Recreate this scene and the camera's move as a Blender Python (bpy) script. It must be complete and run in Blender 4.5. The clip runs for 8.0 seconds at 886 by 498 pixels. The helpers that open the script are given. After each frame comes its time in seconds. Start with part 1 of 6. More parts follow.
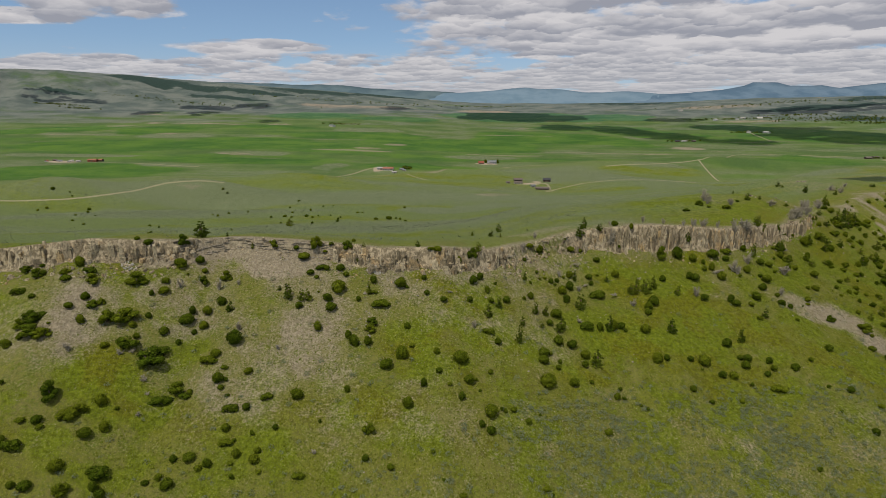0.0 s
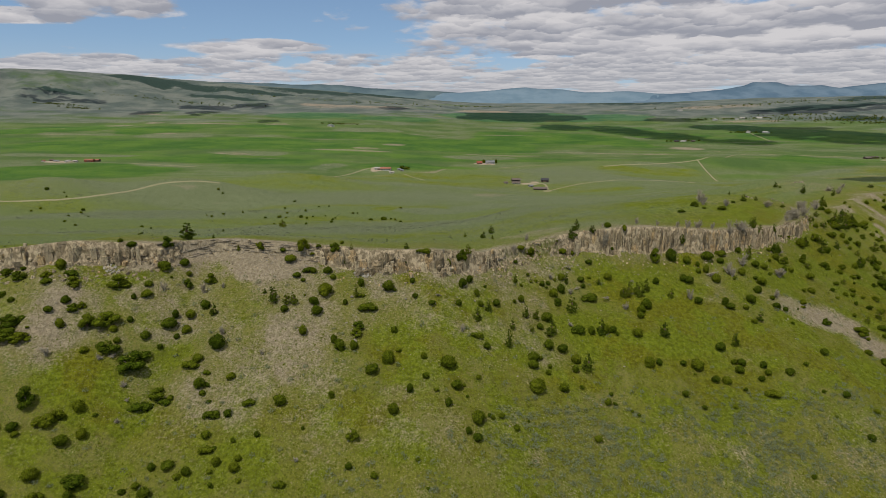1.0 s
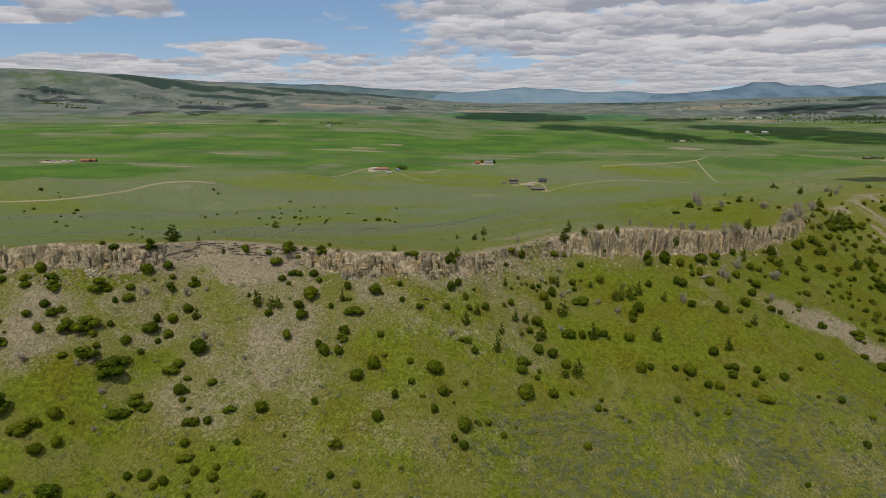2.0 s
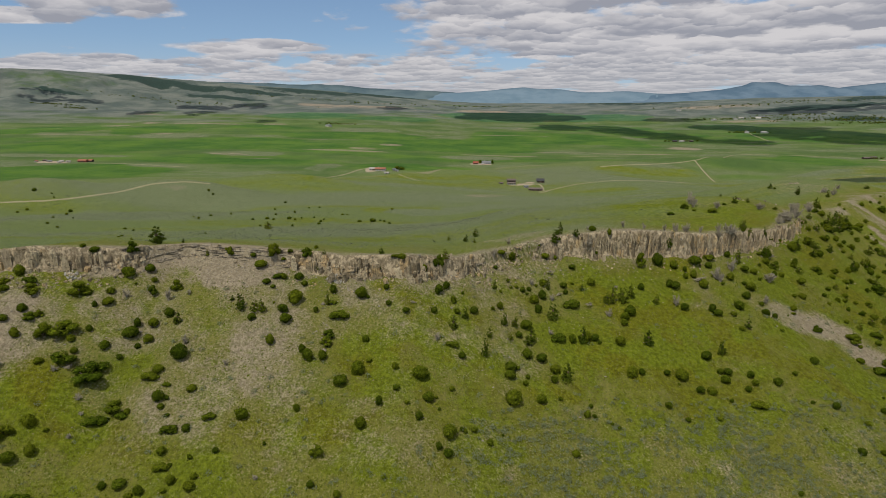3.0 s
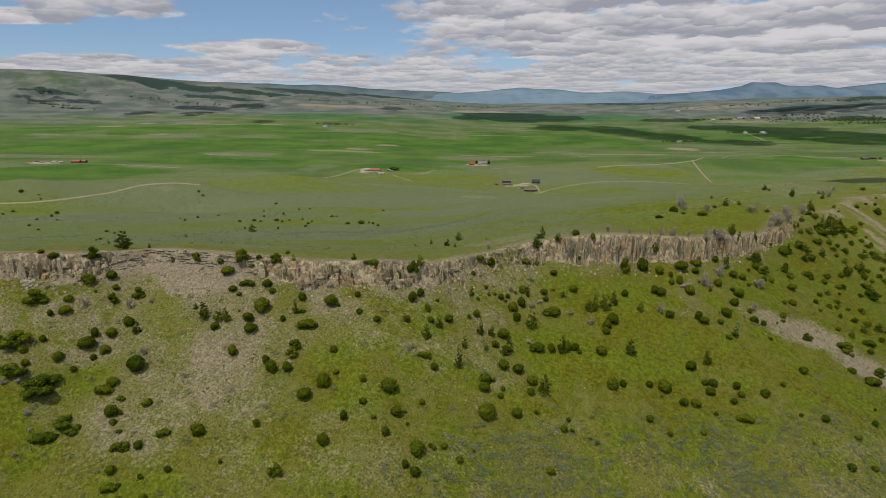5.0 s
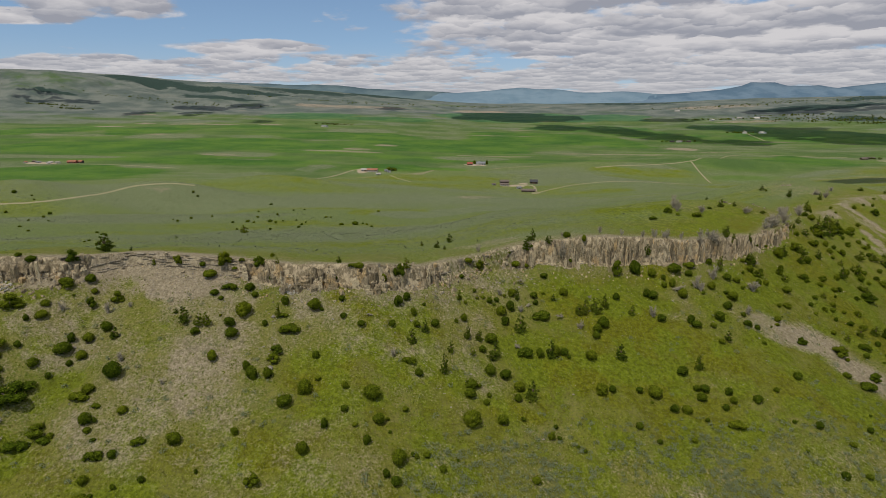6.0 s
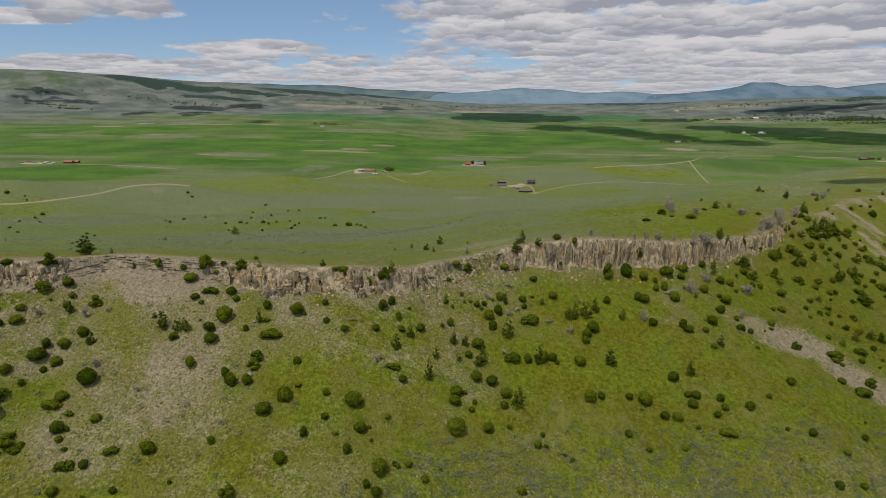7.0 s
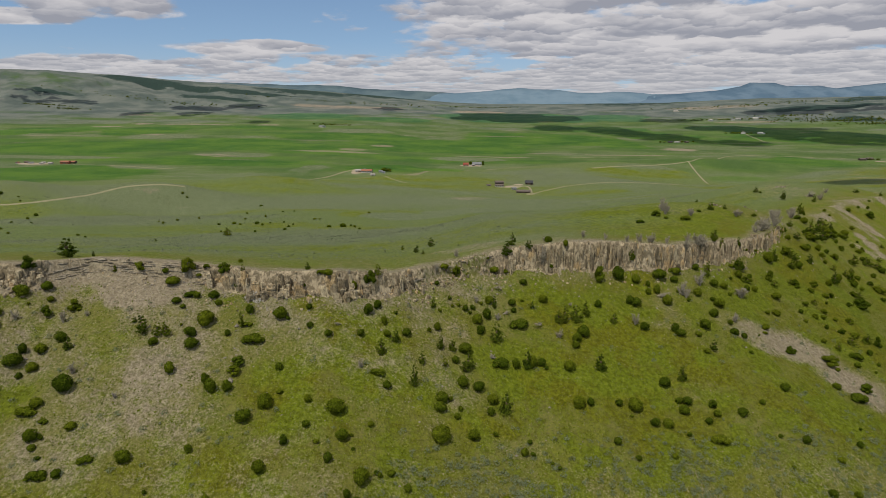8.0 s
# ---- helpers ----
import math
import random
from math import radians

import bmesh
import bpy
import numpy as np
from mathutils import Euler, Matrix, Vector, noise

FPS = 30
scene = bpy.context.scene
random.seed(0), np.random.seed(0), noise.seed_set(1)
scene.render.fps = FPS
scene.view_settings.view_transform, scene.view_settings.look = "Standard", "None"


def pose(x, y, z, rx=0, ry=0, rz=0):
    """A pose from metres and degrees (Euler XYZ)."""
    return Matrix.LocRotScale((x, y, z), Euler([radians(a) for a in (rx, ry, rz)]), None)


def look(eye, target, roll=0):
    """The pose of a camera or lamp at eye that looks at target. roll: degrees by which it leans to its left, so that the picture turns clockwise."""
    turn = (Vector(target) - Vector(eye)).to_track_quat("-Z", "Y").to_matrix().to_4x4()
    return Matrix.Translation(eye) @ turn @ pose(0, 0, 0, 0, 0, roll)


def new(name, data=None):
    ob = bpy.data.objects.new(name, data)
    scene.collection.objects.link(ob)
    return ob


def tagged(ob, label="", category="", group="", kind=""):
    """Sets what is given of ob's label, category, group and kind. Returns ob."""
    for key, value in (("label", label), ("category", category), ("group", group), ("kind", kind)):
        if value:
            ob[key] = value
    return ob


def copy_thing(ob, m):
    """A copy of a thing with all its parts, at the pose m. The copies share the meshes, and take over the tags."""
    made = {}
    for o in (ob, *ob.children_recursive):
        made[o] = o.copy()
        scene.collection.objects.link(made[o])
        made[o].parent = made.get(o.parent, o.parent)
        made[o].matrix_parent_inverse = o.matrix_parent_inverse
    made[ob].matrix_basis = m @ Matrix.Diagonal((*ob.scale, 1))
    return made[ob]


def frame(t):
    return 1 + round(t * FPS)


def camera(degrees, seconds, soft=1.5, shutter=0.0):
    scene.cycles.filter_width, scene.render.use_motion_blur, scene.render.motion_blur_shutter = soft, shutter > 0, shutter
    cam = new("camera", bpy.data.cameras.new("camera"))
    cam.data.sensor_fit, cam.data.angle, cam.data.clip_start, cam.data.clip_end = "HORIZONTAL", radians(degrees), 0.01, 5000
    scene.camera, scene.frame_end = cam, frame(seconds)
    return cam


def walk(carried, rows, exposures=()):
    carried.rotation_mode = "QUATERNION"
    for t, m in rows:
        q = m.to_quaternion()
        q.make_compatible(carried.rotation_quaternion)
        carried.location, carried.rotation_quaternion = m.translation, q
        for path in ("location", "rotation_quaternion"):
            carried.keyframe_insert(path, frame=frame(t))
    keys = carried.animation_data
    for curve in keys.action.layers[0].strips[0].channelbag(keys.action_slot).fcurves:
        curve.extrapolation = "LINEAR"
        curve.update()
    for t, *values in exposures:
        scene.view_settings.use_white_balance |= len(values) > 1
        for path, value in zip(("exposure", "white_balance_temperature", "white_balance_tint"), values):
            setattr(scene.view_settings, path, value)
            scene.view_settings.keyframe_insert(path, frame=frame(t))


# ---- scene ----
cam = camera(72.0, 8.0, soft=0.75)
METRES, EYE, TILT, LEAN, TURN = 36.0, 120.0, -14.2, 0.0, 0.0
ROWS = [
    (0.0, 0.0, 0.0, 0.0, 0.0, 0.0, -0.0),
    (0.5, 0.0475, 0.0321, 0.0107, -0.0, -0.0, 0.0),
    (1.0, 0.0954, 0.0649, 0.0215, -0.01, -0.01, 0.0),
    (1.5, 0.1443, 0.0979, 0.0325, -0.02, -0.02, 0.0),
    (3.0, 0.2945, 0.2006, 0.0642, -0.04, -0.01, 0.0),
    (3.5, 0.3456, 0.2356, 0.0751, -0.05, -0.01, 0.01),
    (4.0, 0.3971, 0.2709, 0.0863, -0.05, -0.0, 0.02),
    (4.5, 0.4495, 0.3067, 0.0974, -0.05, 0.01, 0.02),
    (6.0, 0.6077, 0.4151, 0.1306, -0.06, 0.02, 0.03),
    (6.5, 0.6617, 0.4519, 0.1417, -0.07, 0.02, 0.03),
    (7.0, 0.7153, 0.4879, 0.1528, -0.08, 0.03, 0.03),
    (7.5, 0.7664, 0.5219, 0.1635, -0.08, 0.04, 0.02),
    (8.0, 0.8141, 0.5541, 0.1738, -0.09, 0.05, 0.02),
]
walk(cam, [(t, pose(0, 0, EYE, TILT, LEAN, TURN) @ pose(METRES * x, METRES * 1.38 * y, METRES * z, 90 + pitch, roll, yaw)) for t, x, y, z, yaw, pitch, roll in ROWS])

# ---- world, sun, exposure ----
SUN_ELEVATION, SUN_AZIMUTH = 63.0, 211.0        # degrees; azimuth clockwise from straight ahead (+y)
scene.view_settings.exposure = -0.08


class Nodes:
    """A node tree with short calls."""

    def __init__(self, tree):
        self.tree = tree
        tree.nodes.clear()

    def add(self, kind, operation="", use_clamp=False, interpolation_type="", data_type="", blend_type="", sky_type="", sun_disc=True,
            layer_name="", voronoi_dimensions="", feature=""):
        node = self.tree.nodes.new(kind)
        if operation:
            node.operation = operation
        if use_clamp:
            node.use_clamp = True
        if interpolation_type:
            node.interpolation_type = interpolation_type
        if data_type:
            node.data_type = data_type
        if blend_type:
            node.blend_type = blend_type
        if sky_type:
            node.sky_type, node.sun_disc = sky_type, sun_disc
        if layer_name:
            node.layer_name = layer_name
        if voronoi_dimensions:
            node.voronoi_dimensions, node.feature = voronoi_dimensions, feature
        return node

    def join(self, a, b):
        self.tree.links.new(a, b)

    def feed(self, socket, value):
        if isinstance(value, bpy.types.NodeSocket):
            self.join(value, socket)
        else:
            socket.default_value = value

    def math(self, operation, a, b=0.0, clamp=False):
        node = self.add("ShaderNodeMath", operation=operation, use_clamp=clamp)
        self.feed(node.inputs[0], a)
        self.feed(node.inputs[1], b)
        return node.outputs[0]

    def ramp(self, value, low, high, to_low=0.0, to_high=1.0):
        node = self.add("ShaderNodeMapRange", interpolation_type="SMOOTHSTEP")
        for socket, v in zip(node.inputs[:5], (value, low, high, to_low, to_high)):
            self.feed(socket, v)
        return node.outputs[0]

    def mix(self, factor, a, b, blend="MIX"):
        node = self.add("ShaderNodeMix", data_type="RGBA", blend_type=blend)
        self.feed(node.inputs[0], factor)
        self.feed(node.inputs[6], a if isinstance(a, bpy.types.NodeSocket) else (*a, 1))
        self.feed(node.inputs[7], b if isinstance(b, bpy.types.NodeSocket) else (*b, 1))
        return node.outputs[2]

    def noise(self, vector, scale, detail=4.0, rough=0.55):
        node = self.add("ShaderNodeTexNoise")
        self.feed(node.inputs["Vector"], vector)
        node.inputs["Scale"].default_value = scale
        node.inputs["Detail"].default_value = detail
        node.inputs["Roughness"].default_value = rough
        return node.outputs[0]

    def scaled(self, vector, x, y, z):
        node = self.add("ShaderNodeVectorMath", operation="MULTIPLY")
        self.feed(node.inputs[0], vector)
        node.inputs[1].default_value = (x, y, z)
        return node.outputs[0]


def make_world():
    """A clear blue sky under a broken deck of flat-bottomed cumulus."""
    world = bpy.data.worlds.new("sky")
    world.use_nodes = True
    scene.world = world
    n = Nodes(world.node_tree)
    out = n.add("ShaderNodeOutputWorld")
    background = n.add("ShaderNodeBackground")
    n.join(background.outputs[0], out.inputs[0])
    sky = n.add("ShaderNodeTexSky", sky_type="NISHITA", sun_disc=False)
    sky.sun_elevation, sky.sun_rotation = radians(SUN_ELEVATION), radians(SUN_AZIMUTH)
    sky.air_density, sky.dust_density, sky.ozone_density = 1.0, 0.6, 1.2
    way = n.add("ShaderNodeTexCoord").outputs["Generated"]
    raised = n.add("ShaderNodeVectorMath", operation="ADD")           # clear mountain air: little haze low down
    n.join(way, raised.inputs[0])
    raised.inputs[1].default_value = (0.0, 0.0, 0.10)
    n.join(raised.outputs[0], sky.inputs[0])
    split = n.add("ShaderNodeSeparateXYZ")
    n.join(way, split.inputs[0])
    x, y, z = split.outputs
    side = n.math("ARCTAN2", x, y)                                    # bearing
    up = n.math("MAXIMUM", z, 0.0)

    def layer(across, rise, seed):
        """Heaped clouds in cells: their thickness, and how far each part is lit from above."""
        def at(k):
            flat = n.add("ShaderNodeCombineXYZ")                      # cloud rows close up towards the horizon
            n.join(n.math("MULTIPLY", side, across * k), flat.inputs[0])
            n.join(n.math("MULTIPLY", n.math("LOGARITHM", n.math("ADD", up, 0.03), 2.7183), rise * k), flat.inputs[1])
            flat.inputs[2].default_value = seed
            return flat.outputs[0]

        def heaps(k, warp):
            """Thickness and height within one rounded heap."""
            here = at(k)
            bend = n.add("ShaderNodeTexNoise")
            n.join(here, bend.inputs["Vector"])
            bend.inputs["Scale"].default_value, bend.inputs["Detail"].default_value = 1.6, 5.0
            shift = n.add("ShaderNodeVectorMath", operation="MULTIPLY_ADD")
            n.join(bend.outputs["Color"], shift.inputs[0])
            shift.inputs[1].default_value = (warp, warp, 0)
            n.join(here, shift.inputs[2])
            cell = n.add("ShaderNodeTexVoronoi", voronoi_dimensions="2D", feature="SMOOTH_F1")
            n.join(shift.outputs[0], cell.inputs["Vector"])
            cell.inputs["Scale"].default_value, cell.inputs["Smoothness"].default_value = 1.0, 0.38
            parts = []
            for v in (shift.outputs[0], cell.outputs["Position"]):
                xyz = n.add("ShaderNodeSeparateXYZ")
                n.join(v, xyz.inputs[0])
                parts.append(xyz.outputs[1])
            return n.math("SUBTRACT", 0.5, cell.outputs["Distance"]), n.math("SUBTRACT", parts[0], parts[1])

        big, fine = n.noise(at(1.0), 0.5, 2, 0.5), n.noise(at(1.0), 1.5, 7, 0.57)
        heap, height = heaps(1.0, 1.1)
        puff, puff_height = heaps(2.7, 1.5)
        body = n.math("ADD", n.math("MULTIPLY", big, 0.45), n.math("MULTIPLY", fine, 0.55))
        body = n.math("ADD", n.math("ADD", body, n.math("MULTIPLY", heap, 0.22)), n.math("ADD", n.math("MULTIPLY", puff, 0.10), 0.10))
        light = n.math("ADD", n.math("MULTIPLY", height, 0.85), n.math("MULTIPLY", puff_height, 0.50))
        light = n.math("ADD", light, n.math("MULTIPLY", n.math("SUBTRACT", fine, 0.5), 1.3))
        light = n.math("ADD", light, n.math("MULTIPLY", n.math("SUBTRACT", big, 0.5), 1.0))
        return body, light

    body_high, light_high = layer(8.0, 3.5, 3.7)
    body_low, light_low = layer(15.0, 4.8, 8.2)
    near_horizon = n.ramp(n.math("ADD", up, n.math("MULTIPLY", n.math("SUBTRACT", body_high, 0.62), 0.05)), 0.075, 0.05)
    billow, lit = n.mix(near_horizon, body_high, body_low), n.mix(near_horizon, light_high, light_low)
    # banks of cloud: azimuth, height, reach in both, weight
    banks = [(0.42, 0.105, 0.50, 0.080, 0.345), (-0.48, 0.118, 0.11, 0.020, 0.27), (-0.30, 0.069, 0.12, 0.013, 0.28),
             (-0.60, 0.099, 0.11, 0.012, 0.29), (-0.48, 0.038, 0.34, 0.016, 0.30), (-0.05, 0.026, 0.36, 0.022, 0.27), (-0.20, 0.050, 0.18, 0.014, 0.24),
             (0.45, 0.04, 0.6, 0.045, 0.33), (0.30, 0.012, 0.9, 0.020, 0.30)]
    cover = None
    for bx, bz, rx, rz, weight in banks:
        u = n.math("DIVIDE", n.math("SUBTRACT", side, bx), rx)
        v = n.math("DIVIDE", n.math("SUBTRACT", up, bz), rz)
        d = n.math("ADD", n.math("MULTIPLY", u, u), n.math("MULTIPLY", v, v))
        bank = n.ramp(d, 1.6, 0.25, 0.0, weight)
        cover = bank if cover is None else n.math("MAXIMUM", cover, bank)
    high = n.ramp(up, 0.16, 0.40, 0.0, 0.32)                          # broken cloud over the rest of the sky
    cover = n.math("MAXIMUM", cover, high)
    for bx, bz, rx, rz in ((0.44, 0.134, 0.05, 0.014), (0.51, 0.116, 0.03, 0.008), (0.10, 0.045, 0.10, 0.010)):    # gaps of clear sky
        u = n.math("DIVIDE", n.math("SUBTRACT", side, bx), rx)
        v = n.math("DIVIDE", n.math("SUBTRACT", up, bz), rz)
        cover = n.math("SUBTRACT", cover, n.ramp(n.math("ADD", n.math("MULTIPLY", u, u), n.math("MULTIPLY", v, v)), 1.6, 0.1, 0.0, 0.17))
    body = n.math("ADD", billow, cover)
    mask = n.ramp(body, 0.735, 0.87)
    light = n.math("SUBTRACT", n.math("ADD", n.math("MULTIPLY", lit, 1.15), 0.52), n.math("MULTIPLY", n.ramp(body, 0.82, 1.1), 0.16), clamp=True)
    cloud = n.mix(light, (3.9, 4.05, 4.7), (7.75, 7.55, 7.75))
    haze = n.ramp(up, 0.085, 0.0, 0.0, 0.42)
    cloud = n.mix(haze, cloud, (5.9, 6.0, 6.3))
    clear = n.mix(1.0, sky.outputs[0], (1.22, 1.30, 1.36), "MULTIPLY")
    clear = n.mix(haze, clear, (5.4, 5.9, 6.5))
    n.join(n.mix(mask, clear, cloud), background.inputs[0])
    background.inputs[1].default_value = 0.085


make_world()
sun = new("sun", bpy.data.lights.new("sun", "SUN"))
sun.data.energy, sun.data.angle, sun.data.color = 3.0, radians(0.6), (1.0, 0.93, 0.80)
to_sun = Vector((math.sin(radians(SUN_AZIMUTH)) * math.cos(radians(SUN_ELEVATION)),
                 math.cos(radians(SUN_AZIMUTH)) * math.cos(radians(SUN_ELEVATION)), math.sin(radians(SUN_ELEVATION))))
sun.matrix_world = look(to_sun * 1000, (0, 0, 0))

# ---- the lie of the land ----
# the rim of the escarpment: x, y, height of its top
RIM = np.array([(-400, 120, 82), (-250, 165, 76), (-140, 180, 74), (-106, 177, 78.5), (-84, 184, 76), (-70, 194, 75),
                (-53, 193, 74.6), (-33, 191, 73.5), (-20, 189, 72.5), (0, 187.5, 73), (15, 194, 70.5), (33, 208, 70),
                (50, 217, 72), (69, 219, 73.6), (88, 224.5, 72.3), (107, 228, 70.4), (125, 237, 69), (140, 248, 67.5),
                (160, 266, 66.5), (173, 284, 66), (209, 320, 61), (255, 366, 62), (290, 393, 59.5), (320, 417, 57), (360, 450, 50),
                (424, 520, 40), (600, 760, 8), (900, 1200, -18)], float)
# height of the rock face along it
FACE = np.array([(-140, 5), (-110, 4.5), (-91, 4.2), (-75, 2.5), (-60, 1.6), (-40, 3), (-25, 5), (0, 7.2), (15, 5.5),
                 (33, 4), (50, 6.2), (69, 8.5), (88, 8.2), (107, 7.2), (140, 4.6), (160, 3), (173, 0)], float)
# how far the talus is banked up against its foot
BANK = np.array([(-40, 0), (-25, .6), (0, 1.7), (15, 1.5), (33, 1.0), (50, .9), (69, .3), (88, .6), (107, .9), (140, .5), (173, 0)], float)
# how far the land behind the rim has fallen to the valley floor, by the distance from the rim
FALL = np.array([(0, 0), (40, .08), (80, .18), (130, .28), (200, .42), (300, .57), (400, .69), (600, .85), (850, .94), (1100, .97), (1500, 1)])
# how steeply it begins to fall, along the rim
STEEP = np.array([(-400, 1.08), (-50, 1.08), (0, .95), (50, .75), (150, .6), (230, .7), (300, .95), (400, 1.4), (600, 1.4)])
FLOOR = np.array([(-900, 4), (-500, 0), (-200, -6), (100, -18), (400, -23), (1200, -22)])
# low knolls and hollows: x, y, reach in x, reach in y, height
KNOLLS = [(-270, 655, 75, 40, 19), (-395, 615, 70, 45, 21), (-190, 790, 110, 45, 15), (140, 305, 60, 40, 9), (45, 350, 60, 50, 4),
          (277, 470, 60, 50, 11), (424, 737, 60, 60, 9), (-225, 590, 60, 40, -12), (-325, 540, 60, 40, -5), (520, 1250, 160, 70, 12), (20, 800, 160, 60, 2), (480, 1050, 160, 90, -17), (420, 900, 80, 70, -8),
          (180, 830, 120, 70, -9), (0, 1010, 260, 50, 9), (300, 1180, 150, 60, 10)]


def lattice(ix, iy, seed):
    h = (ix * 374761393 + iy * 668265263 + seed * 974634) & 0x7FFFFFFF
    h = ((h ^ (h >> 13)) * 1274126177) & 0x7FFFFFFF
    return ((h ^ (h >> 16)) & 0xFFFF) / 65535.0


def rough(x, y, size, seed=0, octaves=3):
    """Soft noise from -1 to 1 with features of that size in metres."""
    total, weight, sum_w = 0.0, 1.0, 0.0
    for o in range(octaves):
        u, v = np.asarray(x, float) / size, np.asarray(y, float) / size
        iu, iv = np.floor(u).astype(np.int64), np.floor(v).astype(np.int64)
        fu, fv = u - iu, v - iv
        fu, fv = fu * fu * (3 - 2 * fu), fv * fv * (3 - 2 * fv)
        s = seed * 17 + o
        a, b = lattice(iu, iv, s), lattice(iu + 1, iv, s)
        c, d = lattice(iu, iv + 1, s), lattice(iu + 1, iv + 1, s)
        total = total + weight * (2 * ((a * (1 - fu) + b * fu) * (1 - fv) + (c * (1 - fu) + d * fu) * fv) - 1)
        sum_w, weight, size = sum_w + weight, weight * 0.5, size * 0.5
    return total / sum_w


def ease(v, low, high):
    k = np.clip((v - low) / (high - low), 0, 1)
    return k * k * (3 - 2 * k)


def rim_y(x):
    return np.interp(x, RIM[:, 0], RIM[:, 1])


def rim_top(x):
    return np.interp(x, RIM[:, 0], RIM[:, 2])


def face_height(x):
    return np.interp(x, FACE[:, 0], FACE[:, 1], left=4.5, right=0)


def ground(x, y):
    """The height of the ground at (x, y), arrays or numbers."""
    x, y = np.asarray(x, float), np.asarray(y, float)
    back = y - rim_y(x)
    top, face = rim_top(x), face_height(x)
    # the slope in front of the rim
    d = np.maximum(-back, 0)
    d = np.where(d > 150, 150 + 90 * np.tanh((d - 150) / 90), d)
    u, k = np.clip(x, -160, 260) / 100, d / 50
    slope = top - face - (24.98 * k - 1.09 * k * k - 1.16 * u * k - 0.36 * u * u * k - 0.04 * u * k * k)
    slope = slope + ease(d, 0, 40) * (0.9 * rough(x, y, 34, 3) + 0.25 * rough(x, y, 7, 4))
    slope = slope + np.interp(x, BANK[:, 0], BANK[:, 1]) * ease(d, 20, 3)
    slope = slope + 2.6 * np.maximum(rough(x, 0 * y, 8, 77), 0) * ease(face, 4, 6.5) * ease(d, 11, 2)
    # the land behind it
    floor = np.interp(x, FLOOR[:, 0], FLOOR[:, 1])
    behind = np.maximum(back, 0)
    steep = np.interp(x, STEEP[:, 0], STEEP[:, 1])
    behind = behind * (steep + (1 - steep) * ease(behind, 100, 450))
    land = top + (floor - top) * np.interp(behind, FALL[:, 0], FALL[:, 1])
    for kx, ky, rx, ry, h in KNOLLS:
        land = land + h * np.exp(-((x - kx) / rx) ** 2 - ((y - ky) / ry) ** 2) * ease(back, 2, 45)
    land = land + ease(back, 5, 80) * (1.4 * rough(x, y, 90, 5) + 0.4 * rough(x, y, 18, 6)) + 0.3 * rough(x, y, 9, 8) * ease(back, 0, 6)
    # the face between them, ragged along its edge
    edge = back + 1.8 * rough(x, y, 7, 7) * ease(face, 0.5, 3)
    step = np.clip(ease(edge, -2.3, 0.2) + 0.16 * rough(x, y, 2.4, 13) * ease(edge, -2.3, -1.5) * ease(edge, 0.2, -0.5), 0, 1)
    z = slope + (land - slope) * step
    # far off the valley rises to long hills
    r, side = np.hypot(x, y), x / np.maximum(y, 1.0)
    ahead = ease(y, 200, 900)
    z = z + ahead * (85 * ease(r, 2000, 5000) ** 1.15 + ease(r, 1200, 2500) * 5 * rough(x, y * 2.2, 420, 9))
    hill = np.interp(side, [-1.4, -0.75, -0.62, -0.5, -0.40, -0.25, -0.05, 0.05, 0.35, 0.5, 0.8, 1.2],
                     [236, 195, 185, 163, 131, 82, 26, 8, 8, 34, 62, 90])
    gully = 1 - ease(r, 4640, 4150) * (0.62 * np.abs(rough(side * 2600, r * 0.5, 210, 11, 4)) + 0.1 * rough(x, y, 160, 12)) - 0.035 * np.abs(rough(side * 2600, 0, 240, 14, 4))
    z = z + ahead * hill * ease(r, 3350, 4650) * gully
    return z

# ---- patches of the ground: x, y, reach in x, reach in y, amount ----
BARE_A = [(-51, 184, 15.9, 7.2, 0.95), (-76, 184, 12.9, 5.2, 0.7), (-81, 170, 10.6, 6.7, 0.6), (-73, 163, 11.9, 8.5, 0.6),
          (-64, 188, 11.0, 4.3, 0.8), (-53, 155, 11.1, 6.3, 0.36), (-60, 146, 9.3, 6.2, 0.36), (-74, 146, 8.0, 6.4, 0.42),
          (-37, 179, 10.2, 8.0, 0.6), (-26, 171, 11.3, 10.1, 0.36), (-25, 188, 12.1, 3.8, 0.7), (-14, 181, 8.3, 5.5, 0.65),
          (-32, 165, 9.5, 8.7, 0.3), (-12, 187, 8.5, 3.1, 0.7), (21, 190, 10.4, 6.0, 0.55), (31, 184, 6.9, 8.5, 0.5),
          (31, 172, 5.2, 9.9, 0.5), (28, 160, 4.0, 7.1, 0.42)]
BARE_B = [(45, 205, 11.3, 5.3, 0.5), (28, 200, 10.9, 4.1, 0.6), (101, 213, 4.7, 14.2, 0.45), (93, 200, 8.0, 3.9, 0.45),
          (111, 227, 6.8, 4.1, 0.4), (127, 204, 9.8, 5.4, 0.7), (119, 207, 6.4, 4.6, 0.5), (-96, 165, 9.0, 4.5, 0.35),
          (-81, 143, 6.5, 3.2, 0.3), (-38, 149, 10.5, 6.0, 0.25), (82, 188, 7.5, 2.8, 0.3), (98, 179, 9.4, 4.3, 0.35),
          (227, 340, 13.8, 12.2, 0.3), (179, 297, 8, 17.8, 0.5), (262, 368, 14.9, 5.2, 0.65), (239, 338, 4.3, 7.1, 0.55),
          (245, 334, 4.2, 7, 0.6), (246, 328, 3.6, 7, 0.6)]
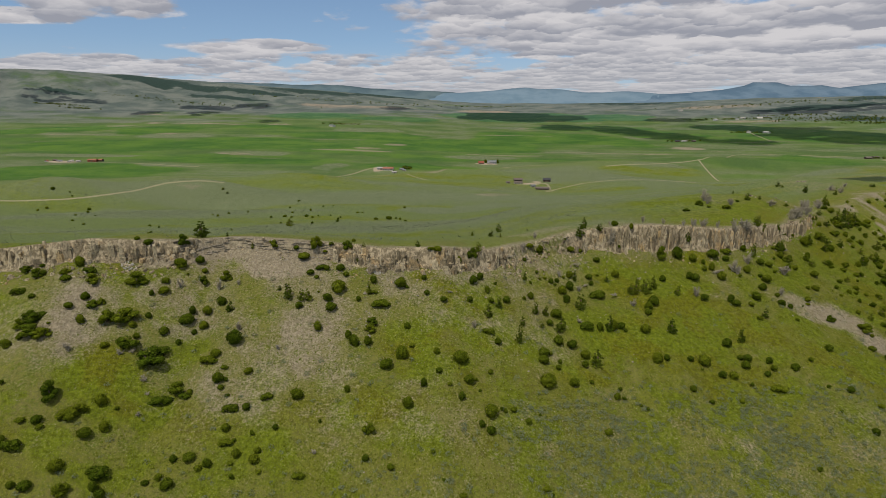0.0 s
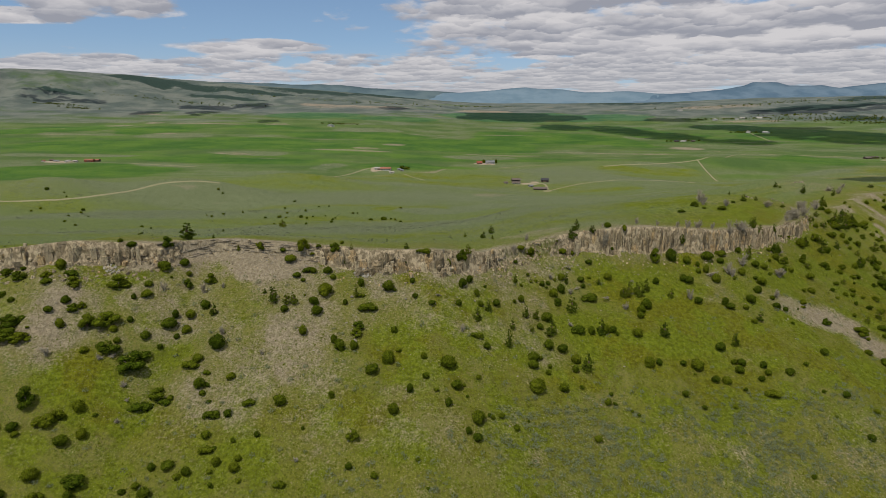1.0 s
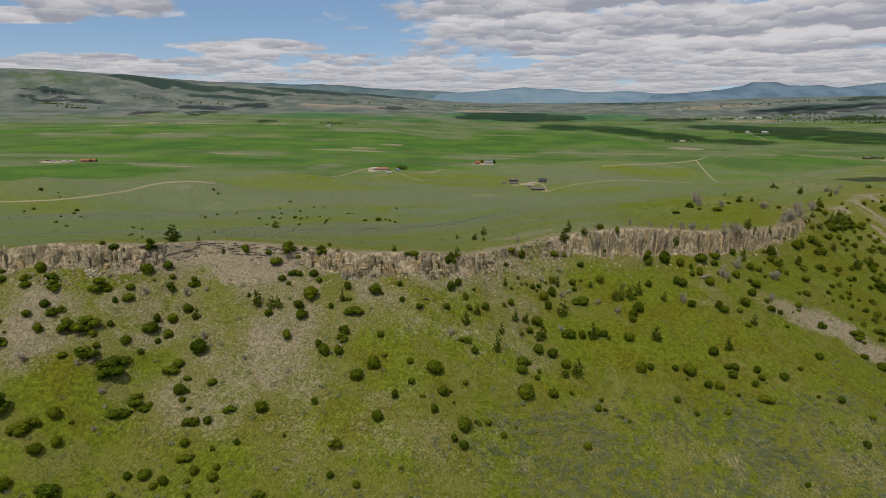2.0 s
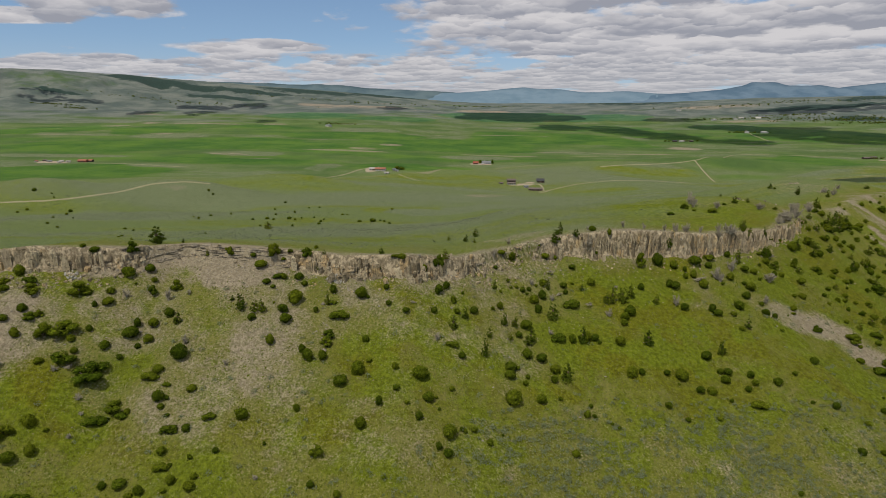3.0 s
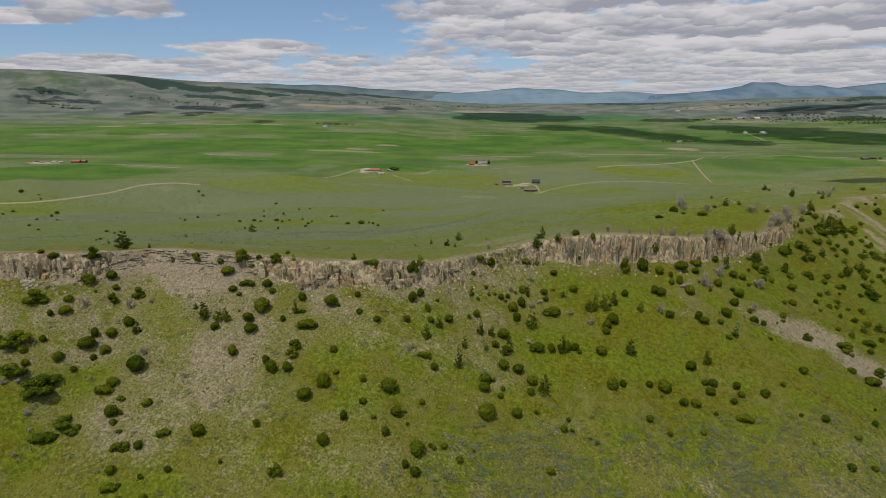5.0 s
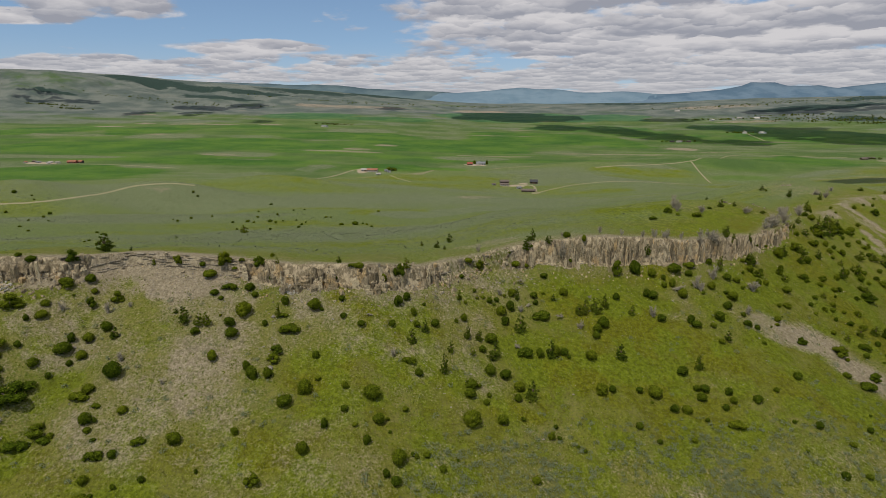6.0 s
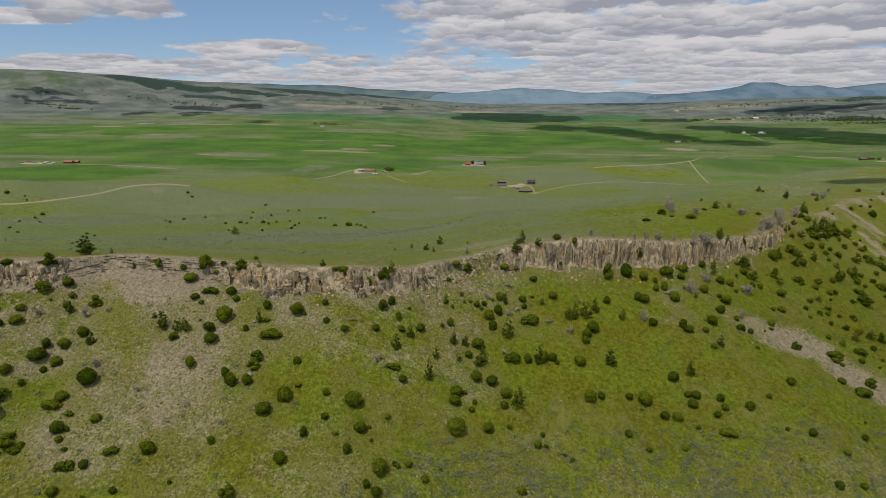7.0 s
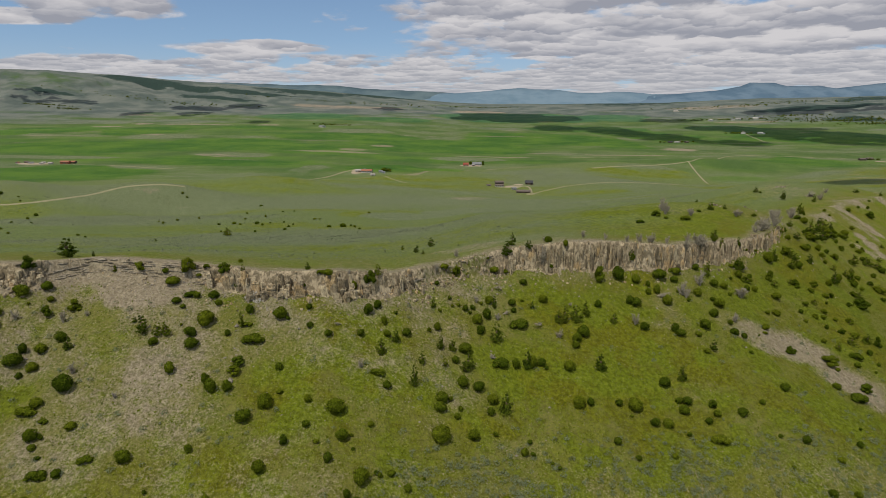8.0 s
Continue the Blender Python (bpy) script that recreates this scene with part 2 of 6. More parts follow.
BARE_C = [(227, 309, 3.4, 3.7, 0.65), (231, 306, 3.4, 4.5, 0.7), (39, 235, 16.9, 10.6, 0.5), (139, 203, 16.8, 7.7, 0.85),
          (151, 194, 11.3, 8.7, 0.9), (127, 203, 8.7, 4.6, 0.6)]
BARE_E = [(221, 331, 6.1, 4.8, 0.8), (242, 350, 7.2, 3.9, 0.8), (267, 372, 8.6, 4.5, 0.85), (295, 395, 8.5, 11.6, 0.85), (248, 346, 4.3, 4.4, 0.95), (251, 341, 4.3, 5.1, 0.95), (253, 335, 4.3, 4.7, 0.95), (235, 321, 3.4, 3.7, 0.85), (237, 315, 4.0, 4.4, 0.85), (238, 309, 4.0, 4.3, 0.85)]
BARE = BARE_E + BARE_A + BARE_B + BARE_C
SOIL_A = [(34, 167, 7.7, 9.4, 0.5), (47, 155, 8.7, 4.2, 0.45), (-36, 150, 19.3, 9.4, 0.4), (-64, 195, 20.7, 3.9, 0.8),
          (-10, 189, 25.2, 1.8, 0.7), (69, 228, 18.3, 8.3, 0.6), (-1186, 2293, 57.5, 41.4, 0.9), (-1122, 2425, 39.7, 34.2, 0.9),
          (-903, 2395, 160.9, 35.2, 0.9), (-647, 2447, 51.8, 56.6, 0.9), (-842, 1906, 42.2, 31.6, 0.8), (-1111, 1848, 110.0, 16.8, 0.7),
          (-429, 1276, 39.9, 28.5, 0.8), (-182, 1495, 30.7, 41.8, 0.9), (-126, 1640, 33.4, 36.0, 0.9), (61, 727, 24.2, 24.0, 0.6),
          (661, 1655, 46.0, 43.5, 1.1), (1629, 3689, 242.8, 126.9, 0.8)]
SOIL_B = [(1419, 2870, 154.2, 55.6, 0.9), (250, 3618, 175.8, 89.9, 1), (-524, 3658, 340.7, 72.9, 0.9), (-268, 635, 17.9, 4.2, 0.55),
          (-220, 614, 8.5, 3.1, 0.5), (670, 999, 60.9, 41.6, 0.5)]
SOIL = SOIL_A + SOIL_B
LUSH_A = [(-103, 173, 11.3, 5.3, 0.8), (-88, 143, 8.2, 9.1, 0.9), (-75, 136, 18.8, 7.8, 0.65), (-78, 164, 4.1, 2.4, 0.5),
          (-7, 162, 12.2, 7.9, 0.7), (6, 176, 11.3, 6.9, 0.9), (-1, 182, 8.3, 3.1, 0.9), (12, 167, 12.5, 6.7, 0.8),
          (-1, 153, 14.7, 5.8, 0.6), (-17, 140, 14.0, 7.0, 0.65), (-35, 137, 11.4, 6.4, 0.6), (63, 201, 11.4, 8.7, 0.9),
          (76, 194, 15.1, 11.1, 1), (57, 178, 13.8, 9.7, 0.95), (39, 160, 12.5, 4.7, 0.7), (78, 177, 14.3, 7.6, 0.9),
          (94, 168, 14.4, 4.9, 0.6), (101, 188, 11.7, 8.6, 0.7)]
LUSH_B = [(95, 217, 8.5, 6.1, 0.8), (171, 241, 13.3, 33.0, 0.9), (163, 246, 11.9, 17.5, 0.85), (135, 224, 8.5, 9.4, 0.8),
          (125, 176, 16.0, 8.7, 0.6), (-58, 172, 6.1, 6.6, 0.35), (87, 169, 21.3, 5.2, 0.5), (-53, 130, 17.3, 5.8, 0.55),
          (15, 179, 9.9, 7.5, 0.7), (106, 915, 42.4, 34.8, 0.9), (175, 1005, 54.9, 59.6, 0.9), (-44, 555, 17.3, 27.6, 1),
          (-350, 618, 13.1, 10.9, 0.9), (-25, 438, 36.5, 19.2, 0.8), (-367, 574, 31.7, 4.8, 0.5), (-91, 463, 26.6, 20.5, 0.8),
          (387, 1114, 97.9, 19.0, 0.7), (-102, 411, 27.3, 21.0, 0.7)]
LUSH_C = [(-150, 333, 40.7, 19.7, 0.6), (62, 257, 28.6, 13.6, 0.5)]
LUSH = LUSH_A + LUSH_B + LUSH_C
GREY = [(-719, 1211, 156.9, 32.4, 0.8), (-779, 1809, 127.9, 86.9, 0.8), (-395, 1306, 88.0, 43.2, 0.7), (79, 1354, 87.6, 42.1, 0.75),
          (-188, 1047, 28.6, 66.4, 0.7), (-267, 2236, 136.9, 122.3, 0.8), (287, 2592, 120.7, 119.5, 0.7), (652, 2088, 50.4, 76.3, 0.7),
          (-9, 541, 34.5, 35.9, 0.8), (47, 570, 42.3, 58.5, 0.8), (117, 642, 42.5, 39.0, 0.7), (-259, 491, 74.1, 54.9, 0.8),
          (-195, 642, 49.6, 13.9, 0.6), (-250, 634, 37.9, 5.3, 0.6), (342, 860, 75.9, 67.0, 0.6), (-1510, 2469, 265.6, 133.6, 0.7),
          (-1054, 2550, 251.7, 141.6, 0.7)]
FIELDS_A = [(-1319, 1979, 110.0, 139.0, 1), (-1218, 2131, 100.6, 176.1, 1), (-951, 2054, 126.0, 156.8, 1), (-775, 1461, 196.4, 180.5, 0.75),
            (-509, 1581, 157.7, 204.5, 1), (-563, 937, 141.4, 100.4, 1), (-403, 1145, 156.2, 65.3, 1), (-49, 1075, 110.9, 86.8, 1),
            (-290, 1490, 83.8, 154.9, 0.9), (-278, 1964, 217.6, 148.8, 1), (38, 1711, 237.0, 198.6, 1), (329, 2090, 212.0, 261.7, 1),
            (542, 1935, 76.4, 239.5, 1), (641, 1257, 135.0, 124.4, 0.45), (339, 1127, 54.3, 22.2, 0.7), (-614, 2286, 132.8, 81.3, 1),
            (-597, 3031, 227.4, 191.6, 0.8), (-205, 2903, 241.8, 117.0, 0.8)]
# seven rows repeat SHADED outlines: the cloud shade's dark green put into colour
FIELDS_AND_SHADE_B = [(902, 3212, 183.9, 195.7, 0.8), (381, 3216, 371.6, 288.3, 1), (708, 2459, 140.8, 263.6, 1), (801, 2161, 126.0, 176.8, 1),
            (1175, 2532, 154.2, 147.9, 1), (913, 1916, 117.2, 129.4, 1), (1322, 2130, 247.5, 301.1, 1), (495, 2574, 122.0, 165.6, 1),
            (799, 1330, 99.1, 125.8, 0.7)]
FIELDS = FIELDS_A + FIELDS_AND_SHADE_B
# far woods; on the hills these patches also paint in the clouds' shade
WOODED_AND_SHADED = [(-1821, 4020, 340.1, 115.2, 1), (-2055, 3397, 182, 27.5, 0.8), (-1178, 4005, 322.5, 109.8, 0.9), (-1263, 3726, 267, 64.8, 0.7),
            (-849, 4332, 348.8, 177.9, 0.7), (2043, 3381, 364.8, 95.4, 0.9), (1918, 2860, 154.9, 156.5, 0.6), (2514, 3682, 198, 129.9, 0.6),
            (1302, 4250, 343.7, 197.3, 0.6), (-321, 4508, 363.7, 139.8, 0.7)]

# ---- materials ----
def material(name, roughness=0.9, specular=0.25):
    m = bpy.data.materials.new(name)
    m.use_nodes = True
    n = Nodes(m.node_tree)
    out = n.add("ShaderNodeOutputMaterial")
    skin = n.add("ShaderNodeBsdfPrincipled")
    n.join(skin.outputs[0], out.inputs[0])
    skin.inputs["Roughness"].default_value = roughness
    skin.inputs["Specular IOR Level"].default_value = specular
    return m, n, skin


def bumped(n, skin, height, strength, distance):
    bump = n.add("ShaderNodeBump")
    bump.inputs["Strength"].default_value = strength
    bump.inputs["Distance"].default_value = distance
    n.feed(bump.inputs["Height"], height)
    n.join(bump.outputs[0], skin.inputs["Normal"])


def ground_material():
    m, n, skin = material("grassland", 0.95, 0.1)
    place = n.add("ShaderNodeNewGeometry").outputs["Position"]
    covers = n.add("ShaderNodeVertexColor", layer_name="cover")
    cover, wooded = covers.outputs
    zone = n.add("ShaderNodeSeparateColor")
    zones = n.add("ShaderNodeVertexColor", layer_name="zone")
    n.join(zones.outputs[0], zone.inputs[0])
    field = zones.outputs[1]
    valley, upland, rocky = zone.outputs
    split = n.add("ShaderNodeSeparateColor")
    n.join(cover, split.inputs[0])
    bare, sage, lush = split.outputs
    flat = n.scaled(place, 1, 1, 0.3)
    patch, clump = n.noise(flat, 0.05, 5, 0.6), n.noise(flat, 0.35, 5, 0.62)
    grain, speck = n.noise(flat, 1.9, 4, 0.7), n.noise(flat, 5.5, 2, 0.6)
    wide = n.noise(flat, 0.007, 5, 0.6)
    tuft, drift = n.noise(flat, 0.9, 6, 0.7), n.noise(flat, 0.075, 5, 0.6)
    grass = n.mix(n.ramp(n.math("ADD", n.math("MULTIPLY", clump, 0.45), n.math("MULTIPLY", tuft, 0.55)), 0.40, 0.60), GRASS_DRY, GRASS_GREEN)
    grass = n.mix(n.ramp(n.math("ADD", n.math("MULTIPLY", patch, 0.5), n.math("MULTIPLY", grain, 0.5)), 0.40, 0.62), grass, GRASS_OLIVE)
    grass = n.mix(n.math("MULTIPLY", n.ramp(drift, 0.48, 0.58), 0.9), grass, n.mix(n.ramp(tuft, 0.35, 0.65), LUSH_DARK, LUSH_LIGHT))
    grass = n.mix(valley, grass, n.mix(field, n.mix(n.ramp(tuft, 0.35, 0.65), MEADOW_DARK, MEADOW_LIGHT), n.mix(n.ramp(wide, 0.35, 0.65), PASTURE_DARK, PASTURE_LIGHT)))
    lushed = n.ramp(n.math("ADD", lush, n.math("MULTIPLY", n.math("SUBTRACT", n.mix(field, clump, wide), 0.5), 0.9)), 0.2, 0.75)
    # far fields shift to bluer colours with distance, as painted haze
    grass = n.mix(lushed, grass, n.mix(field, n.mix(n.ramp(drift, 0.44, 0.58), n.mix(valley, n.mix(n.ramp(tuft, 0.38, 0.62), RUSSET_DARK, RUSSET_LIGHT), n.mix(n.ramp(tuft, 0.38, 0.62), LIME_DARK, LIME_LIGHT)), n.mix(n.ramp(tuft, 0.38, 0.62), LUSH_DARK, LUSH_LIGHT)), n.mix(n.ramp(n.math("ADD", n.math("MULTIPLY", wide, 0.75), n.math("MULTIPLY", patch, 0.25)), 0.36, 0.64), n.mix(upland, FIELD_DARK, FIELD_HAZE_DARK), n.mix(upland, FIELD_LIGHT, FIELD_HAZE_LIGHT))))
    dots = n.noise(flat, 0.42, 4, 0.75)
    mottle = n.mix(valley, grain, n.math("ADD", n.math("MULTIPLY", dots, 0.7), n.math("MULTIPLY", patch, 0.3)))
    mottle = n.mix(field, mottle, n.math("ADD", n.math("MULTIPLY", wide, 0.7), n.math("MULTIPLY", patch, 0.3)))
    saged = n.ramp(n.math("ADD", sage, n.math("MULTIPLY", n.math("SUBTRACT", mottle, 0.5), 1.5)), 0.28, 0.80)
    # sagebrush far off takes a blue-grey tint, haze painted into its colour
    grass = n.mix(saged, grass, n.mix(upland, n.mix(n.ramp(grain, 0.40, 0.60), SAGE_DARK, SAGE_LIGHT), n.mix(n.ramp(wide, 0.38, 0.62), UPLAND_HAZE_DARK, UPLAND_HAZE_LIGHT)))
    bared = n.ramp(n.math("ADD", bare, n.math("MULTIPLY", n.math("SUBTRACT", n.math("ADD", n.math("MULTIPLY", grain, 0.6), n.math("MULTIPLY", clump, 0.4)), 0.5), 2.1)), 0.28, 0.88)
    grass = n.mix(n.math("MULTIPLY", n.math("MULTIPLY", n.ramp(dots, 0.57, 0.66), valley), n.ramp(field, 0.9, 0.1)), grass, BRUSH)
    earth = n.mix(n.ramp(n.math("ADD", n.math("MULTIPLY", speck, 0.5), n.math("MULTIPLY", tuft, 0.5)), 0.38, 0.62), EARTH_DARK, EARTH_LIGHT)
    colour = n.mix(n.math("MULTIPLY", bared, 0.86), grass, earth)
    # one dark colour for far timber and for painted cloud shade on the hills
    colour = n.mix(n.ramp(n.math("ADD", wooded, n.math("MULTIPLY", n.math("SUBTRACT", n.noise(flat, 0.02, 6, 0.7), 0.5), 1.2)), 0.35, 0.6), colour, TIMBER_AND_SHADE)
    craggy = n.noise(n.scaled(place, 1, 1, 0.8), 0.8, 6, 0.62)
    crag = n.mix(n.ramp(craggy, 0.42, 0.58), CRAG_DARK, CRAG_LIGHT)
    colour = n.mix(n.ramp(n.math("ADD", rocky, n.math("MULTIPLY", n.math("SUBTRACT", tuft, 0.5), 0.8)), 0.3, 0.6), colour, crag)
    colour = n.mix(n.math("MULTIPLY", n.ramp(speck, 0.64, 0.72), n.ramp(valley, 0.6, 0.0, 0.0, 0.6)), colour, STONE)
    colour = n.mix(n.math("MULTIPLY", n.ramp(grain, 0.44, 0.32), n.ramp(bared, 0.2, 1.0, 0.16, 0.08)), colour, (0.03, 0.036, 0.008))
    streak = n.ramp(n.math("ADD", n.math("MULTIPLY", tuft, 0.4), n.math("MULTIPLY", grain, 0.6)), 0.38, 0.62, 0.80, 1.22)
    tint = n.add("ShaderNodeCombineColor")
    for k in range(3):
        n.join(streak, tint.inputs[k])
    colour = n.mix(1.0, colour, tint.outputs[0], "MULTIPLY")
    n.join(colour, skin.inputs["Base Color"])
    bumped(n, skin, n.math("ADD", tuft, n.math("MULTIPLY", grain, 0.6)), 0.9, 0.9)
    return m


GRASS_DRY, GRASS_GREEN, GRASS_OLIVE = (0.196, 0.184, 0.056), (0.097, 0.127, 0.013), (0.148, 0.157, 0.020)
LUSH_DARK, LUSH_LIGHT = (0.099, 0.127, 0.007), (0.146, 0.177, 0.011)
LIME_DARK, LIME_LIGHT = (0.112, 0.141, 0.027), (0.170, 0.197, 0.046)
RUSSET_DARK, RUSSET_LIGHT = (0.099, 0.105, 0.006), (0.146, 0.152, 0.009)
# field greens with the blue of distance haze put in
FIELD_HAZE_DARK, FIELD_HAZE_LIGHT = (0.036, 0.104, 0.052), (0.085, 0.158, 0.074)
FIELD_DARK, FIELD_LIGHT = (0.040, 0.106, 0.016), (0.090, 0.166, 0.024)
BRUSH, TIMBER_AND_SHADE = (0.045, 0.062, 0.028), (0.028, 0.050, 0.042)
PASTURE_DARK, PASTURE_LIGHT = (0.070, 0.120, 0.032), (0.122, 0.166, 0.050)
MEADOW_DARK, MEADOW_LIGHT = (0.100, 0.136, 0.044), (0.158, 0.196, 0.068)
# upland sage, greyed and blued in the base colour for haze
UPLAND_HAZE_DARK, UPLAND_HAZE_LIGHT = (0.082, 0.106, 0.096), (0.150, 0.168, 0.146)
CRAG_DARK, CRAG_LIGHT = (0.195, 0.160, 0.102), (0.42, 0.350, 0.235)
SAGE_DARK, SAGE_LIGHT = (0.092, 0.116, 0.050), (0.184, 0.212, 0.118)
EARTH_DARK, EARTH_LIGHT, STONE = (0.223, 0.182, 0.133), (0.343, 0.286, 0.213), (0.435, 0.391, 0.313)


def leaf_material(name, low, high, dead=None, shine=0.03):
    """Foliage that varies from spray to spray and from plant to plant."""
    m, n, skin = material(name, 0.9, shine)
    island = n.add("ShaderNodeNewGeometry").outputs["Random Per Island"]
    plant = n.add("ShaderNodeObjectInfo").outputs["Random"]
    colour = n.mix(island, low, high)
    shift = n.add("ShaderNodeHueSaturation")
    n.join(colour, shift.inputs["Color"])
    n.join(n.ramp(plant, 0, 1, 0.485, 0.515), shift.inputs["Hue"])
    n.join(n.ramp(plant, 1, 0, 0.66, 1.16), shift.inputs["Value"])
    colour = shift.outputs[0]
    if dead:
        colour = n.mix(n.ramp(island, 0.96, 0.97), colour, dead)
    n.join(colour, skin.inputs["Base Color"])
    return m


def rock_material(name, low, high, stain, dark=0.12):
    """Weathered stone: each piece has its own tone, with stained and dark pieces among them, grain and cracks."""
    m, n, skin = material(name, 0.92, 0.2)
    place = n.add("ShaderNodeNewGeometry").outputs["Position"]
    piece = n.add("ShaderNodeObjectInfo").outputs["Random"]
    large, fine = n.noise(place, 0.22, 4, 0.6), n.noise(n.scaled(place, 1.2, 1.2, 1.0), 1.1, 6, 0.65)
    other = n.math("FRACT", n.math("MULTIPLY", piece, 37.0))
    colour = n.mix(n.ramp(n.math("ADD", n.math("MULTIPLY", fine, 0.7), n.math("MULTIPLY", piece, 0.36)), 0.30, 0.78), low, high)
    stained = n.math("ADD", n.math("MULTIPLY", n.math("SUBTRACT", large, 0.5), 2.2), n.math("MULTIPLY", n.math("SUBTRACT", other, 0.5), 0.9))
    colour = n.mix(n.math("MULTIPLY", n.ramp(stained, 0.22, 0.55), 0.8), colour, stain)
    colour = n.mix(n.math("MULTIPLY", n.ramp(other, dark, dark - 0.04), 0.7), colour, tuple(0.38 * c for c in low))
    lichen = n.noise(place, 2.6, 5, 0.7)
    colour = n.mix(n.math("MULTIPLY", n.ramp(lichen, 0.60, 0.70), 0.45), colour, (0.30, 0.285, 0.225))
    colour = n.mix(n.math("MULTIPLY", n.ramp(fine, 0.38, 0.28), 0.8), colour, (0.06, 0.05, 0.036))
    crack = n.noise(n.scaled(place, 1.5, 1.5, 0.55), 1.6, 3, 0.5)
    line = n.math("ABSOLUTE", n.math("SUBTRACT", crack, 0.5))
    colour = n.mix(n.math("MULTIPLY", n.ramp(line, 0.018, 0.004), 0.75), colour, (0.05, 0.042, 0.03))
    seam_shade = n.noise(n.scaled(place, 2.0, 2.0, 0.3), 1.0, 4, 0.6)                 # upright fissures, the shade inside them painted dark
    colour = n.mix(n.math("MULTIPLY", n.ramp(seam_shade, 0.43, 0.36), 0.6), colour, (0.055, 0.046, 0.032))
    n.join(colour, skin.inputs["Base Color"])
    bumped(n, skin, n.math("ADD", fine, n.math("MULTIPLY", n.ramp(line, 0.0, 0.05), 0.5)), 0.9, 0.35)
    return m


def plain_material(name, colour, rough_value=0.8, vary=0.25, size=1.5, specular=0.3):
    m, n, skin = material(name, rough_value, specular)
    place = n.add("ShaderNodeNewGeometry").outputs["Position"]
    blot = n.math("ADD", n.math("MULTIPLY", n.noise(place, size, 5, 0.6), 0.6), n.math("MULTIPLY", n.noise(place, size * 9, 3, 0.6), 0.4))
    darker = tuple(c * (1 - vary) for c in colour)
    lighter = tuple(min(c * (1 + vary), 1) for c in colour)
    n.join(n.mix(n.ramp(blot, 0.3, 0.7), darker, lighter), skin.inputs["Base Color"])
    return m


GRASSLAND = ground_material()
JUNIPER = leaf_material("juniper_foliage", (0.040, 0.062, 0.004), (0.140, 0.180, 0.011), (0.15, 0.15, 0.03))
PINE = leaf_material("pine_foliage", (0.040, 0.066, 0.005), (0.132, 0.168, 0.016), (0.12, 0.095, 0.05))
SAGE = leaf_material("sagebrush_foliage", (0.106, 0.130, 0.068), (0.180, 0.208, 0.114))
BARK = plain_material("bark", (0.11, 0.085, 0.065), 0.9, 0.4, 4)
DEADWOOD = plain_material("weathered_deadwood", (0.275, 0.245, 0.185), 0.85, 0.25, 4)
BASALT = rock_material("weathered_basalt", (0.285, 0.230, 0.146), (0.56, 0.468, 0.312), (0.54, 0.380, 0.190), 0.13)
LEDGE = rock_material("grey_ledge_rock", (0.235, 0.200, 0.150), (0.42, 0.365, 0.275), (0.40, 0.32, 0.21), 0.08)
TALUS = rock_material("talus_stone", (0.24, 0.21, 0.17), (0.46, 0.42, 0.35), (0.36, 0.31, 0.24))
PALE_STONE = rock_material("whitish_stone", (0.40, 0.37, 0.31), (0.58, 0.55, 0.48), (0.46, 0.41, 0.33))
ROAD = plain_material("dirt_track", (0.265, 0.245, 0.15), 0.95, 0.18, 0.4, 0.1)


def mesh_of(name, verts, faces, mat, smooth=False):
    me = bpy.data.meshes.new(name)
    me.from_pydata(verts if isinstance(verts, list) else verts.tolist(), [], faces if isinstance(faces, list) else faces.tolist())
    me.materials.append(mat)
    if smooth:
        me.shade_smooth()
    me.update()
    return me


def part(name, me, parent, label=""):
    """One mesh as a part of a thing or of a part."""
    ob = new(name, me)
    ob.parent = parent
    return tagged(ob, label)


# ---- the ground: one sheet, fine where the slope is seen near, coarse at the horizon ----
def build_ground():
    eye = np.array((14.0, 14.0))
    half = np.concatenate([np.arange(0, 48, 0.19), np.arange(48, 180, 5.0)])
    angles = np.radians(np.concatenate([-half[:0:-1], half]))
    rings = [0.05]
    while rings[-1] < 4880:
        r = rings[-1]
        rings.append(r + (5.0 if r < 90 else 0.75 if r < 275 else r * 0.0062))
    rings = np.array(rings)
    a, r = np.meshgrid(angles, rings)
    x, y = eye[0] + r * np.sin(a), eye[1] + r * np.cos(a)
    z = ground(x, y)
    rows, cols = x.shape
    verts = np.stack([x, y, z], -1).reshape(-1, 3)
    i = np.arange(rows * cols).reshape(rows, cols)
    right = np.roll(i, -1, axis=1)
    quads = np.stack([i[:-1], right[:-1], right[1:], i[1:]], -1).reshape(-1, 4)
    me = bpy.data.meshes.new("ground")
    me.vertices.add(len(verts))
    me.vertices.foreach_set("co", verts.ravel())
    me.loops.add(quads.size)
    me.loops.foreach_set("vertex_index", quads.ravel())
    me.polygons.add(len(quads))
    me.polygons.foreach_set("loop_start", np.arange(0, quads.size, 4))
    me.update(calc_edges=True)
    me.shade_smooth()
    colour = me.color_attributes.new("cover", "FLOAT_COLOR", "POINT")
    colour.data.foreach_set("color", cover_at(verts[:, 0], verts[:, 1]).ravel())
    colour = me.color_attributes.new("zone", "FLOAT_COLOR", "POINT")
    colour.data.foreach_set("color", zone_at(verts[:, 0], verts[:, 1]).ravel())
    me.materials.append(GRASSLAND)
    tagged(new("ground", me), "green grass and grey sagebrush slope, rim and wide valley floor", "ground", kind="structure")


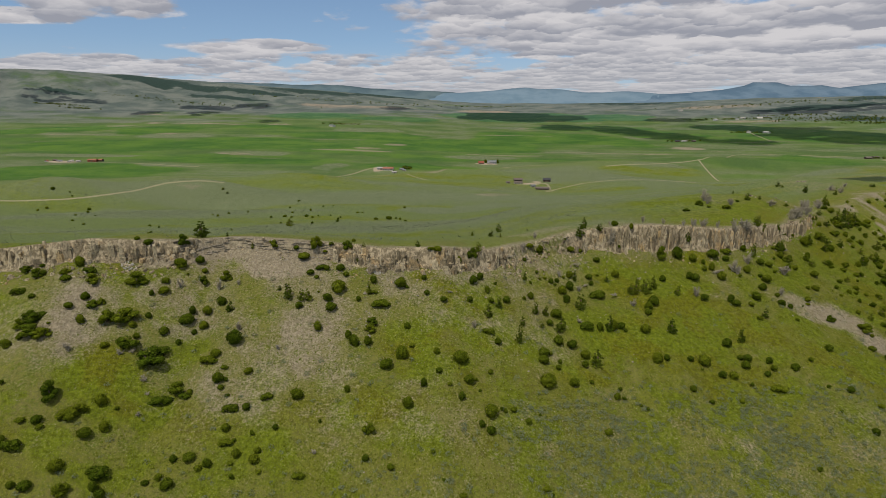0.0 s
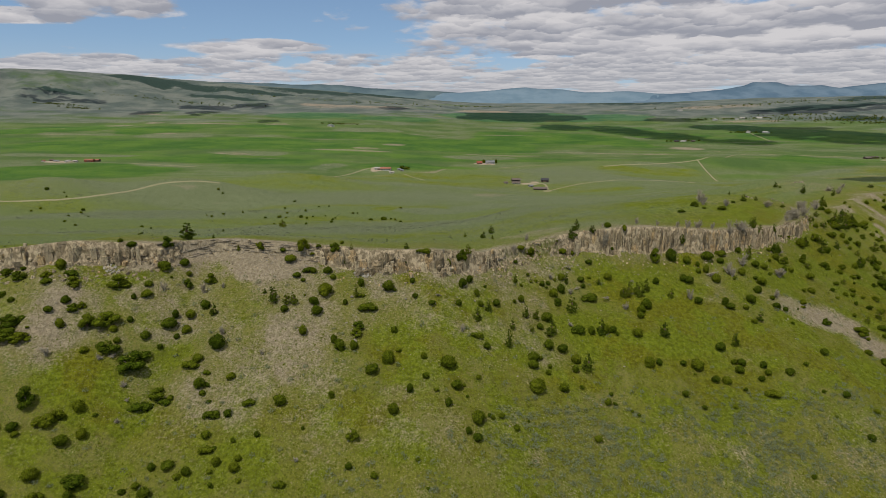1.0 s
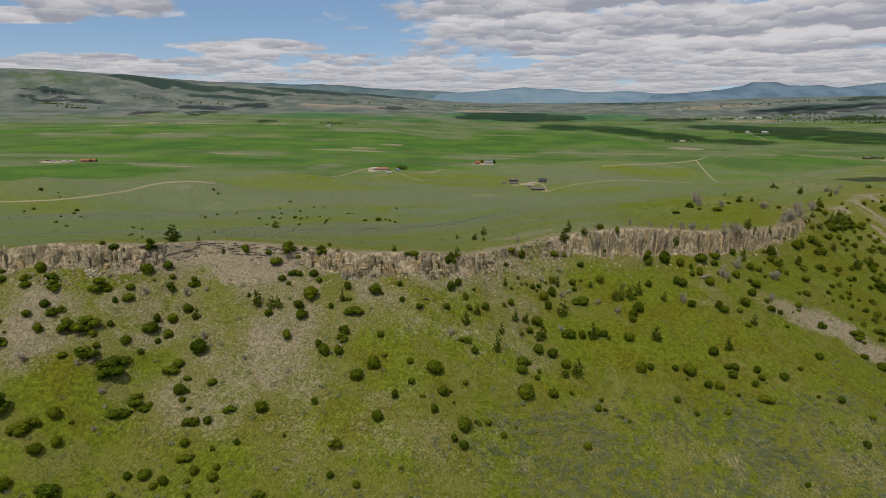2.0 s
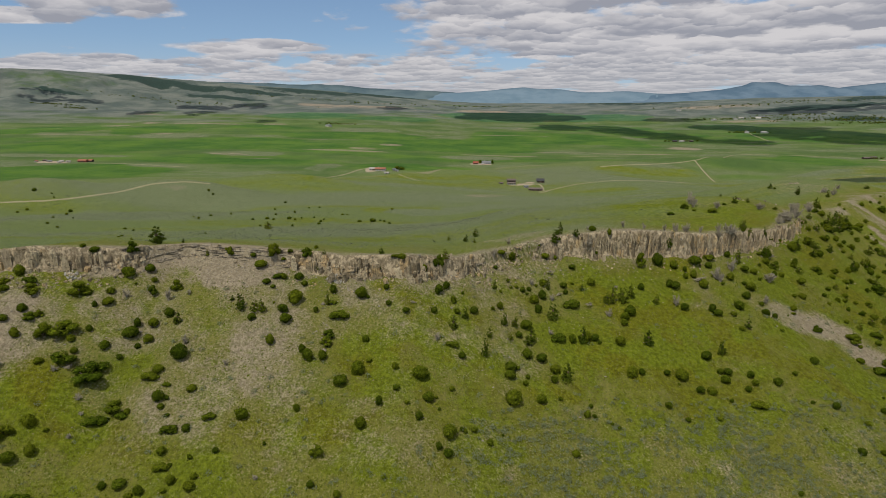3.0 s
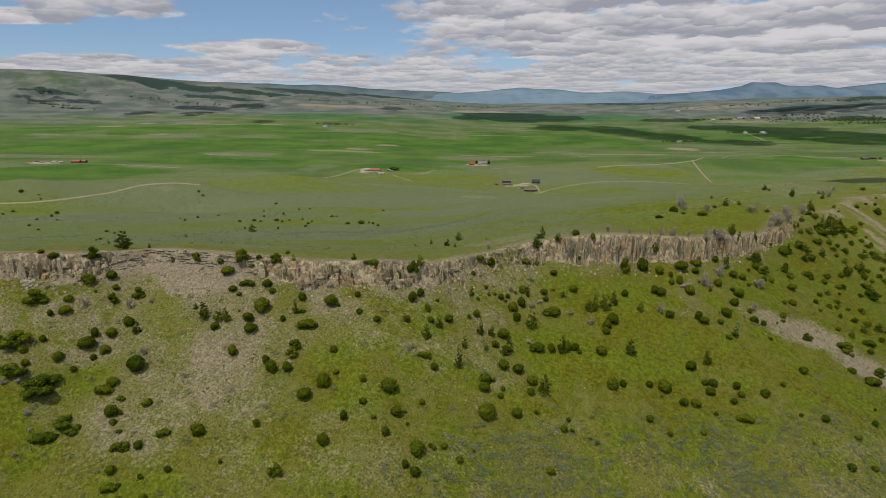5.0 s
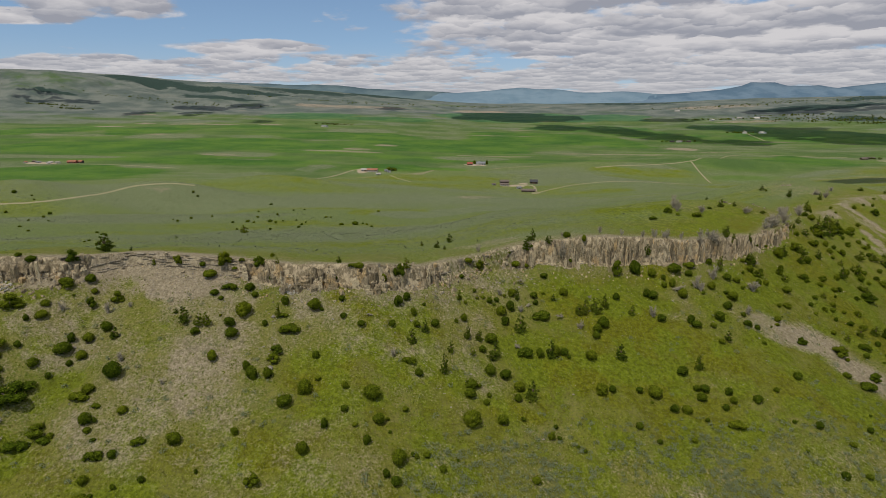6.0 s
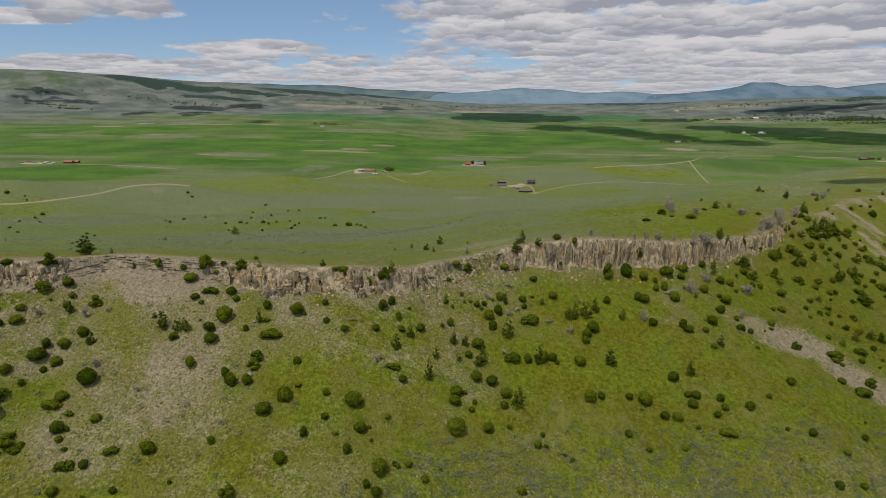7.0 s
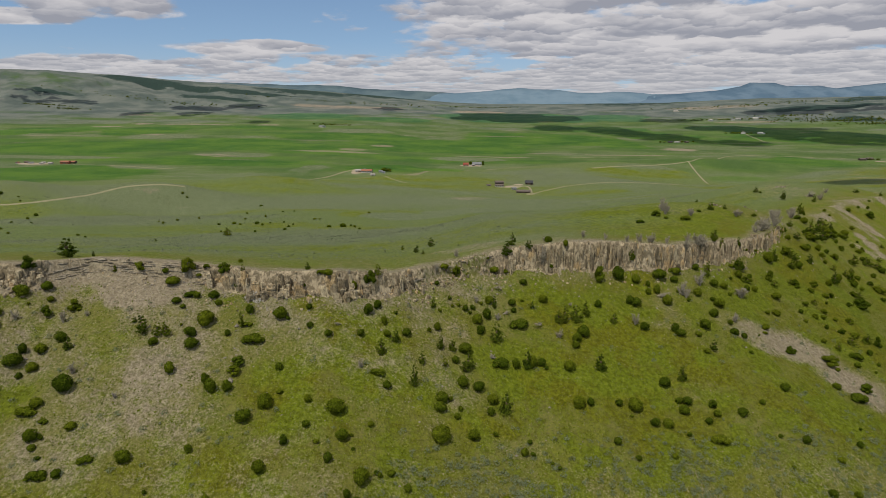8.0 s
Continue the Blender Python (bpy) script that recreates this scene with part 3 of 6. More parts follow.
def blots(x, y, rows, outer=1.5, inner=0.5):
    """The share of patches at each place, ragged along their edges."""
    total = np.zeros_like(x)
    wx, wy = x + 5 * rough(x, y, 11, 31), y + 5 * rough(x, y, 11, 32)
    for px, py, rx, ry, amount in rows:
        near = (np.abs(x - px) < 2.2 * rx + 12) & (np.abs(y - py) < 2.2 * ry + 12)
        if rx > 25:
            bx, by = x[near], y[near]
            u = (bx - px) / rx + 0.5 * rough(bx, by, rx * 0.7, 53, 4)
            v = (by - py) / ry + 0.5 * rough(bx * ry / rx, by, ry * 0.7, 54, 4)
        else:
            u, v = (wx[near] - px) / rx, (wy[near] - py) / ry
        total[near] = np.maximum(total[near], amount * ease(np.hypot(u, v), outer, inner))
    return total


def cover_at(x, y):
    """Shares of bare earth, sagebrush and lush grass."""
    back = y - rim_y(x)
    slope = ease(-back, 0, 6)
    far = fields_begin(x, y)
    valley = (1 - slope) * (1 - far)
    bare = np.maximum(blots(x, y, BARE), blots(x, y, SOIL, 1.4, 0.6) * (0.8 + 0.5 * rough(x, y, 24, 58, 4)))
    strip = ease(back, -3, 0) * ease(back, 17 + 10 * rough(x, y, 20, 33), 3) * ease(x, 195, 165)
    bare = np.maximum(bare, strip * (0.66 + 0.3 * rough(x, y, 8, 45)))
    bare = np.maximum(bare, slope * (0.45 + 0.55 * rough(x, y, 17, 34)) * (0.14 + 0.86 * ease(x, 90, 5)) * (0.45 + 0.55 * ease(y, 118, 150)))
    bare = np.maximum(bare, ease(x, 188, 215) * ease(back, -8, -3) * ease(back, 10, 3) * (0.40 + 0.45 * rough(x, y, 12, 51)))
    bare = bare * (1 - 0.5 * blots(x, y, LUSH) * slope)
    bare = np.maximum(bare, ease(x, -100, -84) * ease(x, -28, -42) * ease(back, -10 + 4 * rough(x, y, 9, 49), -5) * ease(back, 8, 4))
    under = slope * ease(-back, 14, 3) * ease(face_height(x), 1, 4) * (0.28 + 0.55 * rough(x, y, 14, 35))
    bare = np.maximum(bare, under)
    sage = valley * (0.50 + 0.85 * rough(x * 0.5, y * 1.6, 110, 36))
    sage = sage * (1 - 0.75 * ease(x, 60, 130) * ease(back, 150, 70))
    low = ease(np.interp(x, [-60, 4, 40, 86, 141, 190], [112, 137, 158, 164, 171, 178]) - y, -6, 12) * ease(x, -30, 30)
    sage = np.maximum(sage, 0.26 * low * slope + 0.3 * low * rough(x, y, 18, 37))
    bare = np.maximum(bare, low * slope * (0.34 + 0.3 * rough(x, y, 9, 50)))
    lush = np.maximum(blots(x, y, LUSH), slope * (0.10 + 0.32 * ease(x, -20, 60) + 0.5 * rough(x, y, 24, 38) + 0.3 * rough(x, y, 6, 47)))
    lush = np.maximum(lush, valley * (0.30 + 0.85 * rough(x * 0.45, y * 1.9, 70, 39)))
    bare = np.maximum(bare, valley * ease(x, 70, 130) * ease(back, 190, 90) * (0.30 + 0.4 * rough(x * 0.6, y, 22, 57)))
    lush = np.maximum(lush, valley * ease(x, 60, 130) * ease(back, 160, 70) * (0.14 + 0.5 * rough(x * 0.6, y, 40, 48)))
    # the fields of the valley floor lie in long bands
    wy = y + 90 * rough(x, y, 420, 46)
    band = rough(x * 0.3, wy, 170, 40) + 0.5 * rough(x * 0.22, wy * 1.3, 60, 41, 4)
    deep = ease(np.hypot(x, y), 2000, 3500)
    band = band + 0.35 * rough(x * 0.16, wy * 1.2, 26, 44, 3)
    lush = np.maximum(lush, far * (1 - 0.9 * deep) * (0.42 + 0.55 * band))
    brink = np.abs(past_bench(x, y) + 6)
    bare = np.maximum(bare, ease(brink, 13, 3) * ease(x, -430, -350) * ease(x, 260, 170) * (0.42 + 0.4 * rough(x, y, 30, 56)))
    grey = blots(x, y, GREY, 1.3, 0.8)
    sage = np.maximum(np.maximum(sage, far * (0.22 - 0.6 * band)), grey)
    crops = blots(x, y, FIELDS, 1.2, 0.9)
    lush = np.maximum(lush * (1 - 0.8 * grey), crops)
    # nearly all far ground gets the haze-tinted sage
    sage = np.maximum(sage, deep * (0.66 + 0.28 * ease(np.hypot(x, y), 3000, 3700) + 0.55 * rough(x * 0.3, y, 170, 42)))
    sage = sage * (1 - 0.9 * crops)
    bare = np.maximum(bare, far * 0.7 * ease(rough(x * 0.35, y * 1.6, 120, 43, 4), 0.50, 0.66))
    return np.stack([np.clip(bare, 0, 1), np.clip(sage, 0, 1), np.clip(lush, 0, 1), np.clip(blots(x, y, WOODED_AND_SHADED), 0, 1)], -1)


# where the sage bench ends and the fields of the valley floor begin
BENCH = np.array([(-670, 759), (-459, 834), (-413, 872), (-356, 888), (-306, 863), (-221, 805), (-174, 825), (-143, 928), (-78, 961), (-8, 989), (71, 1131), (169, 1171), (244, 1168), (364, 1216), (441, 1181), (487, 1132), (500, 1073), (535, 1039), (624, 1081), (684, 1116), (899, 1233)], float)


def past_bench(x, y):
    return y - np.interp(x, BENCH[:, 0], BENCH[:, 1]) + 9 * rough(x, y, 45, 55)


def fields_begin(x, y):
    return ease(past_bench(x, y), -9, 7)


def zone_at(x, y):
    """Shares of valley floor, distant upland with its painted haze tint, and rock face."""
    back = y - rim_y(x)
    valley = ease(back, 12, 60)
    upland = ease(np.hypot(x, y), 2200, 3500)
    rocky = ease(back + 1.8 * rough(x, y, 7, 7), -4.2, -2.8) * ease(back + 1.8 * rough(x, y, 7, 7), 0.9, 0.0) * ease(face_height(x), 2.6, 4.0) * (1 - 0.6 * ease(x, 16, 24) * ease(x, 50, 42))
    return np.stack([valley, upland, rocky, fields_begin(x, y)], -1)


build_ground()

# ---- trees and bushes: x, y, width, height ----
PINES_A = [(-61.3, 165.7, 2.6, 3.8), (-49.1, 174.6, 1.5, 1.7), (-45.9, 171.9, 3.4, 4.9), (-42, 171, 2.3, 4.2), (-39.7, 171.3, 2.3, 4.2), (-22.6, 176.2, 1.7, 4.7),
           (13.7, 173.3, 3.1, 4.3), (17.2, 177.7, 2.3, 3.7), (22.4, 166.6, 2.3, 5.8), (24.1, 173.4, 2.2, 3.7), (28.7, 179.3, 2.1, 4.1), (30.1, 174.4, 1.6, 2.4),
           (32, 179.9, 2.5, 3.8), (36, 175, 3.8, 5.1), (44.6, 186.1, 3.3, 6.1), (45, 164.7, 3.6, 5.5), (52.1, 179.4, 2.9, 5.2), (72.2, 180.5, 3.6, 4.9),
           (94.7, 180.7, 2.9, 4.9), (-84.5, 207.3, 5.6, 6.4), (-73.2, 201.7, 1.2, 1.9), (-61.4, 191.1, 1.5, 2.1), (-25.3, 189.1, 1.6, 3.9), (-8.2, 191.9, 2, 2.2)]
PINES_B = [(11.6, 191.5, 2.2, 3.6), (26.8, 192.1, 1.7, 3.3), (44.7, 198.4, 1.6, 4.2), (56.2, 200.7, 1.8, 2.3), (63.4, 195.9, 3.1, 4.5), (65.3, 196.5, 2.7, 5.6),
           (68.7, 196.7, 3.5, 5.6), (72.4, 199.5, 2.7, 5.3), (80.4, 199, 2.4, 3.4), (108.5, 193, 2.7, 3.7), (22.7, 234.4, 1.4, 1.8), (49.8, 217.1, 4.2, 4.9),
           (52.2, 221.2, 2.6, 4.6), (56.8, 216.7, 2.7, 3.2), (91.9, 223.1, 2.6, 3.8), (118.3, 225.2, 2.9, 6), (133.2, 233.5, 2.7, 5.3), (19.8, 246.1, 2.4, 3.3),
           (125.5, 238, 2.3, 4.9), (128.7, 245.6, 2.6, 3.9), (128.9, 239.2, 3.2, 4.1), (138.4, 245.6, 1.9, 4.2), (154.5, 249.9, 2.9, 5.2), (13.3, 268.4, 1.8, 2.3)]
PINES_C = [(24.9, 266.6, 2.9, 4), (174, 279.3, 1.9, 2.4), (-144.6, 306.4, 1.8, 2), (146.7, 306, 1.5, 1.7), (146.9, 291.4, 3.4, 3.8), (155, 295.5, 2, 2.5),
           (193.4, 290.1, 5.1, 6.1), (194.3, 295, 3.5, 7.3), (201.2, 296.7, 4.6, 5.6), (204.6, 306.3, 3, 7), (208.6, 308.8, 4.2, 7.6), (213.1, 336.9, 3.3, 6.4),
           (213.4, 318.4, 2.5, 3), (214.1, 336, 2.6, 4.5), (215.4, 314.1, 3.1, 4.8), (-119.8, 337.6, 1.7, 1.6), (-97.8, 380.9, 5.3, 5.1), (245.2, 378, 2.9, 5),
           (240.7, 402.7, 3.9, 6.1), (306.2, 409.5, 2.3, 3), (241.8, 437.9, 3.8, 3.7)]
PINES = PINES_A + PINES_B + PINES_C
JUNIPERS_A = [(-106, 134, 1.3, 1.5), (-98.6, 121.4, 1.9, 1.8), (-95.2, 132.2, 1.7, 1), (-94.2, 127, 2.8, 2.1), (-92.9, 126, 2, 1.2), (-91.7, 112.9, 1.9, 1.5),
              (-88.7, 112.9, 3.4, 2.2), (-84.9, 117.6, 4, 2.9), (-82.8, 134, 3.5, 3.4), (-82.7, 125.8, 3.7, 2.6), (-79.4, 128.1, 2.6, 2.8), (-79, 133.7, 1.6, 0.9),
              (-75.8, 115.3, 2.6, 2.4), (-74.1, 114.5, 2.6, 1.8), (-65.9, 117.8, 1.9, 1.3), (-63.3, 118.8, 1.9, 1.6), (-61.6, 123, 2.2, 1.6), (-60.6, 116.8, 3.2, 2.5),
              (-58, 123.4, 3.3, 1.9), (-55.3, 121.1, 1.9, 1.4), (-53.6, 122.2, 2.5, 2.1), (-52, 130.8, 2.4, 2), (-49.2, 128.1, 1.3, 1), (-48.7, 136.5, 2.2, 1.8)]
JUNIPERS_B = [(-48.6, 122.7, 1.7, 0.9), (-47.7, 124.6, 2.3, 2.1), (-47.3, 119.5, 1.4, 1.4), (-45.5, 129.8, 1.3, 1.5), (-43.2, 123.3, 2.7, 2.1), (-43, 125.6, 2, 1.5),
              (-41.6, 120.7, 1.6, 0.9), (-40.2, 131.4, 1.7, 1.6), (-30.1, 134.2, 1, 1.2), (-18.1, 125.9, 1.9, 1.7), (-12.1, 124, 2, 1.6), (-2.3, 127.7, 1.3, 1.4),
              (0.3, 121.3, 1.1, 0.7), (4.5, 118.6, 1.9, 1), (9.8, 136.7, 1.9, 2.1), (12, 135.6, 2.8, 2.1), (24.3, 124.2, 2, 1.2), (25.6, 123.4, 1.1, 0.8),
              (-115.1, 162.3, 2.1, 1.4), (-112.6, 146, 3.1, 2.4), (-110.1, 147.7, 2.2, 1.3), (-104.7, 152, 1.3, 0.7), (-102.4, 157.9, 2.8, 1.9), (-99.8, 161.7, 2.7, 2.3)]
JUNIPERS_C = [(-97.5, 154.3, 2.5, 2.7), (-89, 149.2, 2.4, 1.5), (-84.9, 156.2, 2.5, 1.8), (-82.4, 153.2, 2.1, 1.8), (-81.9, 159.8, 2, 1.8), (-76.6, 156.5, 3.4, 2.1),
              (-72.1, 154.6, 1.8, 1.5), (-71.9, 161.4, 4.4, 3.4), (-69, 158.5, 1.9, 1.6), (-67.2, 160.5, 3.2, 2.4), (-64.1, 140.6, 1.7, 1.4), (-60.8, 151.2, 3.3, 2.2),
              (-57.8, 143.7, 3.2, 2.9), (-56.7, 155.2, 4.9, 4.6), (-56.6, 141.7, 2, 1.4), (-56, 144, 1.4, 1.4), (-54.3, 139.7, 1.4, 0.9), (-50.8, 146.5, 2.9, 1.7),
              (-36.8, 140.2, 3.4, 2.8), (-35.4, 161.8, 3.2, 2.7), (-26.7, 160.2, 2.2, 2.8), (-24.8, 158.4, 3.4, 3.4), (-24.7, 143.7, 1.7, 1.9), (-21, 158.5, 2.8, 2.9)]
JUNIPERS_D = [(-15.3, 151, 3.9, 3), (-11.3, 155.1, 4, 3.6), (-8.9, 139.7, 3.1, 3.1), (-8.7, 158.5, 1.9, 1), (-4.9, 145.9, 2.2, 2.7), (-1.7, 156.4, 2.2, 2.1),
              (-1, 150.2, 2.1, 1.8), (1.7, 146.9, 1.5, 1.1), (4.7, 155.4, 4.6, 3.6), (4.9, 143.3, 2.3, 2.2), (7.2, 149.1, 3.3, 2.7), (9.1, 150.2, 1.2, 1),
              (9.8, 147.1, 1.1, 0.9), (12.3, 140.6, 4, 3.3), (13, 153.6, 1.7, 1.5), (15.2, 142.6, 1.3, 1.2), (16.1, 142.1, 1.4, 1.7), (18.4, 143.1, 2, 1.4),
              (22, 140.8, 2.3, 1.4), (25.4, 143.8, 1, 0.9), (28.8, 161.4, 3.2, 2.7), (29.1, 154.3, 5.3, 4.1), (33, 160.4, 1.9, 1.6), (36.9, 156.3, 3.2, 2.6)]
JUNIPERS_E = [(42, 158.1, 1.6, 1.3), (43.4, 142.7, 2.6, 1.7), (48.7, 154.7, 2.2, 2.1), (50.3, 157.8, 1.6, 1.6), (50.7, 154.9, 1.6, 1), (54.9, 153, 1.2, 1),
              (56.5, 152, 1.4, 1), (71.7, 159.5, 2.3, 1.9), (75.9, 156.1, 1.9, 1.3), (85.2, 157.7, 1.9, 1.3), (97, 138.1, 1.6, 1.8), (114.6, 158.3, 1.3, 0.8),
              (120.9, 152.3, 2.5, 2), (127.6, 153.3, 2.1, 1.6), (128.6, 162, 2.2, 1.7), (-119.1, 174.6, 2.2, 1.1), (-108, 167, 3.5, 1.7), (-106.6, 172.3, 3.6, 3),
              (-93.9, 182.2, 2.1, 1.2), (-90.6, 181.9, 3.1, 1.7), (-83.9, 167, 1.8, 1.8), (-82.1, 172.5, 2.7, 1.7), (-81.1, 168.9, 3.6, 2.1), (-80.2, 179.7, 4.3, 2.9)]
JUNIPERS_F = [(-77.4, 177.5, 1.2, 0.7), (-75.5, 182.9, 3.5, 2.6), (-73.1, 180, 2.1, 1.7), (-71.7, 164.7, 2.3, 2.7), (-67.5, 165.2, 3.2, 2.7), (-64.6, 168.4, 3.3, 2.7),
              (-42.1, 168.8, 2.6, 1.9), (-41.1, 181.7, 2.8, 1.8), (-39, 180.4, 1.8, 1), (-37.5, 174.9, 0.9, 0.9), (-36.5, 183.9, 2.1, 2.1), (-34.5, 172.5, 3.4, 2.5),
              (-32.9, 168.9, 4, 3), (-32.2, 184.6, 3.2, 2.1), (-31.7, 176.4, 4.8, 4), (-30.2, 182.3, 2.1, 1.8), (-25.3, 173.6, 1.7, 2), (-21.5, 180.7, 2.5, 2.6),
              (-13, 179, 4.2, 3.5), (-13, 187, 1.8, 1.4), (-11, 178.5, 1.6, 1.4), (-10.4, 164.9, 2.1, 1.9), (-9, 187.2, 2.5, 1.5), (-5.9, 181.2, 1.9, 1.8)]
JUNIPERS_G = [(-4.9, 176.6, 2.4, 1.4), (0.2, 174.2, 2.6, 1.8), (8.2, 176.7, 2.4, 2), (9.5, 183.5, 3.2, 3), (11.8, 185.7, 2.2, 2.7), (13.8, 181.8, 2, 2.4),
              (14.8, 178.6, 2.1, 1.8), (15.8, 164.1, 2.3, 2.2), (16.6, 185.7, 1.2, 1.1), (19.9, 180.7, 3, 2.4), (25.8, 184, 1.3, 1.5), (28.1, 185.3, 2.2, 2.6),
              (29.3, 164.4, 3.6, 2.5), (31.5, 165, 1.6, 1.6), (32.9, 176.6, 2.4, 2), (33.9, 162.9, 1.5, 1.4), (34.5, 170.2, 3.4, 2.8), (35.6, 180.6, 3.9, 3),
              (38.6, 169.7, 3.7, 2.8), (41.3, 163.5, 2.3, 2.2), (42, 166.9, 3.3, 2.8), (49.2, 179, 2.5, 3), (53.5, 179.8, 2.9, 3.6), (56.3, 180.7, 2.9, 2.1)]
JUNIPERS_H = [(57.4, 179.3, 1.4, 1.5), (63.7, 179.5, 3.6, 3), (64.1, 168.6, 3.7, 3.4), (66.8, 187.3, 2.6, 2.2), (67.2, 169.2, 2.2, 2), (74.8, 170.5, 2.4, 1.7),
              (77.4, 167.6, 1.1, 0.8), (79, 170.1, 4.8, 3.1), (83.1, 166.2, 2.7, 2.2), (86.4, 166.5, 3, 2.2), (89.5, 178.8, 3.9, 2.7), (90.9, 164, 1.5, 1.4),
              (91.5, 173.6, 2.1, 1.7), (91.8, 170.7, 3.1, 2.6), (93.8, 173.7, 3.1, 2), (97.5, 168.1, 2.2, 1.7), (100.2, 173.3, 2.4, 2.3), (100.6, 170.6, 2.4, 2),
              (107.5, 171.5, 2.9, 2.3), (115.1, 166.4, 1.4, 1.3), (115.2, 176.3, 1.8, 1.5), (121.6, 165.9, 2.5, 2), (124.7, 182.9, 3.3, 2), (137.4, 168.4, 2.1, 1.9)]
JUNIPERS_I = [(141.5, 174.7, 1.2, 0.9), (-55.7, 192.2, 1.5, 1.1), (-47.2, 190.7, 2.2, 1.4), (-44.3, 187.9, 4.4, 2.4), (-38, 190.3, 1.8, 0.9), (-30.6, 203.2, 1.8, 1.3),
              (-26.6, 188.1, 2.5, 1.5), (-1.6, 187.5, 3.2, 1.6), (5, 188.2, 2.5, 3), (27.8, 200.2, 1.7, 1.5), (28.8, 191.5, 1.5, 1.2), (29.9, 205.1, 3.2, 1.6),
              (31.5, 197, 1.5, 1.1), (32.2, 194.6, 1.3, 1), (34.1, 195.5, 1.5, 1.1), (36, 194.7, 2.3, 1.9), (37, 207.5, 1.6, 1), (37.3, 194, 1.3, 0.9),
              (38.2, 195.8, 1.7, 1.6), (39.2, 191.6, 3.8, 2.8), (40.2, 188.2, 3, 2.5), (40.8, 198.3, 1.4, 1.3), (42.1, 194.2, 3, 3.2), (43.4, 199.9, 3.1, 2.3)]
JUNIPERS_J = [(45.7, 212, 3.7, 2.1), (50.2, 201.3, 2.8, 2), (50.5, 198.7, 1.9, 1.6), (53.4, 202.9, 1.4, 1), (54.5, 209.2, 2.9, 1.7), (59.8, 203.4, 3, 2.7),
              (67.5, 189.5, 3, 2.8), (69.8, 191.6, 3.8, 3.5), (76.8, 204.3, 2.4, 2.5), (87.9, 208.3, 2.9, 2.7), (89.6, 198.2, 3.1, 2.6), (89.6, 207.8, 4.1, 2.7),
              (98.8, 198.7, 2.7, 2.9), (100, 209.6, 3.7, 3.1), (100, 197.1, 3.9, 2.3), (105.6, 197.8, 2.3, 1.6), (105.7, 191.5, 2.3, 1.6), (107.6, 211.8, 1.2, 1.4),
              (109, 201.4, 3.6, 3), (114.1, 207.5, 3.3, 2.7), (118.1, 201.4, 3, 2.3), (118.4, 205.4, 2, 1.7), (120.7, 195.1, 1.6, 1.1), (120.9, 200.9, 2, 1.8)]
JUNIPERS_K = [(126.6, 203.1, 0.9, 0.7), (129.7, 205.3, 1.6, 1.2), (131.1, 208, 2.5, 2.1), (143.7, 189.6, 2.7, 1.7), (149, 197.9, 1.6, 1.5), (151.5, 210.1, 2.1, 1.6),
              (151.7, 202.6, 1.4, 1.4), (154.2, 191.9, 3.9, 2.9), (155.7, 208.7, 2.5, 1.9), (158.1, 202.4, 2.2, 1.7), (163.7, 201.8, 1.3, 0.9), (167.1, 210.3, 2.1, 1.8),
              (167.1, 205.5, 1.5, 1.3), (43.6, 212.9, 1.1, 0.9), (49.1, 212.6, 2.1, 1.7), (51.2, 213.8, 1.7, 1.4), (64.2, 216.3, 1.7, 1.4), (64.3, 223.7, 3, 2.2),
              (69, 219, 1.9, 2.4), (86.2, 217.3, 4.2, 4.9), (91.9, 217, 3.4, 2.8), (94.9, 212.8, 2.3, 2.1), (95.7, 216, 1.7, 2.1), (97.9, 213.7, 2.5, 3.1)]
JUNIPERS_L = [(100.3, 219.5, 5.1, 3.6), (104.9, 214.9, 1.2, 1.3), (105.3, 219.4, 3, 2.1), (111.9, 215.9, 3.6, 2.6), (115.4, 227.4, 2.7, 2.6), (116.7, 215, 2.1, 1.2),
              (117.9, 212.7, 4.2, 3.1), (119.6, 221.9, 3.3, 2.5), (123.1, 222, 2.8, 2), (124, 219.1, 1.5, 1.6), (127.9, 227.6, 1.3, 1.3), (130.9, 234.7, 2.1, 1.5),
              (131.9, 230.6, 2.7, 3), (132.7, 225, 2.2, 2.6), (135.9, 216.5, 1.9, 1.4), (136, 226.4, 2.4, 2), (136.8, 232.5, 2, 1.9), (139.1, 217.4, 3, 2.1),
              (143.4, 226, 3.6, 2.6), (145.4, 235.9, 3.2, 2.7), (146.4, 233, 2.7, 1.9), (149.8, 217.9, 1.5, 1.3), (150.3, 222.2, 1.8, 1.5), (155.1, 228, 2.5, 1.5)]
JUNIPERS_M = [(155.5, 222.2, 2.6, 1.8), (156.9, 217.9, 1.7, 1.6), (158.9, 223.2, 2, 1.5), (159.7, 230.4, 2.7, 1.7), (161.2, 227, 2.5, 1.7), (162.4, 218.2, 2.6, 2),
              (162.4, 212.9, 2.8, 2.5), (163.9, 224.7, 2, 1.3), (165.8, 233.2, 1.3, 1.2), (167.3, 218.5, 3.1, 1.8), (169.8, 226, 3.1, 2.1), (170.6, 216.8, 3.5, 2.5),
              (135.8, 243, 1.7, 1), (141.4, 247.2, 2.9, 1.4), (147.8, 251.4, 1.5, 1.2), (151.3, 248.3, 4.8, 4), (152.7, 257.8, 2.5, 2.5), (155, 238.5, 2.3, 1.6),
              (156.9, 239, 2.8, 2.3), (156.9, 237.5, 2.8, 2.3), (161.4, 249.7, 3.4, 3.3), (162.6, 238.2, 2.6, 1.6), (163, 259, 4, 3.4), (165, 258.1, 3.5, 2.9)]
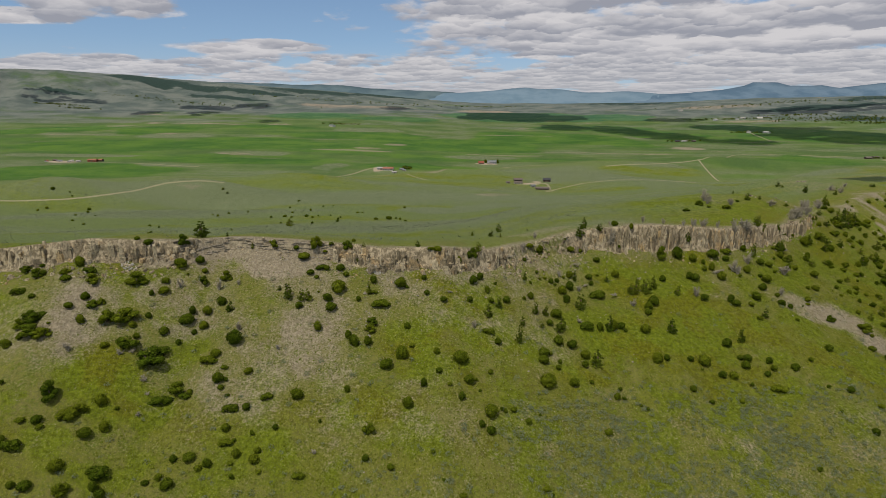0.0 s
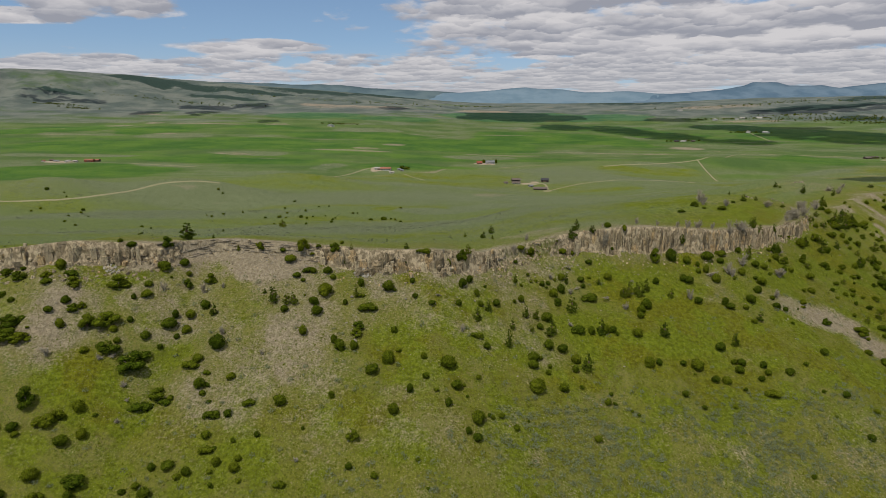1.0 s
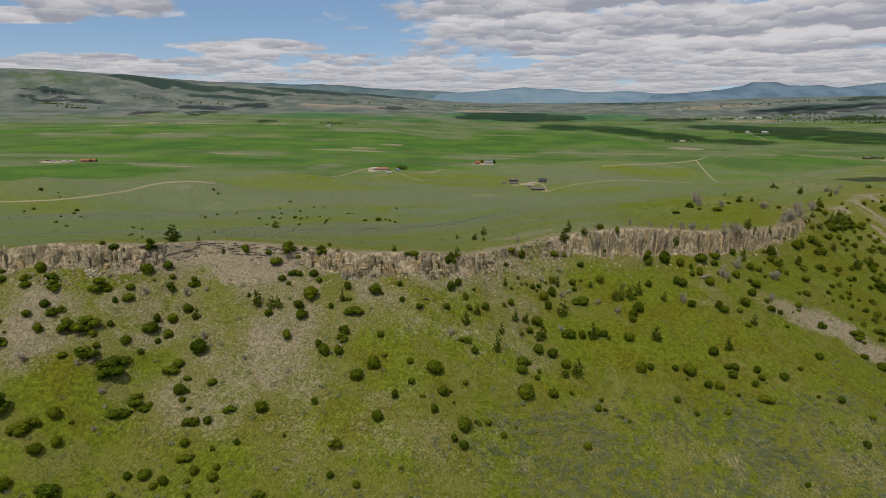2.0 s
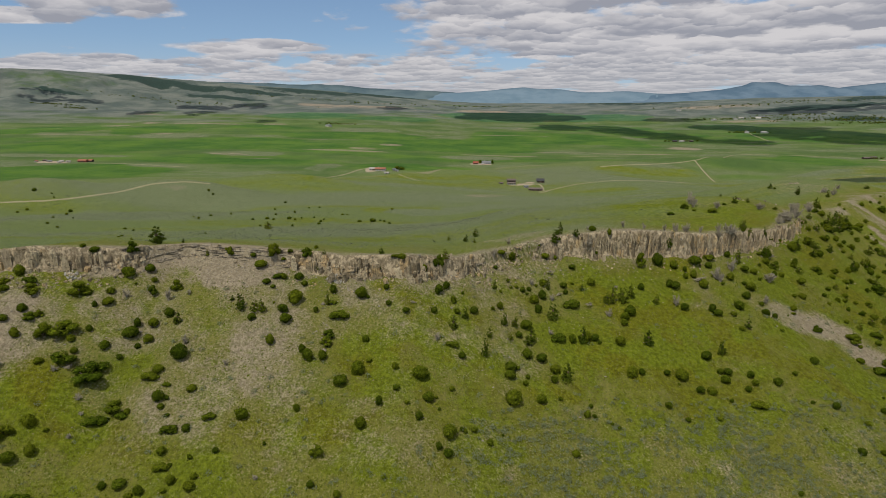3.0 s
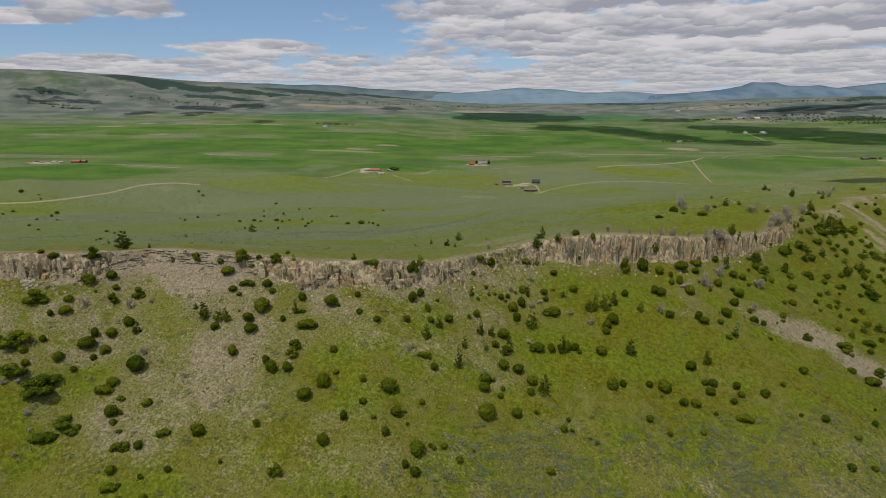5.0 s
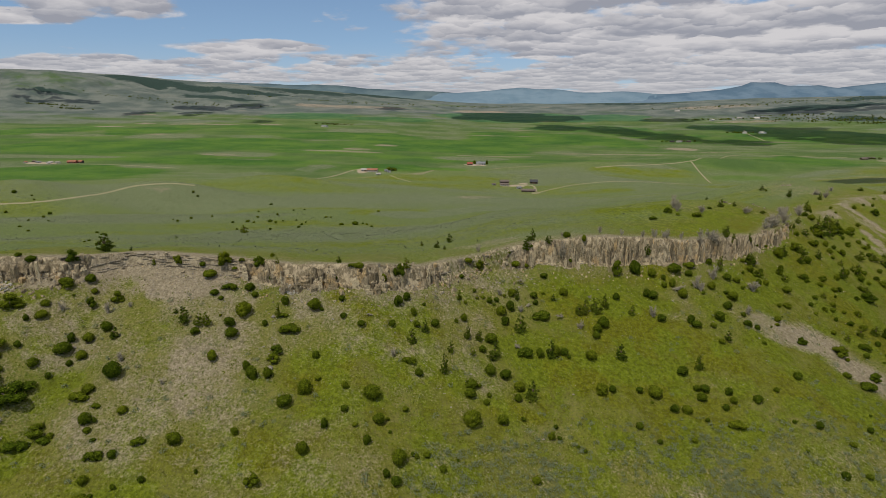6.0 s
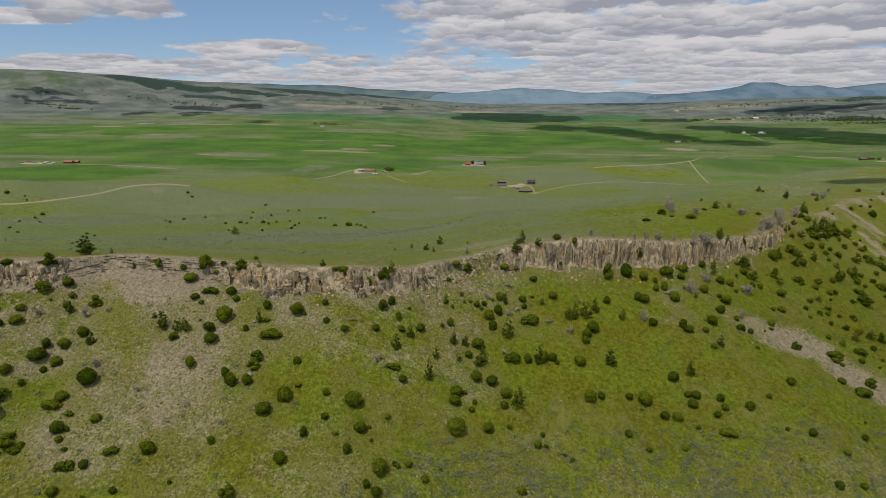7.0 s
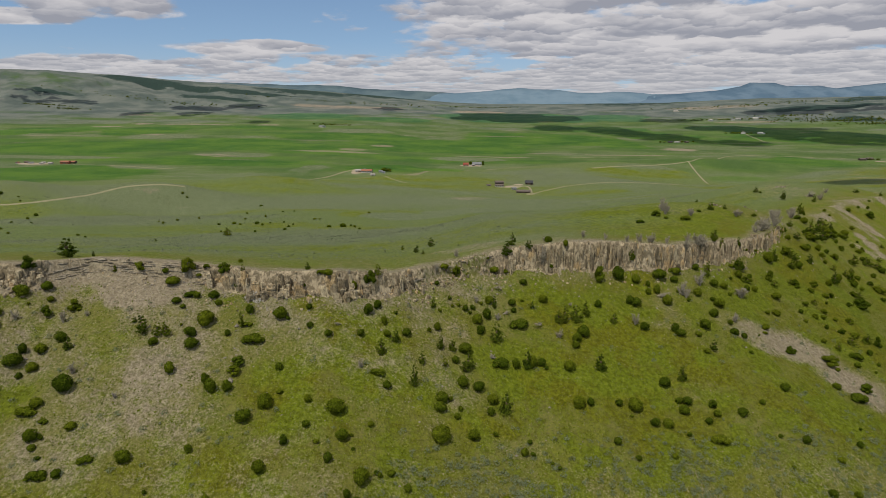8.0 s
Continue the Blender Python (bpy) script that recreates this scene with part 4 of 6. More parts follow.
JUNIPERS_N = [(165.6, 252.6, 3.5, 2.9), (166.3, 242.7, 3.1, 2.4), (166.9, 258, 3, 2.1), (168.2, 237.9, 2.8, 1.6), (170.4, 238.8, 2.8, 2), (175, 261.1, 3.3, 3),
              (175.5, 248.3, 2.4, 2.9), (177.9, 239, 2.4, 1.8), (180.7, 252.9, 3, 3.7), (185.9, 259.3, 3.6, 3), (187.5, 250.9, 3, 2.5), (190.4, 251.5, 3, 2.1),
              (194.1, 260.9, 3.1, 3), (197.8, 261.3, 2.1, 1.7), (207, 261.3, 2.5, 1.8), (122.3, 276.7, 2.1, 1.1), (140.1, 287, 2.2, 1.1), (170.8, 276.5, 2.7, 2),
              (171.8, 273, 2.4, 2.2), (178.6, 272.1, 3.7, 2.7), (179.5, 279.3, 3.8, 2.3), (181, 273.4, 2.7, 3.1), (186.5, 269.3, 2.1, 1.8), (188.5, 275.2, 3.2, 2)]
JUNIPERS_O = [(188.6, 266.7, 3.1, 2.2), (189.7, 280.3, 2.7, 2.7), (192, 283.6, 2.8, 1.9), (194.3, 267.2, 2.6, 2.2), (195.4, 283.2, 2.5, 1.9), (197.7, 280.7, 3.9, 2.8),
              (201.2, 273.7, 2.7, 2), (201.7, 270.4, 2.7, 1.8), (207.8, 271.3, 3.2, 2.2), (209.8, 285.8, 5.1, 3.8), (215.4, 280.2, 2.6, 2.2), (169.5, 297.5, 2.3, 1.7),
              (181.3, 289, 3.1, 2.3), (197.8, 306.5, 4.2, 3), (211.5, 297.3, 3.2, 2.7), (212.5, 303.5, 1.8, 2), (218.7, 290.4, 4, 2.9), (218.8, 293.5, 2.6, 2.2),
              (220.7, 311.9, 4.9, 2.5), (221.1, 291.8, 4, 2.4), (221.6, 305.4, 2.7, 2), (221.7, 305.1, 1.5, 1), (222, 301, 3, 2.2), (224.1, 290.5, 3.8, 2.3)]
JUNIPERS_P = [(224.6, 288.1, 3.8, 2.7), (225.2, 303.7, 2.7, 2.2), (228.2, 311.9, 1.5, 1.3), (230.6, 299, 2.5, 1.9), (-162.1, 330.3, 2, 1), (-159.2, 321.4, 1.6, 1.1),
              (212.8, 331.9, 1.6, 2), (224.4, 316.5, 4.3, 2.6), (226.1, 337.1, 2, 1.6), (226.7, 333.3, 1.6, 1.4), (234.8, 326.9, 3.2, 2.1), (243.9, 316.7, 2.4, 1.5),
              (247.8, 350.9, 2.7, 2.3), (260.7, 362.3, 2.1, 1.5), (-190.3, 387, 2.7, 1.3), (-178, 373.8, 1.8, 1.2), (269.5, 367.1, 2.1, 2.1), (279.8, 381.4, 2.1, 1.2),
              (-236.9, 393.7, 2.3, 1.3), (-108.3, 399, 1.6, 1.6), (-87.7, 401.1, 2, 1.7), (-257.6, 415.9, 2.5, 1.4), (-74.5, 421.9, 2.9, 1.5), (-27.3, 436.5, 2.6, 1.4)]
JUNIPERS_Q = [(242.5, 433.1, 2.5, 1.4), (300.5, 424.2, 4.1, 2.1), (-266.9, 459.9, 1.8, 1.1), (-132.8, 462.5, 2.7, 1.5), (-115.6, 457.3, 2.3, 1.5), (-99.6, 456.9, 2.7, 1.9),
              (-78.7, 448.9, 2.2, 1.9), (-50.3, 448.9, 3.6, 1.9), (-40.6, 450.2, 5.3, 3), (-35.7, 454.5, 1.8, 1.5), (-32.1, 448.1, 2.2, 1.8), (-285.3, 465.5, 2.3, 1.2),
              (-183.9, 478.7, 1.9, 1.2), (-176, 468.7, 2.3, 1.9), (-122.8, 466, 4.2, 2.1), (-105.8, 464.7, 3.7, 2.3), (-98.7, 474.2, 1.9, 1.2), (-90, 479.9, 1.9, 1.2),
              (-79.5, 465.3, 1.8, 1.5), (-289.6, 489.4, 2.9, 2), (-174.5, 489.3, 2.9, 1.6), (-163.3, 503.3, 2, 1.7), (-124.4, 496, 2.5, 1.6), (-112.2, 509.5, 2, 2.5)]
JUNIPERS_R = [(-71.2, 501.3, 3, 1.5), (-67.3, 500.1, 2, 1.2), (-362.5, 537, 2.7, 1.8), (-360.1, 546.7, 3.2, 2.3), (-324.6, 551.3, 4.4, 2.7), (-140.3, 550.9, 2.2, 1.8),
              (-110.9, 557.4, 2.2, 1.4), (-376.5, 584.4, 4.6, 2.9), (-359.7, 583.3, 2.3, 1.4), (-354.4, 577.6, 2.3, 1.4), (-103.3, 567.3, 2.2, 1.4), (-36.2, 567, 3.4, 1.7),
              (-230.6, 635.5, 3.1, 2.6), (-224.7, 630, 3.1, 2.1), (-146.9, 614.9, 3.7, 1.8)]
JUNIPERS = JUNIPERS_A + JUNIPERS_B + JUNIPERS_C + JUNIPERS_D + JUNIPERS_E + JUNIPERS_F + JUNIPERS_G + JUNIPERS_H + JUNIPERS_I + JUNIPERS_J + JUNIPERS_K + JUNIPERS_L + JUNIPERS_M + JUNIPERS_N + JUNIPERS_O + JUNIPERS_P + JUNIPERS_Q + JUNIPERS_R
CLUMPS_A = [(-94.5, 133.7, 5.6, 4.2), (-86.2, 131.2, 3.8, 3.1), (-81.4, 113.2, 3.6, 3), (-18.1, 132.8, 3.5, 3.1), (-112.1, 151.4, 3.9, 2.7), (-109.3, 153.3, 6.5, 3.5),
            (-107.6, 149, 6.1, 3.2), (-104.2, 148.2, 4.8, 2.9), (-97, 159.8, 3.4, 2.3), (-95.2, 161.1, 2.2, 2.1), (-91.6, 156.4, 4.6, 3.8), (-87.6, 157.8, 7.7, 3.9),
            (-83.6, 150.5, 6.5, 3.3), (-76.1, 148.1, 8.8, 4.4), (-67.8, 141.6, 5.1, 2.8), (-123.9, 174, 3.6, 2.4), (-118.1, 170.6, 4.3, 3), (-109.6, 169.5, 3.2, 2.1),
            (-100.6, 167.3, 4.9, 3), (-89.5, 170.1, 6.9, 3.8), (-81.4, 185.2, 4.3, 3.3), (-71.9, 176.2, 3.1, 2.9), (-66.1, 178, 4.1, 3.2), (-21, 163.1, 3.5, 2.4)]
CLUMPS_B = [(-20.2, 166.1, 3.9, 2.2), (-54.4, 191.6, 2.9, 2.8), (-40.9, 190.2, 4, 4.6), (-36.2, 191.3, 1.8, 1.2), (-30.7, 189.6, 3.6, 3.6), (9.5, 189.8, 3.7, 4.6),
            (33.7, 206.3, 3.2, 3.7), (135.3, 200.3, 3.2, 2.7), (148.2, 200.4, 4.8, 3.3), (79.8, 215.4, 5, 4.5), (134, 235.6, 4.1, 4.2), (134.1, 229.7, 4, 2.6),
            (146.6, 237.3, 3.7, 3.5), (174, 216.8, 2.8, 3.6), (185.5, 243.2, 5.8, 4), (119.4, 281, 3.8, 2.7), (195.4, 265.2, 4.2, 3.5), (210.3, 268.6, 5.1, 3.4),
            (189.7, 288.2, 5.6, 4.2), (191.3, 291.5, 4.6, 4.7), (208.4, 305.1, 4.8, 4), (211.2, 307.2, 6.6, 5), (198.1, 312.9, 4.3, 2.5), (262, 353.8, 4.8, 4)]
YARD_TREES = [(86, 1229, 7, 9), (99, 1231, 6, 8), (110, 1227, 7, 10), (-64, 992, 6, 6), (-55, 990, 5, 5)]
CLUMPS = CLUMPS_A + CLUMPS_B + YARD_TREES
SNAGS_A = [(-73.9, 133.5, 1.6, 1.3), (-30.1, 126.4, 2, 1.4), (-96.7, 146, 3.5, 2.8), (-84.6, 147.5, 2.6, 2), (-81.8, 149, 2.7, 1.1), (-76.2, 142.5, 2.6, 1.7),
           (-74.2, 139.3, 1.7, 1.1), (-57.1, 159.2, 0.8, 3.4), (-44.9, 153.9, 2.1, 2.1), (-79.1, 186.5, 2.9, 2.4), (-77.7, 172.3, 2, 2.9), (-67, 174.2, 1.4, 3.6),
           (-61.6, 175.8, 1.7, 2), (9.1, 168, 1.7, 2.6), (42.7, 180.3, 2.9, 1.4), (3.7, 189.2, 1.1, 2.1), (27.4, 203.4, 1.6, 3.4), (39.4, 198.4, 1.2, 2.6),
           (45.5, 194.2, 2.3, 2.6), (62.8, 190.5, 2.6, 2.9), (87.2, 199.7, 2.4, 4.2), (120.6, 206.8, 2.5, 4), (33.9, 219.2, 1.5, 2.9), (61.3, 216.4, 4.2, 6.1)]
SNAGS_B = [(63.6, 228.2, 1.8, 1.7), (95.6, 226.7, 1.7, 3), (99.7, 229.4, 2.2, 3.4), (106.6, 214.4, 2.5, 5.3), (107.4, 213.3, 2.5, 4.1), (112.8, 230.5, 3.1, 5.6),
           (114.6, 220.6, 2.6, 5.5), (118.1, 233.3, 6.8, 4.4), (119.5, 234.1, 5, 4), (128.2, 220, 5.2, 3.8), (128.4, 220.3, 5.2, 3.8), (124, 282.5, 3.3, 5.8),
           (134.4, 281.5, 4.4, 3.7), (154, 265.2, 4.1, 3), (158.1, 268.7, 8.3, 6.6), (161.5, 274, 6.9, 5.2), (162.2, 273.5, 6.4, 5.2), (168.6, 278.4, 5.4, 7.3),
           (124.5, 288, 5, 5.9), (157.4, 289.3, 6.7, 3.8), (160.2, 292.1, 4.5, 2.2), (178.2, 297.9, 7.5, 6.2), (188.1, 311.3, 4.8, 5.3), (196.1, 314.3, 4.9, 4.2)]
SNAGS_C = [(205.8, 330.7, 6.4, 5.6), (252.9, 385, 4.5, 5.1), (257.1, 401.4, 6.3, 3.8), (275.7, 416.1, 4.9, 3.9)]
SNAGS_D = [(78.0, 233.5, 3.1, 3.4), (91.0, 225.8, 2.9, 3.2), (95.9, 229.1, 3.1, 3.4), (100.7, 230.3, 3.2, 3.6), (106.1, 230.7, 2.7, 3.0), (84.8, 230.3, 2.3, 2.6), (117.0, 240.4, 3.1, 3.4)]
SNAGS = SNAGS_A + SNAGS_B + SNAGS_C + SNAGS_D
# fallen dead trees: x, y, length, heading
FALLEN = [(45.3, 205.4, 3.2, 70), (58.1, 194.7, 3.6, -40), (97.5, 211.8, 4.5, 85), (67.6, 203.2, 2.6, 20), (47.2, 196.6, 2.4, 120), (134.6, 235.1, 3.4, 60), (3.0, 177.9, 2.2, -70)]
MATS_A = [(-97.6, 126.5, 2.5, 1.3), (-96.4, 120.2, 4.9, 2.7), (-88.3, 129.4, 4.9, 3.4), (-76.5, 118.4, 5.4, 2.9), (-52.5, 135.8, 4.1, 2.3), (-50.8, 127.2, 3.4, 1.9),
          (-32.8, 120.7, 3, 1.8), (-70.6, 138.4, 5.8, 2.9), (-65.3, 139.8, 3.4, 1.7), (-62.2, 149.4, 4.5, 2.5), (-57.3, 147.4, 2.1, 1.5), (-44.3, 139.5, 3.1, 1.9),
          (-120.9, 164.9, 4.5, 2.3), (-102.8, 170.4, 4.3, 2.1), (-37.9, 184.2, 3.9, 2), (-21.3, 176.7, 3.1, 1.6), (-18.5, 172.1, 5.4, 3.1), (13.1, 167, 4, 2),
          (45, 178.6, 4.6, 2.7), (98.3, 163.1, 4.6, 2.5), (148.6, 186.6, 5.3, 3.8), (-3.8, 188.2, 2.5, 1.3), (51.6, 193.4, 5.7, 2.9), (159.9, 206.2, 4.1, 2.8)]
MATS_B = [(106.8, 223.5, 4.4, 2.2), (110, 271.3, 3.4, 1.7), (130.1, 275.7, 4.8, 2.4), (219.8, 313, 4.3, 2.1)]
MATS = MATS_A + MATS_B


# ---- plants ----
def sprays(points, outward, size, rng, spread=0.7):
    """A small four-sided spray of foliage at each point, roughly facing outward."""
    k = len(points)
    normal = outward + spread * rng.normal(size=(k, 3))
    normal /= np.linalg.norm(normal, axis=1)[:, None] + 1e-9
    u = np.cross(normal, rng.normal(size=(k, 3)))
    u /= np.linalg.norm(u, axis=1)[:, None] + 1e-9
    v = np.cross(normal, u)
    s = size * rng.uniform(0.6, 1.35, (k, 1))
    a = points - u * s * 0.7
    b = points - v * s * 0.45 + normal * s * 0.15
    c = points + u * s
    d = points + v * s * 0.5
    verts = np.stack([a, b, c, d], 1).reshape(-1, 3)
    return verts, np.arange(4 * k).reshape(k, 4)


def flames(points, outward, size, rng, spread=0.45):
    """A small pointed spray of foliage at each point, lying on the crown's skin with its tip upward."""
    k = len(points)
    normal = outward + spread * rng.normal(size=(k, 3))
    normal /= np.linalg.norm(normal, axis=1)[:, None] + 1e-9
    tip = np.array((0, 0, 1.0)) + 0.55 * rng.normal(size=(k, 3))
    tip -= normal * (tip * normal).sum(1)[:, None]
    tip /= np.linalg.norm(tip, axis=1)[:, None] + 1e-9
    side = np.cross(normal, tip)
    s = size * rng.uniform(0.6, 1.4, (k, 1))
    a = points - side * s * 0.55 - tip * s * 0.4
    b = points + side * s * 0.55 - tip * s * 0.4
    c = points + tip * s * 1.15 + normal * s * 0.35
    return np.stack([a, b, c], 1).reshape(-1, 3), np.arange(3 * k).reshape(k, 3)


def lumpy_core(lobes, rng, around=7, tall=5):
    """The dark inner mass of a crown, one closed skin over its lobes."""
    verts, faces = [], []
    for (c, r) in lobes:
        base = len(verts)
        for j in range(tall + 1):
            e = -math.pi / 2 + math.pi * j / tall
            for i in range(around):
                t = 2 * math.pi * i / around
                k = r * 0.78 * rng.uniform(0.85, 1.1)
                verts.append((c[0] + k * math.cos(e) * math.cos(t), c[1] + k * math.cos(e) * math.sin(t), max(c[2] + k * math.sin(e), 0.0)))
        for j in range(tall):
            for i in range(around):
                k = (i + 1) % around
                faces.append((base + j * around + i, base + j * around + k, base + (j + 1) * around + k, base + (j + 1) * around + i))
    return verts, faces


def crown_mesh(name, lobes, count, size, mat, rng, low=0.0):
    """A crown of many sprays over a few rounded lobes."""
    centres, radii = np.array([c for c, r in lobes]), np.array([r for c, r in lobes])
    pick = rng.choice(len(lobes), count * 3, p=radii ** 2 / (radii ** 2).sum())
    way = rng.normal(size=(count * 3, 3))
    way /= np.linalg.norm(way, axis=1)[:, None]
    pts = centres[pick] + way * radii[pick][:, None] * rng.uniform(0.86, 1.08, (count * 3, 1))
    inside = np.zeros(len(pts), bool)
    for c, r in lobes:
        inside |= np.linalg.norm(pts - np.array(c), axis=1) < r * 0.82
    keep = np.flatnonzero(~inside & (pts[:, 2] > low))[:count]
    verts, faces = flames(pts[keep], way[keep], size, rng)
    core_v, core_f = lumpy_core(lobes, rng)
    return mesh_of(name, core_v + verts.tolist(), core_f + (faces + len(core_v)).tolist(), mat)


def trunk_mesh(name, points, radii, mat, around=6):
    """A tapered, bent stem through the points."""
    verts, faces = [], []
    for (p, r) in zip(points, radii):
        for i in range(around):
            t = 2 * math.pi * i / around
            verts.append((p[0] + r * math.cos(t), p[1] + r * math.sin(t), p[2]))
    for j in range(len(points) - 1):
        for i in range(around):
            k = (i + 1) % around
            faces.append((j * around + i, j * around + k, (j + 1) * around + k, (j + 1) * around + i))
    verts.append(tuple(points[-1]))
    for i in range(around):
        faces.append(((len(points) - 1) * around + i, (len(points) - 1) * around + (i + 1) % around, len(verts) - 1))
    return mesh_of(name, verts, faces, mat, True)


def juniper_master(seed):
    """A dense, rounded juniper, one wide and one high."""
    rng = np.random.default_rng(seed)
    lobes = [((0, 0, 0.45), 0.40)]
    for i in range(rng.integers(5, 9)):
        t, e = rng.uniform(0, 6.28), rng.uniform(0.12, 0.62)
        d = rng.uniform(0.14, 0.27)
        lobes.append(((d * math.cos(t), d * math.sin(t), e), rng.uniform(0.17, 0.27)))
    lobes.append(((rng.uniform(-.08, .08), rng.uniform(-.08, .08), 0.74), rng.uniform(0.15, 0.24)))
    ob = new("juniper_bush")
    part("trunk", trunk_mesh("trunk", [(0, 0, -0.12), (0.02, 0.01, 0.2), (0, 0.02, 0.5)], [0.06, 0.05, 0.02], BARK), ob)
    part("crown", crown_mesh("crown", lobes, 2000, 0.044, JUNIPER, rng, 0.01), ob)
    return ob


def shrub_master(seed):
    """A small, loose shrub."""
    rng = np.random.default_rng(seed)
    lobes = [((0, 0, 0.4), 0.34)] + [((rng.uniform(-.25, .25), rng.uniform(-.25, .25), rng.uniform(0.2, 0.65)), rng.uniform(0.16, 0.25)) for i in range(5)]
    ob = new("small_shrub")
    part("stem", trunk_mesh("stem", [(0, 0, -0.12), (0.02, 0.01, 0.2), (0, 0.02, 0.45)], [0.05, 0.04, 0.02], BARK, 5), ob)
    part("crown", crown_mesh("crown", lobes, 700, 0.070, JUNIPER, rng, 0.01), ob)
    return ob


def clump_master(seed):
    """A broad, many-lobed juniper with gaps between its limbs."""
    rng = np.random.default_rng(seed)
    lobes = []
    for i in range(rng.integers(13, 17)):
        t, d = rng.uniform(0, 6.28), rng.uniform(0.0, 0.38)
        e = rng.uniform(0.12, 0.86 - d)
        lobes.append(((d * math.cos(t), d * math.sin(t), e), rng.uniform(0.13, 0.215)))
    ob = new("spreading_juniper")
    for i in range(3):
        t = 2.1 * i + rng.uniform(0, 0.8)
        p = [(0, 0, -0.12), (0.08 * math.cos(t), 0.08 * math.sin(t), 0.2), (0.22 * math.cos(t), 0.22 * math.sin(t), 0.55)]
        part("stem", trunk_mesh("stem", p, [0.04, 0.03, 0.012], BARK, 5), ob)
    part("crown", crown_mesh("crown", lobes, 2600, 0.038, JUNIPER, rng, 0.01), ob)
    return ob


def mat_master(seed):
    """A low, wind-flattened juniper mat."""
    rng = np.random.default_rng(seed)
    lobes = []
    for i in range(11):
        d = -0.38 + 0.076 * i
        end = 1 - (d / 0.46) ** 2
        lobes.append(((d, rng.uniform(-.16, .16) * end, 0.1 + rng.uniform(0.15, 0.5) * end), rng.uniform(0.17, 0.27) * (0.45 + 0.55 * end)))
    ob = new("juniper_mat")
    part("stem", trunk_mesh("stem", [(0, 0, -0.12), (0.03, 0, 0.2), (0.08, 0.02, 0.4)], [0.05, 0.04, 0.02], BARK, 5), ob)
    part("crown", crown_mesh("crown", lobes, 2000, 0.048, JUNIPER, rng, 0.01), ob)
    return ob


def pine_master(seed):
    """An upright, ragged pine with branches in whorls, one high."""
    rng = np.random.default_rng(seed)
    bend = [(0, 0, -0.08), (rng.uniform(-.015, .015), 0.0, 0.3), (rng.uniform(-.02, .02), rng.uniform(-.02, .02), 0.65), (0, 0, 0.97)]
    ob = new("pine_tree")
    part("trunk", trunk_mesh("trunk", bend, [0.028, 0.022, 0.014, 0.004], BARK), ob)
    wide, blunt, bare = rng.uniform(1.05, 1.35), rng.uniform(0.45, 0.9), rng.uniform(0.06, 0.2)
    lobes = []
    z = bare
    while z < 0.97:
        k = (z - bare) / (1 - bare)
        reach = 0.5 * wide * (1 - k) ** blunt * min(1, 0.5 + 3.5 * k) + 0.02
        for i in range(max(2, int(7 * (1 - k)) + 1)):
            t, d = rng.uniform(0, 6.28), reach * rng.uniform(0.35, 0.9)
            lobes.append(((d * math.cos(t), d * math.sin(t), z + rng.uniform(-.03, .03) - 0.1 * d), rng.uniform(0.05, 0.1) * (1.25 - 0.75 * k)))
        z += rng.uniform(0.07, 0.12)
    pts, way = [], []
    for c, r in lobes:
        for i in range(54):
            w = rng.normal(size=3)
            w /= np.linalg.norm(w)
            pts.append(np.array(c) + w * r * np.array((1.6, 1.6, 0.6)) * rng.uniform(0.5, 1.1))
            way.append(w + np.array((0, 0, 0.5)))
    verts, faces = flames(np.array(pts), np.array(way), 0.040, rng, 0.7)
    cone_v, cone_f = lumpy_core([((0, 0, bare + 0.2), 0.15), ((0, 0, bare + 0.36), 0.12), ((0, 0, 0.66), 0.08)], rng, 8, 5)
    part("crown", mesh_of("crown", cone_v + verts.tolist(), cone_f + (faces + len(cone_v)).tolist(), PINE), ob)
    return ob


def snag_master(seed):
    """A dead grey juniper: bare forked stems and twigs."""
    rng = np.random.default_rng(seed)
    ob = new("dead_juniper")
    stems = rng.integers(4, 7)
    for s in range(stems):
        t, lean = 2 * math.pi * s / stems + rng.uniform(-.5, .5), rng.uniform(0.12, 0.45)
        tip = np.array((lean * math.cos(t), lean * math.sin(t), rng.uniform(0.5, 0.98)))
        line = [np.array((0, 0, -0.06)), tip * 0.35 + rng.normal(size=3) * 0.02, tip * 0.7 + rng.normal(size=3) * 0.02, tip]
        stem = part("stem", trunk_mesh("stem", line, [0.046, 0.036, 0.024, 0.007], DEADWOOD, 5), ob)
        verts, faces = [], []
        for i in range(50):
            f = rng.uniform(0.25, 0.98)
            a = tip * f
            w = rng.normal(size=3) * np.array((1, 1, 0.55)) + np.array((0, 0, 0.35))
            w *= rng.uniform(0.12, 0.46) * (1.15 - 0.6 * f) / np.linalg.norm(w)
            side = np.cross(w, rng.normal(size=3))
            side *= 0.013 / (np.linalg.norm(side) + 1e-9)
            cross = np.cross(w, side)
            cross *= 0.013 / (np.linalg.norm(cross) + 1e-9)
            mid = a + w * 0.55 + rng.normal(size=3) * 0.015
            b = len(verts)
            verts += [a + side, a - side * 0.5 + cross, a - side * 0.5 - cross, mid + side * .6, mid - side * .3 + cross * .6, mid - side * .3 - cross * .6, a + w]
            for p, q in ((0, 1), (1, 2), (2, 0)):
                faces += [(b + p, b + q, b + q + 3, b + p + 3), (b + p + 3, b + q + 3, b + 6)]
        part("branchwork", mesh_of("branchwork", [tuple(v) for v in verts], faces, DEADWOOD), stem)
    return ob


